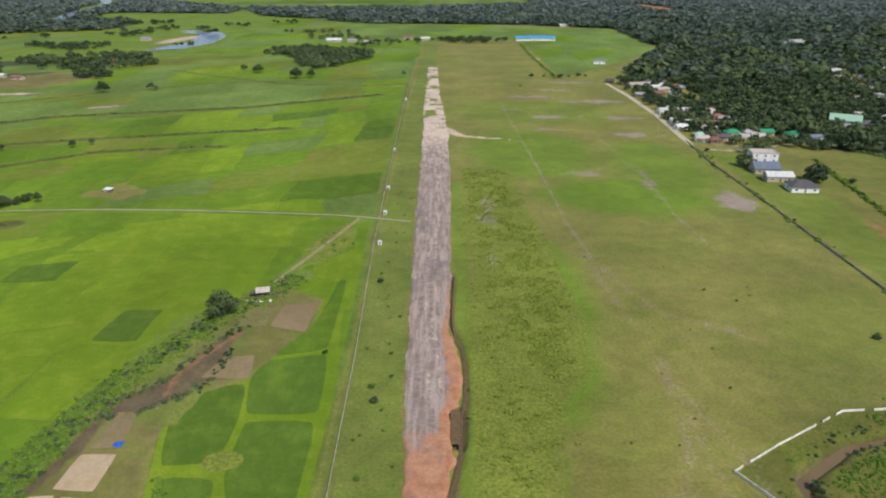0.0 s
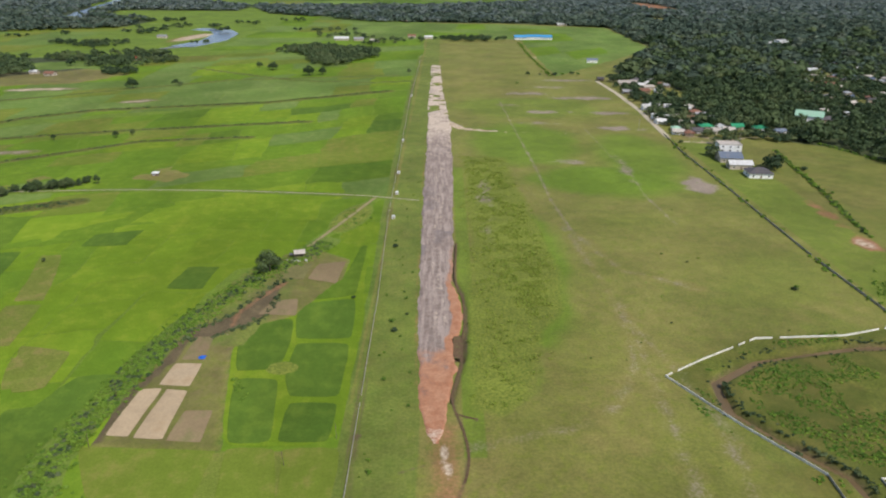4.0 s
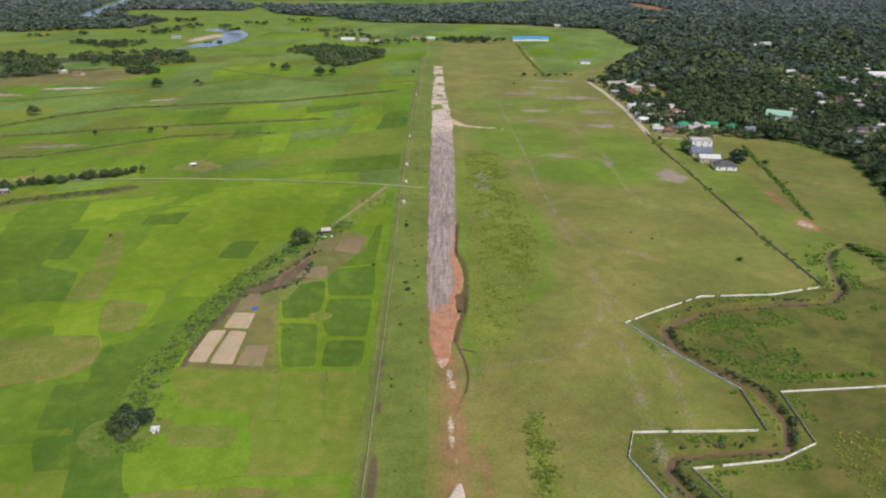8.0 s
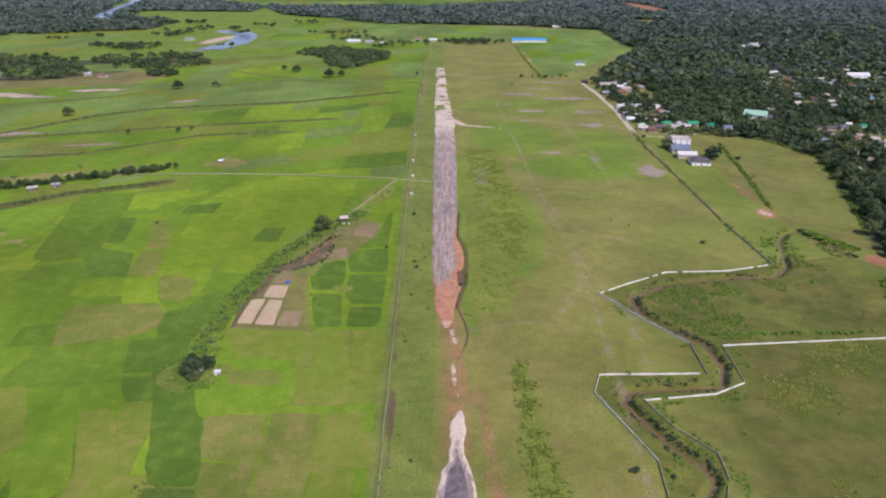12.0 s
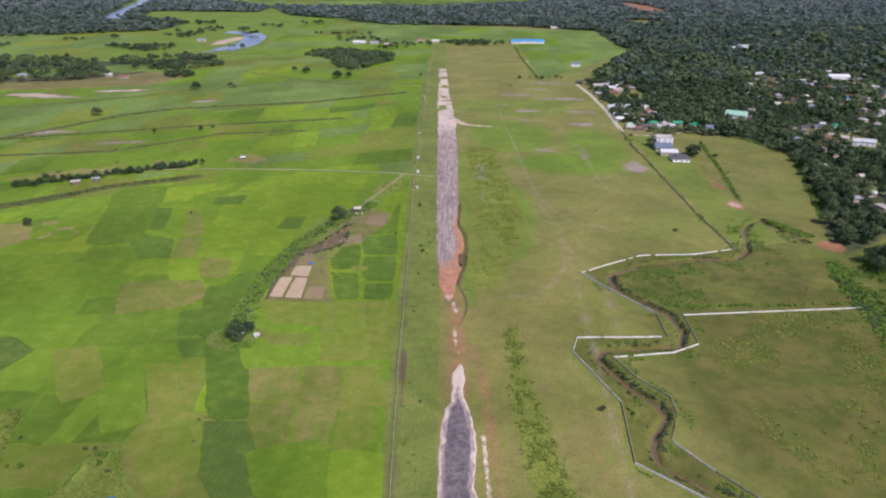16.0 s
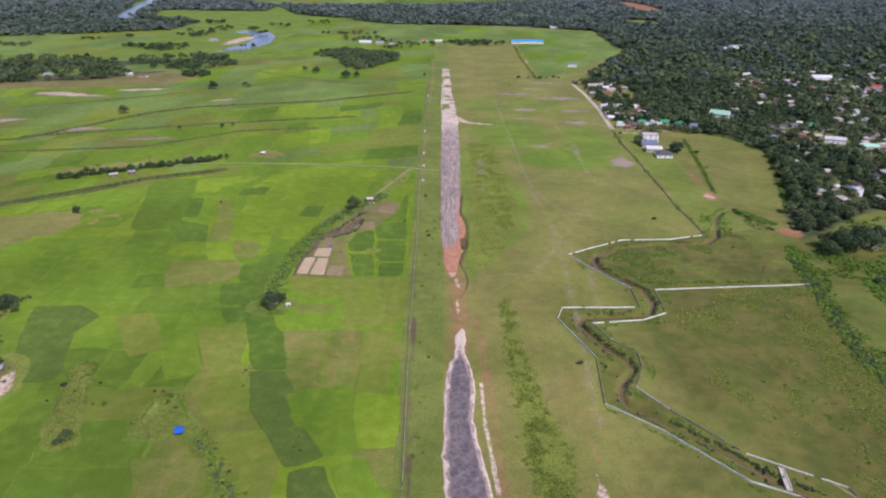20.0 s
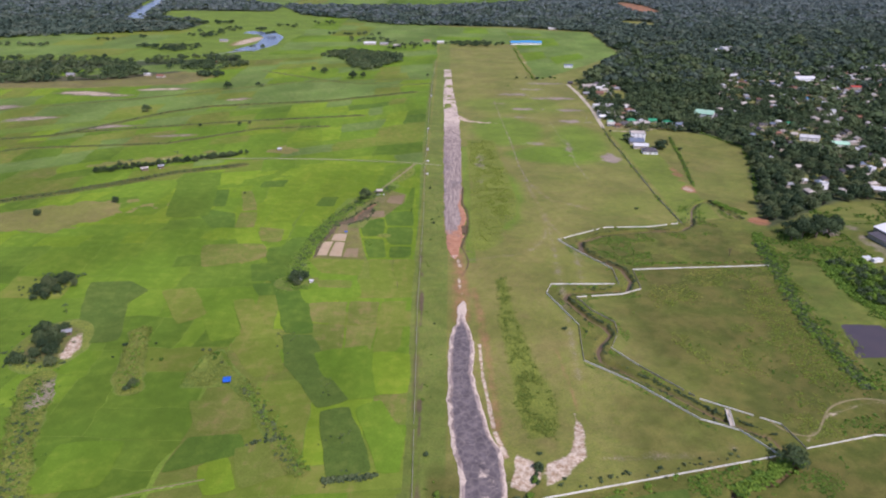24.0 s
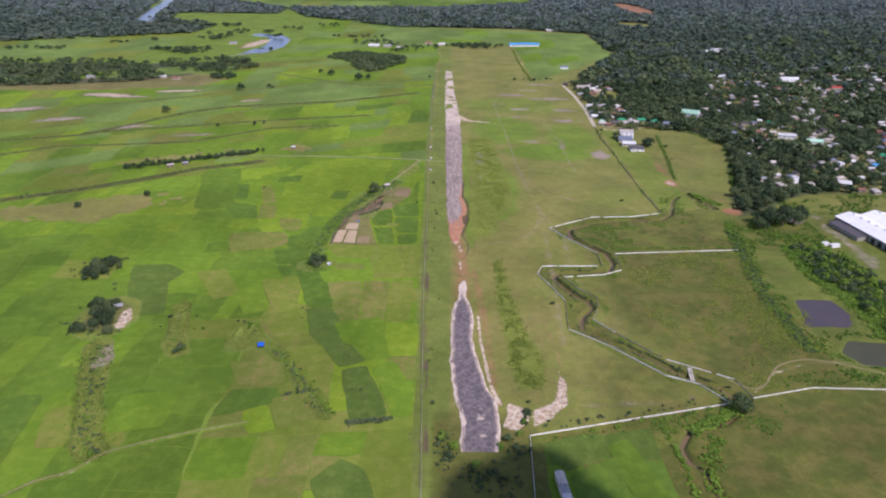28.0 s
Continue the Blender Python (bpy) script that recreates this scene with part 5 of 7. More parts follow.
def rows_of(rng, x, y, low, high, z=0.0, stretch=(0.6, 0.95)):
    n = len(x)
    return np.stack([x, y, np.full(n, z), rng.uniform(low, high, n), rng.uniform(0, 6.28, n), rng.uniform(*stretch, n)], 1)


def crown_kit(seed, count, size, kinds=5, wild=0.25):
    """Crowns one metre wide and about one high, to be scaled."""
    rng = np.random.default_rng(seed)
    kit = []
    for _ in range(kinds):
        verts, faces = leaf_cloud(rng, tree_lobes(rng, 1.0, 1.0), count, size, 0.4, wild)
        kit.append((verts, faces))
    return kit


def bush_kit(seed, count, size, kinds=4):
    rng = np.random.default_rng(seed)
    kit = []
    for _ in range(kinds):
        lobes = [(rng.uniform(-0.3, 0.3), rng.uniform(-0.3, 0.3), rng.uniform(0.1, 0.3), rng.uniform(0.18, 0.3)) for _ in range(4)]
        kit.append(leaf_cloud(rng, lobes, count, size, 0.05, 0.25))
    return kit


def tuft_kit(seed, blades, kinds=4):
    rng = np.random.default_rng(seed)
    kit = []
    for _ in range(kinds):
        verts = []
        for _ in range(blades):
            a, d = rng.uniform(0, 6.28), rng.uniform(0.4, 0.9)
            px, py = rng.uniform(-0.3, 0.3, 2)
            w = 0.12
            verts += [(px - math.sin(a) * w, py + math.cos(a) * w, 0), (px + math.sin(a) * w, py - math.cos(a) * w, 0), (px + math.cos(a) * d, py + math.sin(a) * d, rng.uniform(0.25, 0.7))]
        kit.append((np.array(verts), np.arange(3 * blades).reshape(-1, 3)))
    return kit


def in_view(x, y, spare=0.74):
    return np.abs(x) < spare * (y + 410) + 60


HOUSE_SPOTS = []  # filled below before the woods are planted


# ---------------------------------------------------------------- houses
def roof_mesh(bm, w, d, z, rise, over, kind):
    """A gable, hip, lean-to or flat roof sheet with thickness."""
    x, y, t = w / 2 + over, d / 2 + over, 0.12
    if kind == "flat":
        box(bm, -x, -y, z, x, y, z + 0.18)
        for span in ((-x, -y, z + 0.18, x, -y + 0.2, z + 0.7), (-x, y - 0.2, z + 0.18, x, y, z + 0.7), (-x, -y + 0.2, z + 0.18, -x + 0.2, y - 0.2, z + 0.7), (x - 0.2, -y + 0.2, z + 0.18, x, y - 0.2, z + 0.7)):
            box(bm, *span)
        return
    drop = -over * rise / (d / 2)
    e = x if kind == "gable" else x - y * 0.9
    low, high = z + drop, z + rise
    rows = [(-x, -y, low), (x, -y, low), (e, 0, high), (-e, 0, high), (-x, y, low), (x, y, low)]
    if kind == "lean":
        rows = [(-x, -y, z), (x, -y, z), (x, y, high), (-x, y, high)]
        quads = [(0, 1, 2, 3)]
    else:
        quads = [(0, 1, 2, 3), (3, 2, 5, 4)] + ([(1, 5, 2), (4, 0, 3)] if kind == "hip" else [])
    top = [bm.verts.new(p) for p in rows]
    bottom = [bm.verts.new((p[0], p[1], p[2] - t)) for p in rows]
    for q in quads:
        bm.faces.new([top[i] for i in q])
        bm.faces.new([bottom[i] for i in reversed(q)])
    loops = [(0, 1), (1, 2), (2, 3), (3, 0)] if kind == "lean" else [(0, 1), (1, 2), (2, 5), (5, 4), (4, 3), (3, 0)]
    if kind == "hip":
        loops = [(0, 1), (1, 5), (5, 4), (4, 0)]
    for a, b in loops:
        bm.faces.new((top[a], bottom[a], bottom[b], top[b]))


def make_house(w, d, h, roof, roof_kind, wall, label, rise=None, storeys=1, porch=False, group="village houses"):
    house = tagged(new("house"), label, "house", group)
    rise = rise if rise is not None else 0.22 * d
    bm = boxed((-w / 2, -d / 2, -0.3, w / 2, d / 2, h))
    if roof_kind == "gable":
        for x in (-w / 2, w / 2 - 0.15):
            a, b, c = (bm.verts.new((x, -d / 2, h)), bm.verts.new((x, d / 2, h)), bm.verts.new((x, 0, h + rise - 0.13)))
            p, q, r = (bm.verts.new((x + 0.15, -d / 2, h)), bm.verts.new((x + 0.15, d / 2, h)), bm.verts.new((x + 0.15, 0, h + rise - 0.13)))
            bm.faces.new((a, c, b)), bm.faces.new((p, q, r)), bm.faces.new((a, p, r, c)), bm.faces.new((c, r, q, b))
    part("wall", bm, wall, house)
    bm = bmesh.new()
    roof_mesh(bm, w, d, h + 0.005, rise, 0.15 if roof_kind == "flat" else 0.6, roof_kind)
    part("roof", bm, ROOFS[roof], house)
    tall = h / storeys
    for level in range(storeys):
        z = level * tall
        count = max(2, int(w / 4.4))
        for k in range(count):
            x = -w / 2 + w * (k + 0.5) / count
            if level == 0 and k == count // 2:
                door = part("door", boxed((x - 0.5, -d / 2 - 0.05, 0, x + 0.5, -d / 2 - 0.003, 2.1)), DOORS, house)
                continue
            win = part("window", boxed((x - 0.7, -d / 2 - 0.06, z + 0.95, x + 0.7, -d / 2 - 0.003, z + 1.05), (x - 0.7, -d / 2 - 0.06, z + 2.05, x + 0.7, -d / 2 - 0.003, z + 2.15), (x - 0.7, -d / 2 - 0.06, z + 1.05, x - 0.62, -d / 2 - 0.003, z + 2.05), (x + 0.62, -d / 2 - 0.06, z + 1.05, x + 0.7, -d / 2 - 0.003, z + 2.05)), PLASTER, house)
            part("pane", boxed((x - 0.62, -d / 2 - 0.03, z + 1.05, x + 0.62, -d / 2 - 0.004, z + 2.05)), GLASS, win)
        for x in (-w / 2, w / 2):
            s = -1 if x < 0 else 1
            a, b = sorted((x + s * 0.003, x + s * 0.04))
            part("window", boxed((a, -0.7, z + 1.0, b, 0.7, z + 2.1)), GLASS, house)
    if porch:
        x0, x1, y0 = -w * 0.35, w * 0.2, -d / 2 - 2.4
        bm = boxed((x0 - 0.2, y0, 2.35, x1 + 0.2, -d / 2 - 0.01, 2.45))
        canopy = part("porch_roof", bm, ROOFS[roof], house)
        for x in (x0, x1):
            part("porch_post", boxed((x - 0.07, y0 + 0.1, -0.2, x + 0.07, y0 + 0.24, 2.35)), BOARDS, canopy)
    return house


def village():
    """The houses along the airfield's east side, one by one."""
    walls = {"w": PLASTER, "t": PLASTER_TAN, "b": BOARDS}
    rows = [
        (206, 436, 16, 11, 8.4, "pale", "flat", "w", -6, 3, "three-storey white house with a flat roof"),
        (201, 420, 15, 13, 3.6, "slate", "gable", "t", -4, 1, "low house with a wide blue-grey roof"),
        (201, 401, 15, 9, 3.6, "white", "gable", "t", -4, 1, "long house with a pale sheet roof"),
        (206, 382, 15, 12, 3.4, "dark", "hip", "w", -4, 1, "white house with a dark hipped roof"),
        (219, 519, 13, 9, 3.2, "green", "hip", "t", 4, 1, "house with a bright green hipped roof"),
        (245, 520, 12, 9, 3.2, "green", "gable", "t", 0, 1, "house with a green sheet roof"),
        (262, 512, 13, 10, 3.4, "green", "hip", "w", 6, 1, "white house with a green hipped roof"),
        (274, 503, 10, 7, 3.2, "slate", "gable", "w", 6, 1, "small house with a blue-grey roof"),
        (320, 549, 22, 16, 6.6, "mint", "gable", "w", -28, 2, "large two-storey house with a pale green roof"),
        (337, 545, 16, 12, 4.0, "dark", "hip", "t", -10, 1, "house with a dark roof under trees"),
        (192, 512, 9, 7, 3.0, "mint", "hip", "t", 0, 1, "small house with a pale green roof"),
        (206, 505, 12, 9, 3.0, "dark", "gable", "w", -8, 1, "house with a dark sheet roof"),
        (221, 503, 9, 7, 3.0, "pale", "lean", "w", -8, 1, "small house with a pale lean-to roof"),
        (207, 534, 15, 8, 3.0, "pale", "gable", "t", -12, 1, "house with a weathered pale roof"),
        (200, 556, 10, 7, 3.0, "white", "gable", "w", -10, 1, "white house with a white roof"),
        (188, 560, 8, 8, 3.4, "white", "flat", "w", 0, 1, "small white block house"),
        (218, 552, 11, 8, 3.0, "rust", "gable", "b", 10, 1, "wooden house with a rusty roof"),
        (190, 600, 9, 7, 4.2, "white", "gable", "w", 10, 1, "white house by the village road"),
        (205, 598, 13, 7, 3.0, "grey", "gable", "t", 4, 1, "house with a grey sheet roof"),
        (230, 580, 11, 8, 3.0, "rust", "hip", "t", 12, 1, "house with a rusty hipped roof"),
        (238, 555, 9, 7, 3.0, "grey", "gable", "b", 0, 1, "small wooden house with grey roof"),
        (212, 690, 14, 10, 3.0, "rust", "gable", "b", 20, 1, "old house with a brown rusty roof"),
        (222, 712, 16, 10, 3.2, "pale", "gable", "t", 20, 1, "house with a pale dusty roof"),
        (207, 742, 22, 9, 3.2, "pale", "gable", "t", 6, 1, "long low house with a pale roof"),
        (231, 742, 10, 8, 3.0, "white", "gable", "w", -10, 1, "small house with a white roof"),
        (246, 727, 10, 8, 3.0, "grey", "hip", "t", 0, 1, "house with a grey hipped roof"),
        (182, 770, 9, 8, 3.0, "dark", "gable", "b", 0, 1, "dark wooden house at the road's end"),
        (198, 772, 11, 8, 3.0, "pale", "gable", "t", 0, 1, "house with a pale roof at the road's end"),
        (203, 926, 17, 9, 4.0, "slate", "gable", "w", -4, 1, "hall with a light blue-grey roof by the rice field"),
        (404, 441, 20, 9, 4.6, "white", "gable", "w", -18, 1, "long hall with a white roof in town"),
        (426, 416, 17, 10, 4.0, "mint", "gable", "w", -10, 1, "town house with a pale green roof"),
        (379, 262, 17, 9, 4.0, "white", "gable", "t", -24, 1, "house with a pale roof among trees"),
        (562, 1136, 26, 16, 9.0, "white", "flat", "w", 8, 3, "tall white building standing out of the forest"),
        (545, 1140, 20, 12, 4.0, "white", "gable", "w", 4, 1, "white hall in the forest"),
        (619, 748, 19, 9, 4.6, "red", "gable", "t", 0, 1, "long building with a red roof in town"),
        (572, 817, 30, 14, 5.0, "white", "gable", "w", 0, 1, "white-roofed hall in town"),
    ]
    for x, y, w, d, h, roof, kind, wall, turn, storeys, label in rows:
        s = 0.82 if 440 < y < 1000 and w < 20 else 1.0
        house = make_house(w * s, d * s, h, roof, kind, walls[wall], label, storeys=storeys, porch=(w < 13 and storeys == 1))
        house.matrix_world = pose(x, y, 0.1, 0, 0, turn)
        HOUSE_SPOTS.append((x, y, max(w, d) * 0.75))


def lanes():
    """Small houses packed along the village lanes, copies of a few kinds."""
    rng = random.Random(8)
    kinds = [make_house(9, 6.5, 2.9, roof, kind, wall, label, porch=True) for roof, kind, wall, label in (
        ("pale", "gable", PLASTER, "small village house with a dusty pale roof"), ("grey", "gable", PLASTER_TAN, "small village house with a grey sheet roof"),
        ("rust", "hip", BOARDS, "small wooden village house with a rusty roof"), ("white", "gable", PLASTER, "small white village house with a white roof"),
        ("dark", "gable", PLASTER_TAN, "small village house with a dark roof"))]
    used, made = [False] * 5, 0
    for _ in range(900):
        x, y = (rng.uniform(186, 236), rng.uniform(492, 625)) if rng.random() < 0.7 else (rng.uniform(186, 250), rng.uniform(680, 785))
        if any(math.hypot(x - a, y - b) < r * 0.62 + 5 for a, b, r in HOUSE_SPOTS) or x < 184 + 2:
            continue
        k = rng.randrange(5)
        m = pose(x, y, 0.1, 0, 0, rng.choice((0, 90)) + rng.uniform(-12, 12))
        if used[k]:
            copy_thing(kinds[k], m)
        else:
            kinds[k].matrix_world, used[k] = m, True
        HOUSE_SPOTS.append((x, y, 5))
        made += 1
        if made == 20:
            break


def town():
    """Scattered town houses, copies of a few kinds."""
    rng = random.Random(31)
    kinds = []
    for roof, kind, wall, words in (("white", "gable", PLASTER_TAN, "white-roofed"), ("grey", "hip", PLASTER_TAN, "grey-roofed"), ("rust", "gable", BOARDS, "rusty-roofed wooden"), ("pale", "gable", PLASTER_TAN, "pale-roofed"), ("slate", "hip", PLASTER_TAN, "blue-grey-roofed"), ("dark", "gable", PLASTER_TAN, "dark-roofed"), ("blue", "gable", PLASTER, "blue-roofed"), ("green", "hip", PLASTER, "green-roofed"), ("white", "flat", PLASTER, "flat-roofed white"), ("pale", "hip", PLASTER_TAN, "dusty-roofed")):
        w, d = rng.uniform(6, 10), rng.uniform(5, 7)
        house = make_house(w, d, 3.2 if kind != "flat" else 6.2, roof, kind, wall, words + " town house half hidden by trees", storeys=1 if kind != "flat" else 2)
        kinds.append(house)
    odds = [5, 7, 7, 7, 3, 6, 0.4, 0.4, 2, 7]
    chosen = []
    for _ in range(6000):
        x, y = rng.uniform(296, 900), rng.uniform(235, 1000)
        if area_gap(np.array([x]), np.array([y]), TOWN)[0] > 0 or not in_view(np.array([x]), np.array([y]), 0.7)[0]:
            continue
        if fbm(np.array([x]), np.array([y]), 60, 41)[0] < 0.34 or any(math.hypot(x - a, y - b) < r + 5 for a, b, r in HOUSE_SPOTS):
            continue
        chosen.append((math.hypot(x + 10, y + 397), x, y, rng.choice((0, 90, 180, 270)) + rng.uniform(-14, 14), rng.choices(range(len(kinds)), odds)[0]))
        HOUSE_SPOTS.append((x, y, 7.5))
        if len(chosen) == 430:
            break
    chosen.sort()
    for k in range(len(kinds)):
        chosen[12 * k + 6] = (*chosen[12 * k + 6][:4], k)
    shown = set()
    for n, (_, x, y, turn, k) in enumerate(chosen[:205]):
        m = pose(x, y, 0.05, 0, 0, turn)
        if k in shown:
            copy_thing(kinds[k], m)
        else:
            kinds[k].matrix_world = m
            shown.add(k)
    far_houses([row[1:4] for row in chosen[205:]])


def far_houses(rows):
    """The houses deep in town, walls and gabled roofs, joined as one."""
    rng = random.Random(32)
    roofs = [ROOFS[k] for k in ("white", "grey", "rust", "pale", "dark", "slate")]
    verts, faces, slots = [], [], []
    for x, y, turn in rows:
        w, d, h = rng.uniform(3.4, 6.5), rng.uniform(2.8, 4.2), rng.uniform(2.8, 4.5)
        m, slot, i = pose(x, y, 0, 0, 0, turn), rng.choices(range(6), (4, 5, 5, 5, 4, 2))[0] + 1, len(verts)
        for z in (-0.2, h):
            verts += [m @ Vector(p) for p in ((-w, -d, z), (w, -d, z), (w, d, z), (-w, d, z))]
        verts += [m @ Vector(p) for p in ((-w, 0, h + 0.4 * d), (w, 0, h + 0.4 * d))]
        faces += [(i, i + 1, i + 5, i + 4), (i + 1, i + 2, i + 6, i + 9, i + 5), (i + 2, i + 3, i + 7, i + 6), (i + 3, i, i + 4, i + 8, i + 7)]
        slots += [0] * 4
        i, e = len(verts), 0.5
        for lift in (0.12, 0.0):
            verts += [m @ Vector(p) for p in ((-w - e, -d - e, h - 0.2 + lift), (w + e, -d - e, h - 0.2 + lift), (w + e, 0, h + 0.4 * d + lift), (-w - e, 0, h + 0.4 * d + lift), (w + e, d + e, h - 0.2 + lift), (-w - e, d + e, h - 0.2 + lift))]
        faces += [(i, i + 1, i + 2, i + 3), (i + 3, i + 2, i + 4, i + 5), (i + 6, i + 9, i + 8, i + 7), (i + 9, i + 11, i + 10, i + 8), (i, i + 6, i + 7, i + 1), (i + 5, i + 4, i + 10, i + 11)]
        slots += [slot] * 6
    me = mesh_of("far_houses", verts, faces)
    me.materials.append(PLASTER_TAN)
    for material in roofs:
        me.materials.append(material)
    me.polygons.foreach_set("material_index", slots)
    tagged(link("far_houses", me, None), "far town houses with mixed roofs half hidden by trees", "houses", kind="stuff")


def hut():
    """The farm hut in the yard: sheet roof on posts with a side awning."""
    thing = tagged(new("farm_hut"), "small farm hut with a white sheet roof on posts", "hut")
    part("wall", boxed((-2.2, -0.6, -0.2, 2.2, 2.0, 2.1)), BOARDS, thing)
    bm = bmesh.new()
    roof_mesh(bm, 5.0, 4.6, 2.5, 1.1, 0.2, "gable")
    part("roof", bm, ROOFS["pale"], thing)
    for x in (-2.4, 0, 2.4):
        part("post", boxed((x - 0.07, -2.6, -0.2, x + 0.07, -2.46, 2.45)), BOARDS, thing)
    part("bench", boxed((-1.5, -2.0, 0.4, 1.8, -1.4, 0.48), (-1.4, -1.9, -0.1, -1.3, -1.5, 0.4), (1.6, -1.9, -0.1, 1.7, -1.5, 0.4)), BOARDS, thing)
    awning = part("awning", boxed((-4.8, -1.3, 1.6, -3.0, 1.4, 1.7)), ROOFS["dark"], thing)
    for x, y in ((-4.7, -1.2), (-4.7, 1.2)):
        part("awning_post", boxed((x, y, -0.2, x + 0.1, y + 0.1, 1.6)), BOARDS, awning)
    thing.matrix_world = pose(-70, 243.5, 0.25, 0, 0, 14)
    clutter = random.Random(4)
    for k in range(16):
        crate = tagged(new("crate"), "pale weathered crate lying beside the farm hut", "crate", "yard clutter")
        w, d, h = clutter.uniform(0.4, 1.1), clutter.uniform(0.3, 0.8), clutter.uniform(0.15, 0.5)
        part("box", boxed((-w / 2, -d / 2, 0, w / 2, d / 2, h), bevel=0.03), clutter.choice((PLASTER, BOARDS, PALE_CONCRETE)), crate)
        part("lid", boxed((-w / 2 - 0.03, -d / 2 - 0.03, h, w / 2 + 0.03, d / 2 + 0.03, h + 0.05)), clutter.choice((PLASTER, PALE_CONCRETE)), crate)
        crate.matrix_world = pose(-75 + clutter.uniform(0, 13), 238 + clutter.uniform(-1.5, 3.0), 0.32, 0, 0, clutter.uniform(0, 180))
    # second homestead, under the big tree by the fields
    home = make_house(7, 5.5, 2.5, "slate", "gable", PLASTER, "field house with a blue-grey roof under a tree", group="field houses")
    home.matrix_world = pose(-108, 71, 0.3, 0, 0, -8)
    shed = make_house(2.6, 2.0, 1.7, "white", "lean", PLASTER, "tiny white shed in the rice field", rise=0.4, group="field houses")
    shed.matrix_world = pose(-98, 66, 0.1, 0, 0, 8)
    shed.scale = (0.75, 0.75, 0.8)
    small = make_house(3.6, 3.0, 2.4, "white", "hip", BOARDS, "lonely field hut with a white roof", group="field houses")
    small.matrix_world = pose(-189, 375, 0.2)
    for x, y, w, d, roof, turn in ((-224, -3, 4.5, 3.5, "grey", 20), (-303, 301, 6, 3.5, "pale", 30), (-290, 309, 5, 3.5, "grey", 20)):
        make_house(w, d, 2.6, roof, "gable", BOARDS, "farmhouse among trees with a worn sheet roof", group="field houses").matrix_world = pose(x, y, 0.3, 0, 0, turn)
    for x, y, w, d, roof in ((-433, 926, 18, 11, "red"), (-473, 786, 12, 8, "rust"), (-500, 800, 9, 7, "white"), (-560, 792, 9, 7, "pale"), (-620, 790, 12, 9, "grey"), (-180, 1195, 24, 12, "white"), (-150, 1190, 16, 10, "grey"), (-120, 1165, 14, 9, "pale"), (-60, 1245, 14, 9, "rust"), (-500, 1215, 16, 10, "grey"), (-30, 1225, 14, 9, "white"), (60, 1590, 16, 10, "blue"), (-90, 1600, 18, 10, "white"), (250, 1500, 20, 12, "white"), (-980, 2150, 30, 16, "white")):
        make_house(w, d, 3.4, roof, "gable", PLASTER_TAN, "far farmhouse at the edge of the trees", group="far houses").matrix_world = pose(x, y, 0.1, 0, 0, (x * 7) % 40 - 20)


def blue_hall():
    hall = tagged(new("long_hall"), "long low hall with bright blue roofs and white walls", "hall")
    part("wall", boxed((-33, -7, -0.3, 33, 7, 4.2)), PLASTER, hall)
    for x0, x1, z in ((-33.5, -12, 4.2), (-11.8, 16, 4.9), (16.2, 33.5, 4.2)):
        bm = bmesh.new()
        roof_mesh(bm, x1 - x0, 15, z, 3.2, 0.3, "gable")
        part("roof", bm, ROOFS["blue"], hall).location = ((x0 + x1) / 2, 0, 0)
    for k in range(12):
        x = -30 + 5.4 * k
        part("window", boxed((x - 1, -7.06, 1.2, x + 1, -7.003, 2.8)), GLASS, hall)
    hall.matrix_world = pose(156, 1222, 0.1, 0, 0, 2)


def warehouse():
    """Two long white-roofed sheds side by side, with a lower dark wing."""
    thing = tagged(new("warehouse"), "twin warehouse with long white roofs and a dark low wing", "warehouse")
    for x in (0, 25):
        hall = part("wall", boxed((x - 12, -45, -0.3, x + 12, 38, 6.0)), OLD_OR_SHADED_CONCRETE, thing)
        bm = bmesh.new()
        roof_mesh(bm, 83, 24, 6.0, 3.2, 0.4, "gable")
        bmesh.ops.rotate(bm, cent=(0, 0, 0), matrix=Matrix.Rotation(math.pi / 2, 3, "Z"), verts=bm.verts)
        part("roof", bm, ROOFS["bright"], thing).location = (x, -3.5, 0.02)
        for k in range(9):
            part("vent", boxed((x - 0.5, -41 + 9 * k, 9.15, x + 0.5, -39 + 9 * k, 9.75), bevel=0.1), ROOFS["grey"], hall)
    wing = part("wing", boxed((-21, -2, -0.3, -12.02, 32, 3.4)), OLD_OR_SHADED_CONCRETE, thing)
    bm = bmesh.new()
    roof_mesh(bm, 34, 9, 3.5, 0.9, 0.4, "lean")
    bmesh.ops.rotate(bm, cent=(0, 0, 0), matrix=Matrix.Rotation(-math.pi / 2, 3, "Z"), verts=bm.verts)
    part("wing_roof", bm, ROOFS["dark"], wing).location = (-16.8, 15, 0)
    for k in range(5):
        part("loading_door", boxed((-12.08, -40 + 7.5 * k, 0, -12.003, -36 + 7.5 * k, 4.2)), GLASS, thing)
    thing.matrix_world = pose(341, 127, 0.1, 0, 0, 10)
    for x, y, w in ((291, 113, 5), (297, 110, 7)):
        crate = tagged(new("shed"), "small white roofed stall beside the warehouse", "shed", "warehouse stalls")
        part("wall", boxed((-w / 2, -1.5, -0.3, w / 2, 1.5, 2.1)), PLASTER, crate)
        part("roof", boxed((-w / 2 - 0.3, -1.8, 2.1, w / 2 + 0.3, 1.8, 2.22)), ROOFS["white"], crate)
        crate.matrix_world = pose(x, y, 0.1, 0, 0, 12)
        HOUSE_SPOTS.append((x, y, 6))
    HOUSE_SPOTS.append((345, 130, 55))


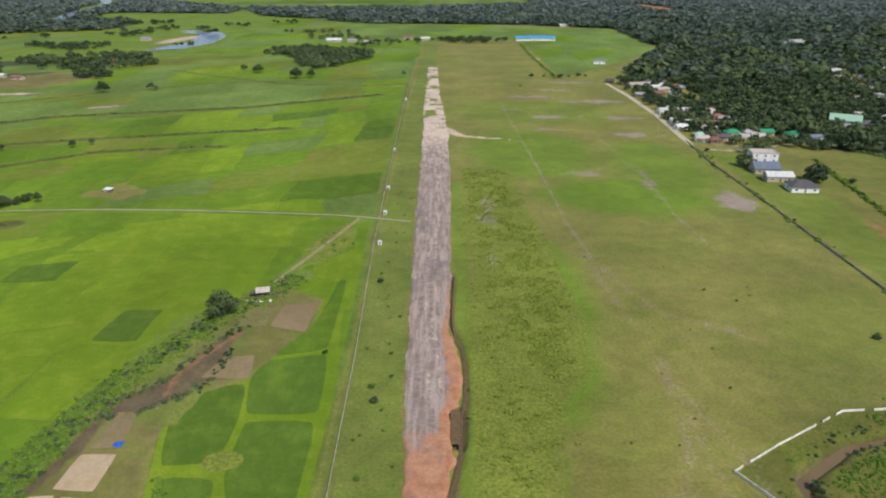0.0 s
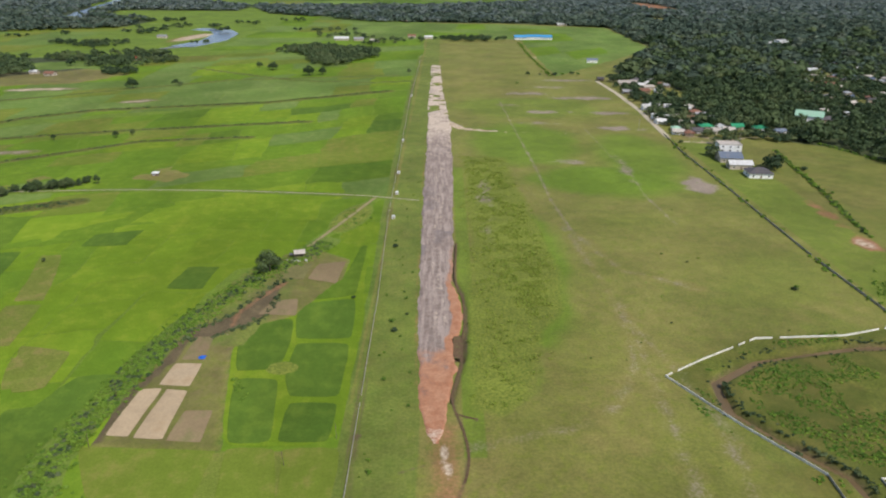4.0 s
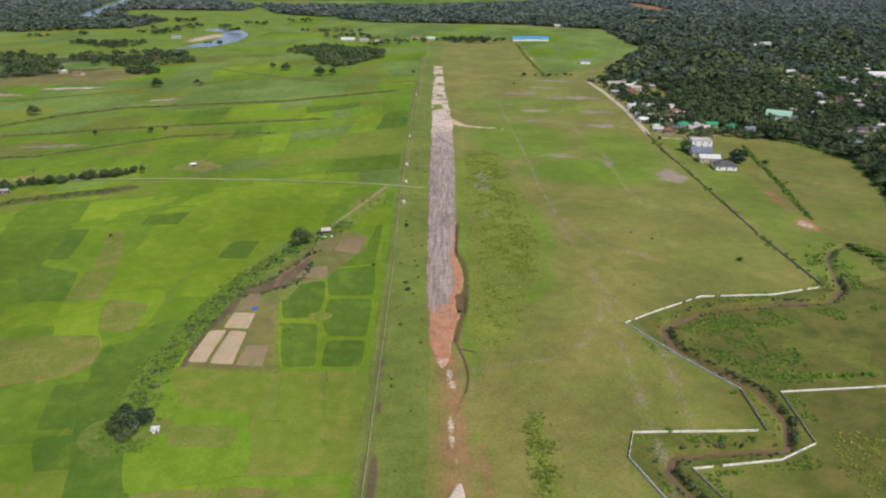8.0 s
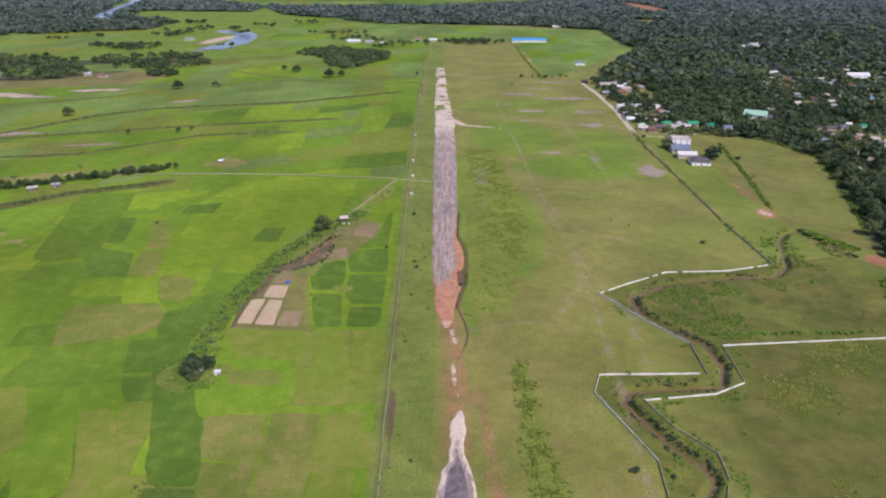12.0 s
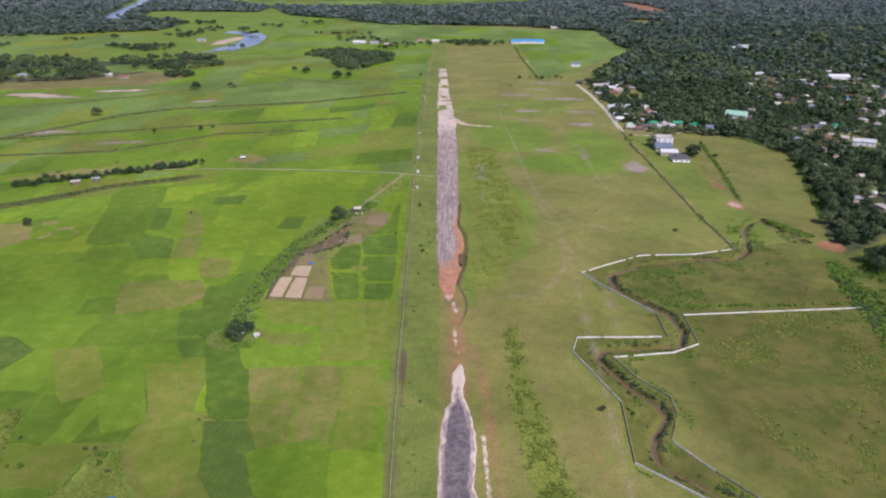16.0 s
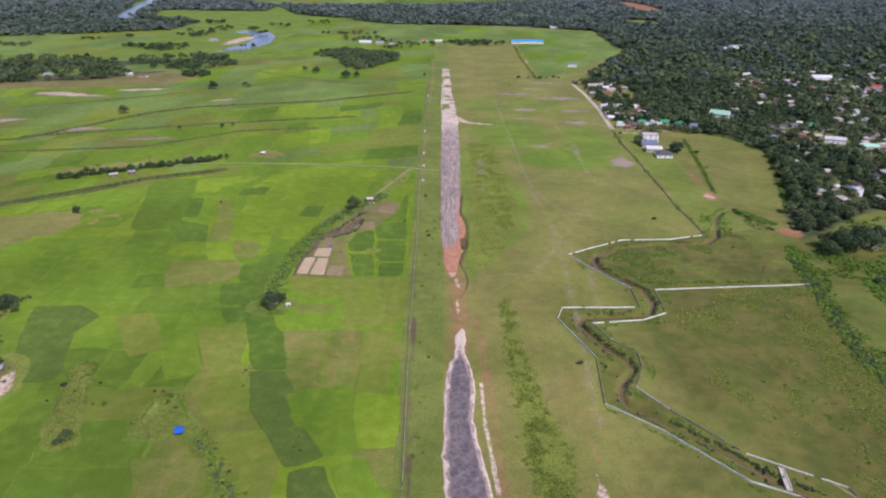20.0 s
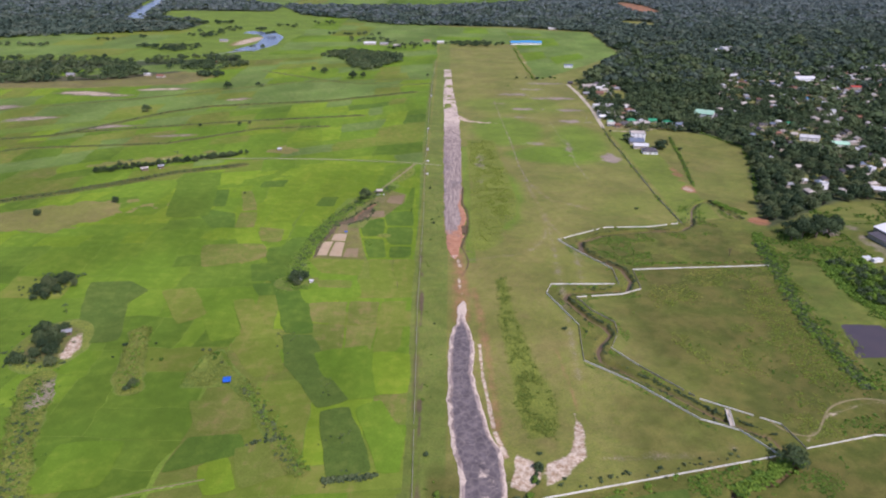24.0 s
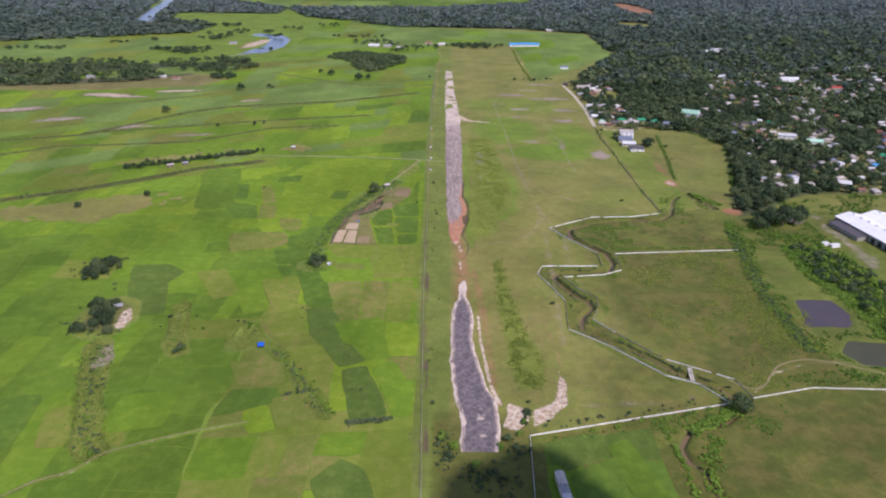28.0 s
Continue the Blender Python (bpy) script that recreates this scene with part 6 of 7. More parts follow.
def south_building():
    """The long roofed building in the cloud's shade behind the wall."""
    thing = tagged(new("long_shed"), "long shed with stepped pale grey roofs behind the wall", "shed")
    for k, (y0, y1, z, roof) in enumerate(((-10, 0, 4.2, "pale"), (-17, -10.2, 3.6, "grey"), (-26, -17.2, 3.9, "white"))):
        bay = part("wall", boxed((-2.6, y0, -0.3, 2.6, y1, z)), PLASTER_TAN, thing)
        bm = bmesh.new()
        roof_mesh(bm, y1 - y0, 5.6, z, 0.9, 0.15, "gable")
        bmesh.ops.rotate(bm, cent=(0, 0, 0), matrix=Matrix.Rotation(math.pi / 2, 3, "Z"), verts=bm.verts)
        part("roof", bm, ROOFS[roof], bay).location = (0, (y0 + y1) / 2, 0.01)
    thing.matrix_world = pose(41, -153, 0.1, 0, 0, 6)
    thing.scale = (0.72, 0.8, 0.8)


def gate_posts():
    """Little white guard huts along the west wall."""
    for x, y in ((-31, 339), (-30.2, 297), (-32.5, 382), (-34.5, 470), (-36.2, 663)):
        box_hut = tagged(new("guard_hut"), "tiny white guard hut on the low wall", "hut", "guard huts")
        part("wall", boxed((-1.0, -1.0, -0.3, 1.0, 1.0, 2.2)), PLASTER, box_hut)
        bm = bmesh.new()
        roof_mesh(bm, 2.0, 2.0, 2.2, 0.5, 0.35, "hip")
        part("roof", bm, ROOFS["white"], box_hut)
        part("door", boxed((-0.4, -1.04, 0, 0.4, -1.003, 1.9)), DOORS, box_hut)
        box_hut.matrix_world = pose(x + 1.2, y, 0.05)
        box_hut.scale = (0.75, 0.75, 0.8)


def small_things():
    tarp = tagged(new("field_shelter"), "bright blue tarpaulin shelter on poles in the fields", "shelter")
    bm = bmesh.new()
    roof_mesh(bm, 3.4, 4.4, 1.7, 0.9, 0.2, "gable")
    part("tarpaulin", bm, BLUE_TARP, tarp)
    for x, y in ((-1.5, -2.0), (1.5, -2.0), (-1.5, 2.0), (1.5, 2.0)):
        part("pole", boxed((x - 0.05, y - 0.05, -0.2, x + 0.05, y + 0.05, 1.7)), BOARDS, tarp)
    tarp.matrix_world = pose(-120, -47, 0.3, 0, 0, 12)
    cloth = tagged(new("tarpaulin"), "small blue tarpaulin spread over a heap in the yard", "tarpaulin")
    bm = bmesh.new()
    bmesh.ops.create_grid(bm, x_segments=8, y_segments=8, size=1.3)
    for v in bm.verts:
        v.co.z = 0.55 * max(0, 1 - v.co.length / 1.5) + 0.08 * noise.noise(v.co * 3)
    part("sheet", bm, BLUE_TARP, cloth)
    cloth.matrix_world = pose(-87.3, 152.5, 0.36)
    bridge = tagged(new("footbridge"), "narrow pale concrete footbridge over the creek", "bridge")
    part("deck", boxed((-1.1, -6.5, 0.02, 1.1, 6.5, 0.3)), PLASTER_TAN, bridge)
    for x in (-1.1, 0.95):
        part("parapet", boxed((x, -6.5, 0.3, x + 0.15, 6.5, 0.75)), CONCRETE, bridge)
    for y in (-5, 5):
        part("pier", boxed((-0.7, y - 0.3, -2.4, 0.7, y + 0.3, 0.02)), OLD_OR_SHADED_CONCRETE, bridge)
    bridge.matrix_world = pose(126.5, -70.5, 0, 0, 0, -10)
    # a thin lattice structure, made here in the shape of a leafless tree
    frame_ob = tagged(new("bare_tree"), "thin lattice structure on the meadow, shaped as a leafless tree", "tree")
    bm = bmesh.new()
    limb(bm, (0, 0, -0.3), (0.3, 0, 4.5), 0.22, 0.14)
    for k in range(9):
        a = 2.1 * k
        limb(bm, (0.2, 0, 2.5 + 0.25 * k), (0.2 + 2.2 * math.cos(a), 2.2 * math.sin(a), 4.5 + 0.35 * k), 0.09, 0.03, 5)
    part("trunk", bm, BARK, frame_ob)
    frame_ob.matrix_world = pose(194, 116, 0)
    rng = random.Random(5)
    for x, y in ((-104, 103), (-107, 128), (-93, 178), (-46, 96), (-41, 60), (-33, 108), (-95, 190)):
        mast = tagged(new("pole"), "thin bamboo pole standing at the field's edge", "pole", "field poles")
        part("shaft", boxed((-0.06, -0.06, -0.2, 0.06, 0.06, rng.uniform(4, 6))), BARK, mast)
        mast.matrix_world = pose(x, y, 0.2, rng.uniform(-5, 5), rng.uniform(-5, 5))
    for x, y in ((-96, 190), (160, 520), (178, 560), (184, 640), (182, 720), (190, 480), (225, 470)):
        mast = tagged(new("utility_pole"), "grey concrete utility pole with a crossarm", "pole", "utility poles")
        bm = bmesh.new()
        limb(bm, (0, 0, -0.3), (0, 0, 8), 0.16, 0.1, 8)
        part("shaft", bm, OLD_OR_SHADED_CONCRETE, mast)
        part("crossarm", boxed((-0.9, -0.06, 7.3, 0.9, 0.06, 7.45)), BOARDS, mast)
        if x > 0:
            mast.matrix_world = pose(x + 3, y, 0)
        else:
            mast.matrix_world = pose(186, 500, 0)


village(), hut(), blue_hall(), warehouse(), south_building(), gate_posts(), small_things()
lanes()
town()


# ---------------------------------------------------------------- lone trees and bushes
TREE_A = make_tree(1, 11.0, 10.0, 1500, 0.42, "broad dark green tree standing alone in the fields", "field trees")
TREE_B = make_tree(2, 9.0, 8.0, 1200, 0.38, "round dark green tree with a dense crown", "field trees")
TREE_C = make_tree(3, 7.5, 9.0, 1000, 0.36, "upright green tree with an uneven crown", "field trees")
TREE_D = make_tree(4, 13.0, 12.0, 1500, 0.5, "large spreading dark green tree", "field trees")


def plant(kind, rows, used):
    for x, y, s in rows:
        m = pose(x, y, 0.05, 0, 0, (x * 37 + y * 11) % 360) @ Matrix.Scale(1, 4)
        ob = copy_thing(kind, m) if used else kind
        if not used:
            ob.matrix_world = m
        used = True
        ob.scale = (s, s, s * (0.85 + ((x * 13 + y) % 30) / 100))


plant(TREE_A, [(-80, 226, 1.1), (-108, 66, 1.0), (-222, -24, 0.9), (-263, 52, 0.95), (142, -103, 1.25), (-219, 840, 1.3), (-165, 797, 1.5), (-339, 701, 1.3), (-399, 546, 1.2), (-600, 750, 1.2)], False)
plant(TREE_B, [(-103, 70, 0.8), (-106, 62, 0.7), (-232, -12, 0.8), (-216, -35, 0.95), (-269, 60, 0.85), (-256, 48, 0.75), (-291, 210, 0.75), (-241, 861, 1.1), (-150, 804, 1.2), (-166, -52, 0.7), (-340, 178, 0.8)], False)
plant(TREE_C, [(-228, -2, 0.9), (-238, -30, 0.7), (-110, 72, 0.8), (-259, 64, 0.8), (-249, 56, 0.7), (-188, 236, 0.3), (-260, 478, 0.8), (-305, 470, 0.6), (-250, 486, 0.6), (-45, 815, 0.8), (100, 800, 0.9)], False)
plant(TREE_D, [(-266, 45, 0.75), (252, 146, 1.1), (262, 150, 1.5), (274, 153, 1.6), (286, 158, 1.3), (268, 160, 1.4), (256, 158, 1.2), (280, 166, 1.2), (294, 166, 1.1)], False)
PALM = make_palm(3, 11)
plant(PALM, [(-318, 306, 0.8), (-282, 332, 0.8), (232, 690, 1.0), (250, 640, 1.1), (330, 420, 1.0), (350, 380, 1.0), (300, 520, 1.0), (226, 600, 0.9), (288, 600, 1.0), (365, 470, 1.1), (-236, 20, 0.6)], False)
rngl = random.Random(11)
row = [(-345 + 125 * k / 33 + rngl.uniform(-3, 3), 291 + 68 * k / 33 + rngl.uniform(-5, 5), rngl.uniform(0.45, 0.95)) for k in range(34)] + [(-338 + 112 * k / 21 + rngl.uniform(-3, 3), 296 + 62 * k / 21 + rngl.uniform(-6, 6), rngl.uniform(0.35, 0.7)) for k in range(22)]
row += [(-262 + rngl.uniform(-7, 7), 52 + rngl.uniform(-15, 17), rngl.uniform(0.55, 0.8)) for _ in range(24)]
row += [(-232 + rngl.uniform(-11, 9), -12 + rngl.uniform(-22, 16), rngl.uniform(0.5, 0.9)) for _ in range(26)]
plant(TREE_B, row[::2], True)
plant(TREE_C, row[1::2], True)
BUSH_A = make_bush(1, 2.6, 1.8, 160, 0.26, "low green bush on the grass", "grassland bushes")
BUSH_B = make_bush(2, 3.4, 1.6, 200, 0.28, "dark low bush on the grass", "grassland bushes")
bushes = [(-21.5, 180, 1.0), (-20, 172.5, 1.2), (-21.5, 139, 0.9), (-25, 256, 1.2), (-17, 200, 0.7), (-16, 186, 0.6), (104, 249, 0.6), (113, 239, 0.5), (120, 244, 0.5), (150, 210, 1.2), (152, 212, 0.9), (88, 180, 0.4), (72, 68.5, 1.0), (60, 10, 1.3), (71, 10, 1.0), (72, 7, 0.8), (-22, 93, 0.8), (-16, 14, 0.6), (-20, -60, 0.9), (-17, -100, 1.2), (-12, -124, 1.4), (-14, -132, 1.3), (26, -124, 1.6), (31, -107, 1.7), (29, -115, 1.4), (33, -98, 1.0), (105, 30, 0.6), (183, 470, 1.6), (180, 452, 1.2), (243, 395, 2.0)]
bushes += [(236, 345, 1.0), (116, 812, 1.6), (126, 812, 2.4), (134, 806, 2.6), (144, 812, 2.0), (156, 816, 2.6), (163, 812, 2.2), (-39, 200, 0.8), (82, 745, 1.4), (-142, -18, 0.8), (-133, -26, 1.2), (-128, -30, 0.8), (-103, -60, 0.8), (-170, -12, 0.7), (-166, -28, 0.8), (-188, -26, 0.6), (-165, -52, 2.2), (-168, -55, 1.8), (-161, -28, 1.2), (-186, -14, 1.2), (-133, -22, 1.5), (-138, -18, 0.9), (-176, -143, 1.8), (-174, -141, 1.4), (-6, -134, 2.2), (-9, -140, 2.0), (-12, -128, 1.8), (20, -128, 2.0), (16, -134, 1.8), (24, -135, 1.6)]
bushes += [(4, -147, 2.2), (12, -152, 2.0)]
plant(BUSH_A, bushes[::2], False)
plant(BUSH_B, bushes[1::2], False)
rngl = random.Random(12)
more = [(rngl.uniform(-26, -12), rngl.uniform(-150, 420), rngl.uniform(0.25, 0.6)) for _ in range(70)] + [(rngl.uniform(48, 165), rngl.uniform(60, 470), rngl.uniform(0.15, 0.4)) for _ in range(60)]
plant(BUSH_A, more, True)


# ---------------------------------------------------------------- woods, scrub and tall grass
def clear_of_houses(x, y, spare=0.0):
    keep = np.ones(len(x), bool)
    for hx, hy, r in HOUSE_SPOTS:
        keep &= np.hypot(x - hx, y - hy) > r * 0.8 + spare
        front = 4 if hx < 330 else 2
        keep &= ~((np.abs(x - hx) < r * 0.75 + 2) & (y < hy) & (y > hy - front - r))
    return keep


def woods():
    rng = np.random.default_rng(77)
    near_kit, far_kit, horizon_kit = crown_kit(5, 110, 0.12, 8, 0.20), crown_kit(6, 46, 0.20, 8, 0.08), crown_kit(9, 24, 0.27, 8, 0.06)

    def planted(x, y):
        return in_view(x, y) & clear_of_houses(x, y, 0.3)

    # nearest forest trees, each one a tree
    x, y = spots(rng, 236, 165, 520, 760, 8.5)
    inside = area_gap(x, y, FOREST) + (fbm(x, y, 20, 91) - 0.5) * 10 < -1
    thin = (area_gap(x, y, TOWN) < 0) & (fbm(x, y, 60, 41) > 0.36) & (rng.random(len(x)) < 0.24)
    keep = inside & ~thin & planted(x, y)
    x, y = x[keep], y[keep]
    gap = np.hypot(x + 10, y + 397)
    order = np.argsort(gap)
    near, rest = order[:240], order[240:]
    trees = [make_tree(20 + k, 9.5, 9.5, 520, 0.75, "forest tree with a dense dark crown at the wood's edge", "forest trees") for k in range(5)]
    for k, tree in enumerate(trees):
        i = near[k]
        tree.matrix_world = pose(x[i], y[i], 0)
    for n, i in enumerate(near[5:]):
        ob = copy_thing(trees[n % 5], pose(x[i], y[i], 0, 0, 0, rng.uniform(0, 360)))
        s = rng.uniform(0.75, 1.35)
        ob.scale = (s, s, s * rng.uniform(0.8, 1.15))
    rows = rows_of(rng, x[rest], y[rest], 6.5, 13)
    rows[:, 3] *= (0.72 + 0.5 * fbm(rows[:, 0], rows[:, 1], 30, 131)) * np.where(rng.random(len(rows)) < 0.16, 1.75, 1.0)
    scatter("forest", near_kit, rows, LEAVES, "dense dark green tropical forest crowns around the town", "forest")
    # the farther forest
    x, y = spots(rng, 180, 240, 1500, 1520, 9.8)
    keep = (area_gap(x, y, FOREST) + (fbm(x, y, 40, 92) - 0.5) * 20 < 0) & planted(x, y) & ((x > 520) | (y > 760))
    keep &= ~((area_gap(x, y, TOWN) < 0) & (fbm(x, y, 60, 41) > 0.36) & (rng.random(len(x)) < 0.24))
    keep &= ~(oval_gap(x, y, 505, 1640, 50, 90) < 0)
    x, y = x[keep], y[keep]
    # the farther back, the more crowns take the hazed leaf colour
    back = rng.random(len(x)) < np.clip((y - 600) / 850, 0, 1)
    for side, leaf in ((~back, LEAVES), (back, LEAVES_MID_HAZE)):
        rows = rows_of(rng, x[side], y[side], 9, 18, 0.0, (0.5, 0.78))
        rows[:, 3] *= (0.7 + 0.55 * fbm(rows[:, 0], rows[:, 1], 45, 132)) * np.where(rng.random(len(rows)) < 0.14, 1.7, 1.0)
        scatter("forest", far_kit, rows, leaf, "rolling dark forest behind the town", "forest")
    x, y = spots(rng, -1900, 1140, 2400, 2900, 14)
    keep = ((area_gap(x, y, FOREST) < 0) & (y > 1500) | (area_gap(x, y, FAR_WOOD) < 0)) & in_view(x, y)
    keep &= (line_gap(x, y, RIVER) > 32) & ~(oval_gap(x, y, 505, 1640, 50, 90) < 0) & ~(oval_gap(x, y, 620, 2150, 50, 240) < 0)
    keep &= fbm(x, y, 90, 95) > 0.30
    x, y = x[keep], y[keep]
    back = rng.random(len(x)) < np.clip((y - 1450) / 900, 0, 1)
    for side, leaf in ((~back, LEAVES_MID_HAZE), (back, LEAVES_FAR_HAZE)):
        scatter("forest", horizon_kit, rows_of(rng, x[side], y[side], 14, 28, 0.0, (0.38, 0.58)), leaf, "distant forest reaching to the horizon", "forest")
    # grove, riverside trees and clumps
    for name, area, gap, low, high, label in (("grove", GROVE, 8.5, 9, 15, "dense grove of dark trees among rice fields"), ("riverside_trees", BANK_WOOD, 9.5, 7, 16, "belt of dark trees along the river bank")):
        x, y = spots(rng, min(p[0] for p in area), min(p[1] for p in area), max(p[0] for p in area), max(p[1] for p in area), gap)
        keep = (area_gap(x, y, area) < 0) & (fbm(x, y, 34, 97) > (0.28 if name == "grove" else 0.43)) & (line_gap(x, y, RIVER) > 26)
        scatter(name, near_kit, rows_of(rng, x[keep], y[keep], low, high), LEAVES, label, "trees")
    clumps = [(-640, 1560, 60, 22, 30), (-760, 1570, 80, 26, 34), (-540, 1430, 26, 34, 16), (-470, 1440, 16, 30, 8), (-560, 1110, 50, 50, 46), (-520, 985, 50, 12, 18), (-700, 960, 80, 14, 30), (-470, 1000, 30, 20, 10), (-850, 1720, 40, 50, 24), (-395, 805, 26, 16, 20), (-420, 935, 40, 22, 26), (-570, 1330, 40, 60, 26), (-600, 1120, 60, 18, 26), (-760, 1230, 20, 16, 6), (-700, 1270, 16, 12, 4), (-420, 1500, 30, 30, 8), (-350, 1580, 40, 20, 8), (-430, 1350, 10, 30, 5)]
    clumps += [(40, 1205, 66, 34, 60), (-70, 1180, 40, 24, 12), (-170, 1240, 60, 40, 16), (-230, 1350, 70, 14, 12), (-110, 1130, 40, 10, 8), (-900, 1120, 70, 16, 20), (-840, 950, 60, 20, 20), (-300, 720, 10, 10, 2), (-400, 1120, 20, 20, 4), (205, 540, 22, 56, 70), (222, 535, 30, 16, 36), (196, 620, 10, 30, 8), (245, 500, 30, 8, 10), (215, 725, 26, 30, 44), (215, 660, 22, 60, 36), (225, 600, 36, 50, 60), (280, 565, 30, 40, 26), (240, 490, 30, 8, 12)]
    clumps += [(215, 470, 10, 8, 4), (275, 480, 24, 8, 14), (232, 530, 20, 10, 8), (225, 780, 24, 30, 18), (195, 650, 8, 40, 6), (280, 700, 30, 60, 26)]
    clumps += [(194, 418, 2.5, 16, 9), (224, 402, 4, 18, 5), (214, 512, 26, 12, 26), (204, 580, 16, 26, 26), (240, 545, 22, 30, 26), (212, 765, 30, 16, 22), (196, 700, 8, 40, 14), (262, 530, 22, 12, 12)]
    x, y = [], []
    for cx, cy, rx, ry, n in clumps:
        a, r = rng.uniform(0, 6.28, n), np.sqrt(rng.random(n))
        x.append(cx + rx * r * np.cos(a)), y.append(cy + ry * r * np.sin(a))
    x, y = np.concatenate(x), np.concatenate(y)
    keep = clear_of_houses(x, y, -1.0) & ~((np.abs(x - 181) < 6) & (y > 480) & (y < 770))
    scatter("tree_clumps", near_kit, rows_of(rng, x[keep], y[keep], 7, 13), LEAVES, "clumps of dark trees between fields and houses", "trees")


def scrub():
    rng = np.random.default_rng(78)
    kit, low_kit = bush_kit(7, 28, 0.29), bush_kit(8, 18, 0.28)

    def along(pts, half, gap):
        x, y = [], []
        for (ax, ay), (bx, by) in zip(pts, pts[1:]):
            n = max(1, int(math.hypot(bx - ax, by - ay) / gap))
            s = rng.random(n)
            side = rng.normal(0, half * 0.5, n)
            long = math.hypot(bx - ax, by - ay)
            x.append(ax + (bx - ax) * s - (by - ay) / long * side)
            y.append(ay + (by - ay) * s + (bx - ax) / long * side)
        return np.concatenate(x), np.concatenate(y)

    sets = [along(SCRUB_BANK, 5.5, 0.05), along(CANAL, 7, 0.9), along(DITCHES[0], 3.5, 1.6), along(DITCHES[1], 2.5, 2.2), along(DITCHES[2], 2.5, 2.6), along(SCRUB_SOUTH, 8, 0.25), along([(-184, 0), (-177, -26), (-168, -54)], 5, 0.4), along([(-52, 312), (-50, 284)], 7, 0.5), along([(-226, -45), (-232, 10)], 14, 0.8), along([(-114, 80), (-104, 54)], 10, 0.12), along([(-110, -50), (-98, -68), (-82, -90), (-68, -112)], 4, 0.3), along([(-73, 142), (-66, 126)], 2, 0.6)]
    x, y = np.concatenate([s[0] for s in sets]), np.concatenate([s[1] for s in sets])
    scatter("field_scrub", kit, rows_of(rng, x, y, 0.6, 2.0, 0.2, (0.4, 0.8)), SCRUB, "leafy green scrub along banks and ditches in the rice fields", "scrub")
    sets = [along([(-340, 300), (-226, 361)], 5, 0.16), along(CANAL, 5, 0.35), along(DITCHES[0], 3, 0.8), along(DITCHES[1], 2, 1.6), along(DITCHES[2], 2, 1.6), along(SCRUB_BANK, 5, 0.5), along(GULLY, 2, 0.7), along([(226, 140), (220, 105), (213, 60), (207, 28), (206, -24), (206, -46)], 4.0, 0.16), along([(246, 449), (232, 350), (218, 272)], 1.6, 1.2), along([(262, 232), (303, 352), (316, 408), (290, 470)], 2, 0.9), along(SCRUB_SOUTH, 6, 0.9), along([(-112, -50), (-98, -68), (-73, -111)], 3.5, 1.0), along([(-99, -94), (-82, -90)], 2, 0.6), along([(-60, -117), (-38, -113)], 1.6, 0.12), along([(-264, 42), (-266, 74)], 15, 0.25), along([(-230, -38), (-236, 8)], 16, 0.3), along([(20, -126), (27, -140)], 6, 0.4), along([(-4, -150), (24, -160)], 10, 0.4), along([(38, -118), (140, -92)], 3, 2.6), along([(29, -116), (32, -104)], 2, 0.3), along([(-13, -124), (-10, -150)], 5, 0.5)]
    x, y = np.concatenate([s[0] for s in sets]), np.concatenate([s[1] for s in sets])
    scatter("dark_scrub", kit, rows_of(rng, x, y, 0.8, 2.6, 0.15, (0.5, 0.9)), LEAVES, "dark leafy scrub on field banks and under trees", "scrub")
    # creek scrub inside the walls
    x, y = spots(rng, 60, -130, 240, 235, 1.15)
    brook = line_gap(x, y, CREEK)
    keep = (brook > 4.5) & (brook < 20) & (fbm(x, y, 14, 98) > 0.54)
    walls = np.minimum(line_gap(x, y, WALL_MAIN + WALL_BROKEN[1:]), np.minimum(line_gap(x, y, WALL_INNER), line_gap(x, y, WALL_BANK)))
    keep &= walls > 1.6
    inner = area_gap(x, y, [(95, 140), (102, 112), (118, 96), (135, 98), (140, 120), (128, 150), (108, 152)]) < 0
    keep |= inner & (fbm(x, y, 9, 99) > 0.45) & (brook > 5)
    east = (x > 55) & (y > -125)
    open_side = (area_gap(x, y, WALL_MAIN + [(180, 180), (250, 190), (217, 101)] + WALL_INNER[::-1] + WALL_BANK[1:]) < 0) | (brook < 11)
    keep &= east & open_side
    scatter("creek_scrub", kit, rows_of(rng, x[keep], y[keep], 0.5, 1.7, -0.1, (0.4, 0.8)), SCRUB, "dense green scrub on the creek banks", "scrub")
    x, y = along(CREEK[2:31], 6, 0.20)
    brook = line_gap(x, y, CREEK)
    keep = (brook > 2.3) & (brook < 3.6 + 3 * fbm(x, y, 12, 113)) & (fbm(x, y, 9, 114) > 0.44)
    # extra dark scrub on the right bank, partly in place of the bank's shade
    ax, ay = along([(a + 2.5, b + 1.3) for a, b in CREEK[2:31]], 1.0, 0.34)
    lush = (fbm(ax, ay, 14, 119) > 0.46) & (line_gap(ax, ay, CREEK) > 1.6)
    x, y = np.concatenate([x[keep], ax[lush]]), np.concatenate([y[keep], ay[lush]])
    scatter("bank_scrub", kit, rows_of(rng, x, y, 0.6, 1.7, -0.2, (0.5, 0.9)), LEAVES, "dark leafy scrub lining the creek's edge, also standing for the shaded bank", "scrub")
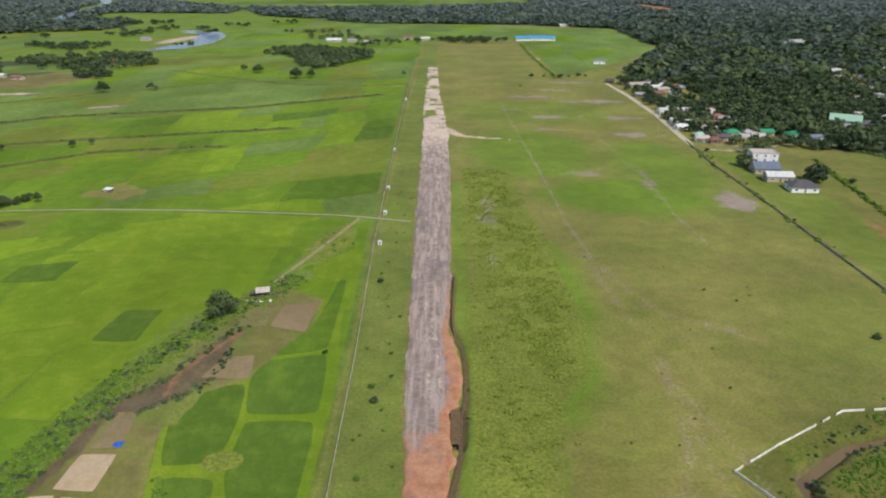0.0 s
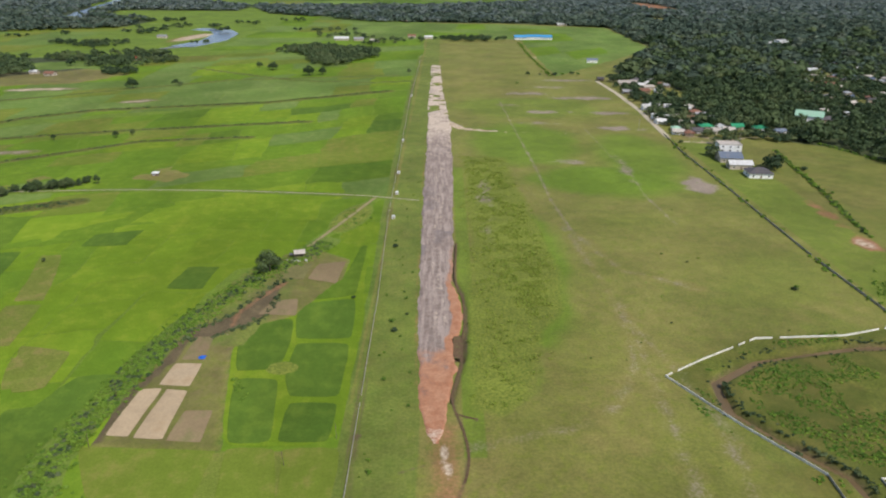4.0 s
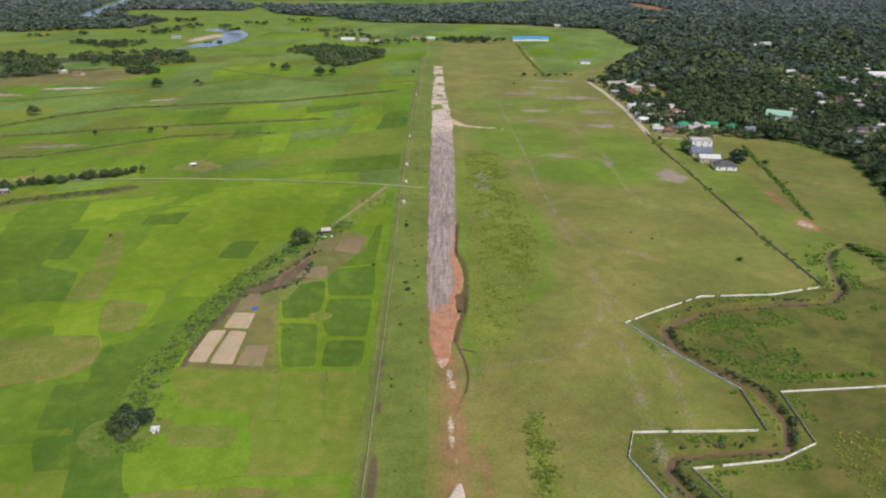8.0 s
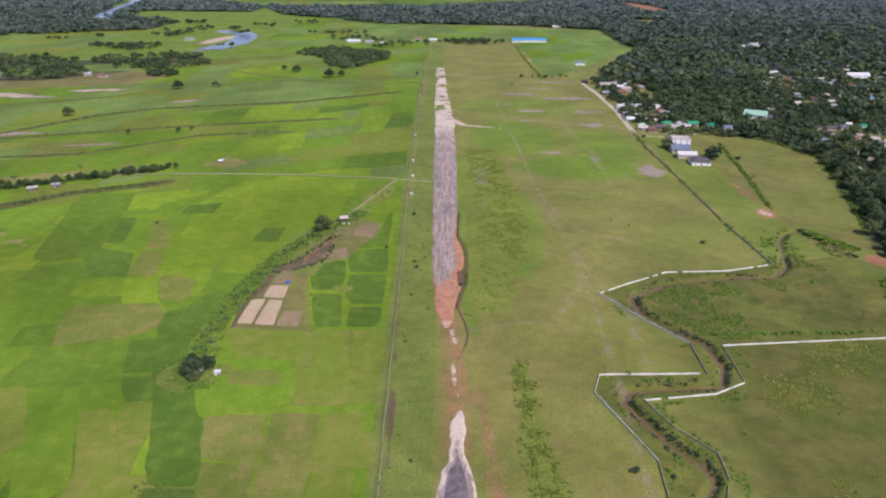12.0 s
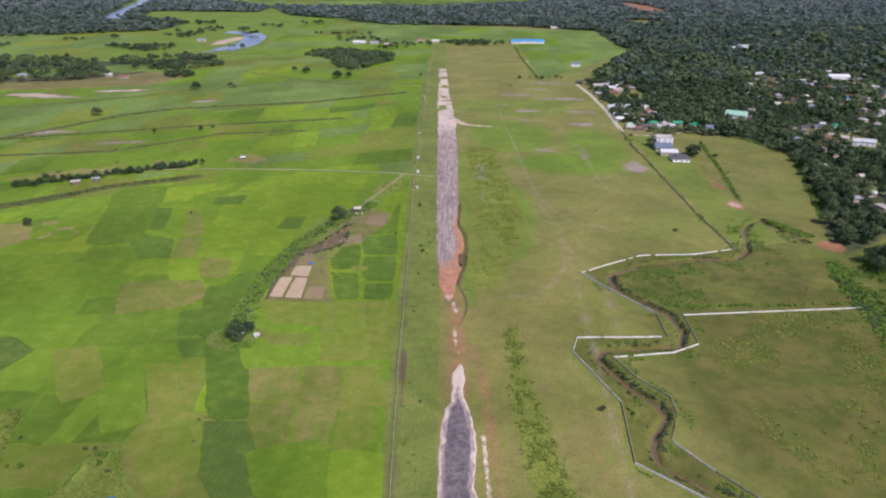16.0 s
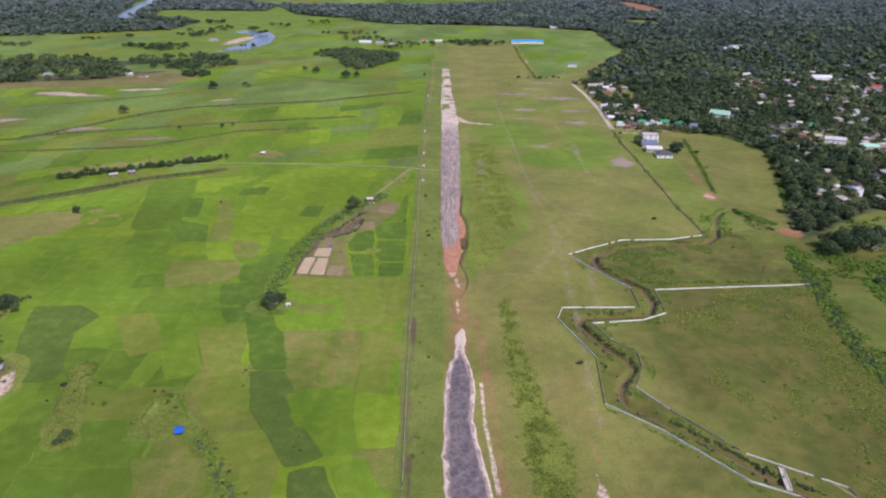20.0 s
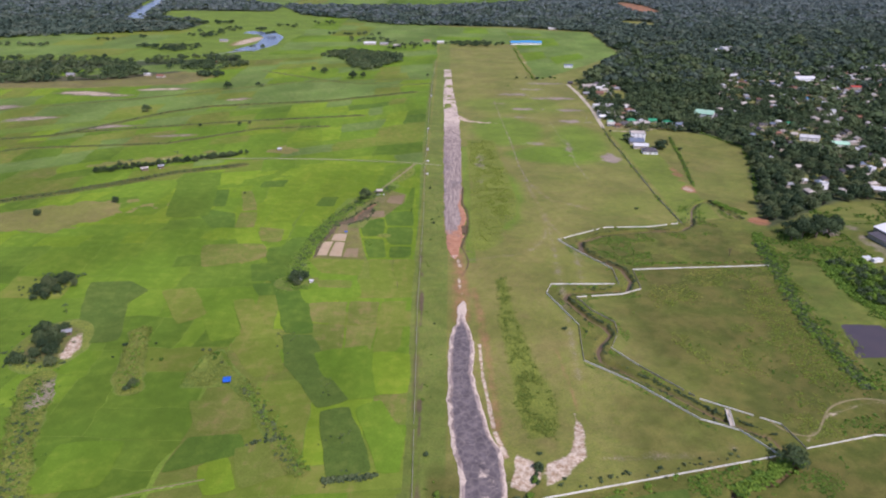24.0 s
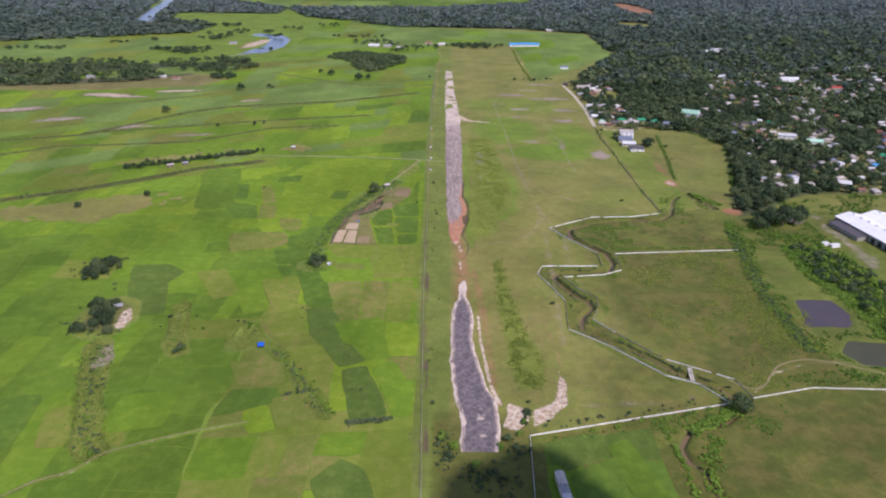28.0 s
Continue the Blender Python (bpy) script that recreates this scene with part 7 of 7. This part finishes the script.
    # hedges and rank growth on the east side
    sets = [along(WALL_EAST, 2.4, 2.6), along([(246, 449), (232, 350), (218, 272)], 2, 0.6), along([(232, 160), (226, 140), (220, 105), (213, 60), (207, 28), (206, -24), (206, -46)], 4.5, 0.18), along([(258, 112), (254, 55), (262, 29), (260, -9), (258, -40)], 5, 0.10), along([(262, 232), (303, 352), (316, 408), (290, 470)], 3, 0.5), along([(255, 135), (285, 130)], 5, 0.4), along([(119, 101), (217, 106)], 1.5, 0.9), along([(222, 231), (238, 200)], 4, 0.25), along([(122, -124), (114, -140), (110, -158), (112, -185)], 4, 0.25), along([(147, -99), (128, -110), (110, -119)], 4, 0.12), along([(98, -114), (100, -137), (101, -175)], 2, 0.6), along([(128, 800), (124, 972), (125, 1166)], 3, 1.2), along([(40, -128), (130, -101)], 3, 1.6)]
    x, y = np.concatenate([s[0] for s in sets]), np.concatenate([s[1] for s in sets])
    keep = (area_gap(x, y, POND) > 2.5) & (area_gap(x, y, SMALL_POND) > 2) & clear_of_houses(x, y)
    scatter("hedge_scrub", kit, rows_of(rng, x[keep], y[keep], 0.8, 3.0, 0.0, (0.5, 1.0)), SCRUB, "rank green hedges and bushes along ditches east of the field", "scrub")
    x, y = spots(rng, 250, -80, 320, 112, 2.2)
    keep = (area_gap(x, y, [(256, 112), (286, 108), (306, 20), (300, -70), (262, -60), (262, -9), (266, 29), (256, 55)]) < 0) & (fbm(x, y, 12, 101) > 0.40)
    scatter("rank_growth", kit, rows_of(rng, x[keep], y[keep], 2.0, 4.4), SCRUB, "thick green undergrowth in front of the warehouse", "scrub")
    keep &= (x > np.interp(y, [-80, 10, 55, 110], [262, 264, 257, 260])) & (rng.random(len(x)) < 0.34)
    x, y = x[keep], y[keep]
    dark = rng.random(len(x)) < 0.5
    for side, leaf in ((dark, LEAVES), (~dark, SCRUB)):
        scatter("tree_belt", crown_kit(12, 110, 0.11, 6, 0.2), rows_of(rng, x[side], y[side], 3.5, 8.0), leaf, "belt of dense trees between pond and warehouse", "trees")
    x, y = spots(rng, 214, -75, 300, 165, 1.8)
    open_field = area_gap(x, y, [(236, 112), (252, 106), (247, 74), (250, 40), (246, 29), (224, 29), (218, 48), (226, 84)])
    keep = (area_gap(x, y, POND) > 6) & (area_gap(x, y, SMALL_POND) > 3) & (line_gap(x, y, TRACK_EAST) > 2.5) & (x > np.interp(y, [-75, -4, 46, 105, 165], [204, 206, 211, 221, 232])) & (open_field > 1) & (area_gap(x, y, POND) > 4) & clear_of_houses(x, y) & (rng.random(len(x)) < step(0.30, 0.52, fbm(x, y, 16, 109)))
    scatter("rank_growth", kit, rows_of(rng, x[keep], y[keep], 0.8, 2.6, 0.0, (0.5, 1.0)), SCRUB, "rough bright green scrub round the pond", "scrub")
    x, y = spots(rng, 280, 165, 420, 245, 2.4)
    keep = (area_gap(x, y, [(286, 176), (400, 186), (420, 225), (400, 236), (330, 236), (300, 222)]) < 0) & clear_of_houses(x, y) & (rng.random(len(x)) < 0.8 * step(0.34, 0.54, fbm(x, y, 18, 118)))
    scatter("rank_growth", kit, rows_of(rng, x[keep], y[keep], 1.0, 3.4, 0.0, (0.5, 1.0)), SCRUB, "bright green scrub between warehouse and town trees", "scrub")
    x, y = spots(rng, 158, -86, 235, -54, 1.7)
    keep = (area_gap(x, y, [(166, -84), (182, -70), (206, -64), (228, -68), (232, -80), (190, -80)]) < 0) & (rng.random(len(x)) < step(0.34, 0.56, fbm(x, y, 10, 117)))
    scatter("rank_growth", kit, rows_of(rng, x[keep], y[keep], 0.7, 2.0, 0.0, (0.4, 0.8)), SCRUB, "rough green scrub between track and wall", "scrub")
    x, y = spots(rng, 110, -84, 225, 100, 2.4)
    spread = step(0.42, 0.66, fbm(x, y, 22, 115)) * np.maximum(step(10, -30, y + (150 - x) * 0.3), step(30, 60, y) * step(140, 165, x))
    keep = (rng.random(len(x)) < 0.55 * spread) & (x > 122 + np.maximum(0, -y) * 0.45) & (y > -78 + np.maximum(0, 190 - x) * 0.1) & (line_gap(x, y, WALL_INNER) > 3)
    scatter("meadow_scrub", low_kit, rows_of(rng, x[keep], y[keep], 0.7, 2.0, 0.0, (0.4, 0.8)), SCRUB, "low green scrub dotted over the meadow", "scrub")
    x, y = spots(rng, -108, -135, -38, 4, 1.2)
    band = line_gap(x, y, [(-98, -2), (-84, -34), (-66, -60), (-58, -90), (-50, -122)]) - 8.5
    keep = (band < 0) & (rng.random(len(x)) < 0.25 * step(0.5, 0.7, fbm(x, y, 10, 111)))
    scatter("marsh_weeds", low_kit, rows_of(rng, x[keep], y[keep], 0.6, 1.5, 0.15, (0.4, 0.8)), LEAVES, "dark weeds in a marshy rice plot", "weeds")
    # grass
    tufts = tuft_kit(9, 7)
    x, y = spots(rng, 8, 95, 50, 430, 0.95)
    gap = area_gap(x, y, TALL_GRASS) + (fbm(x, y, 12, 102) - 0.5) * 8
    keep = (rng.random(len(x)) < 0.62 * step(5, -14, gap) * (0.35 + 0.65 * step(0.34, 0.60, fbm(x, y, 18, 107)))) & (fbm(x, y, 5, 103, 3) > 0.44)
    x2, y2 = spots(rng, 20, -90, 46, 80, 0.9)
    gap2 = area_gap(x2, y2, SOUTH_GRASS) + (fbm(x2, y2, 9, 104) - 0.5) * 6
    keep2 = (rng.random(len(x2)) < 0.85 * step(3, -7, gap2)) & (fbm(x2, y2, 5, 105, 3) > 0.40)
    xr, yr = spots(rng, -225, -150, -60, 10, 0.9)
    reed = np.minimum(np.minimum(line_gap(xr, yr, SCRUB_SOUTH) - 8, line_gap(xr, yr, [(-184, 0), (-177, -26), (-168, -54)]) - 6), area_gap(xr, yr, ROUGH_TARP) - 1) + (fbm(xr, yr, 9, 148) - 0.5) * 6
    reed = (reed < 0) & (rng.random(len(xr)) < 0.75 * step(0.30, 0.50, fbm(xr, yr, 6, 149)))
    scatter("reeds", tufts, rows_of(rng, xr[reed], yr[reed], 0.6, 1.7, 0.2), RANK_GRASS, "rank yellow-green reeds on rough ground between rice plots", "reeds")
    x3, y3 = spots(rng, 120, -85, 225, 100, 1.6)
    keep3 = (rng.random(len(x3)) < step(0.46, 0.62, fbm(x3, y3, 28, 106))) & (line_gap(x3, y3, CREEK) > 14) & (x3 > 118 + np.maximum(0, -y3) * 0.45)
    scatter("rank_grass", tufts, rows_of(rng, x2[keep2], y2[keep2], 0.6, 1.8), RANK_GRASS, "dark rank grass in a long patch beside the apron", "grass")
    x, y = np.concatenate([x[keep], x3[keep3]]), np.concatenate([y[keep], y3[keep3]])
    scatter("tall_grass", tufts, rows_of(rng, x, y, 0.6, 1.9), GRASS, "coarse yellow-green tufts of tall grass beside the strip", "grass")


woods()
scrub()


# ---------------------------------------------------------------- an unseen cloud, added to shade the wall's south corner
def cloud(x, y, high, wide, deep, seed):
    rng = random.Random(seed)
    bm = bmesh.new()
    for _ in range(16):
        a, r = rng.uniform(0, 6.28), math.sqrt(rng.random()) * 0.6
        m = pose(math.cos(a) * r * wide, math.sin(a) * r * deep, rng.uniform(-4, 8)) @ Matrix.Diagonal((wide * rng.uniform(0.3, 0.5), deep * rng.uniform(0.3, 0.5), 9, 1))
        bmesh.ops.create_icosphere(bm, subdivisions=2, radius=1, matrix=m)
    ob = part("cloud", bm, plain_material("cloud_white", (0.80, 0.80, 0.82), (0.88, 0.88, 0.90), 8.0, 1.0))
    shift = sun_way * (high / sun_way.z)
    ob.location = (x + shift.x, y + shift.y, high)
    return tagged(ob, "small unseen cloud added to cast a soft shadow", "cloud", kind="structure")


cloud(21, -183, 700, 48, 52, 3)
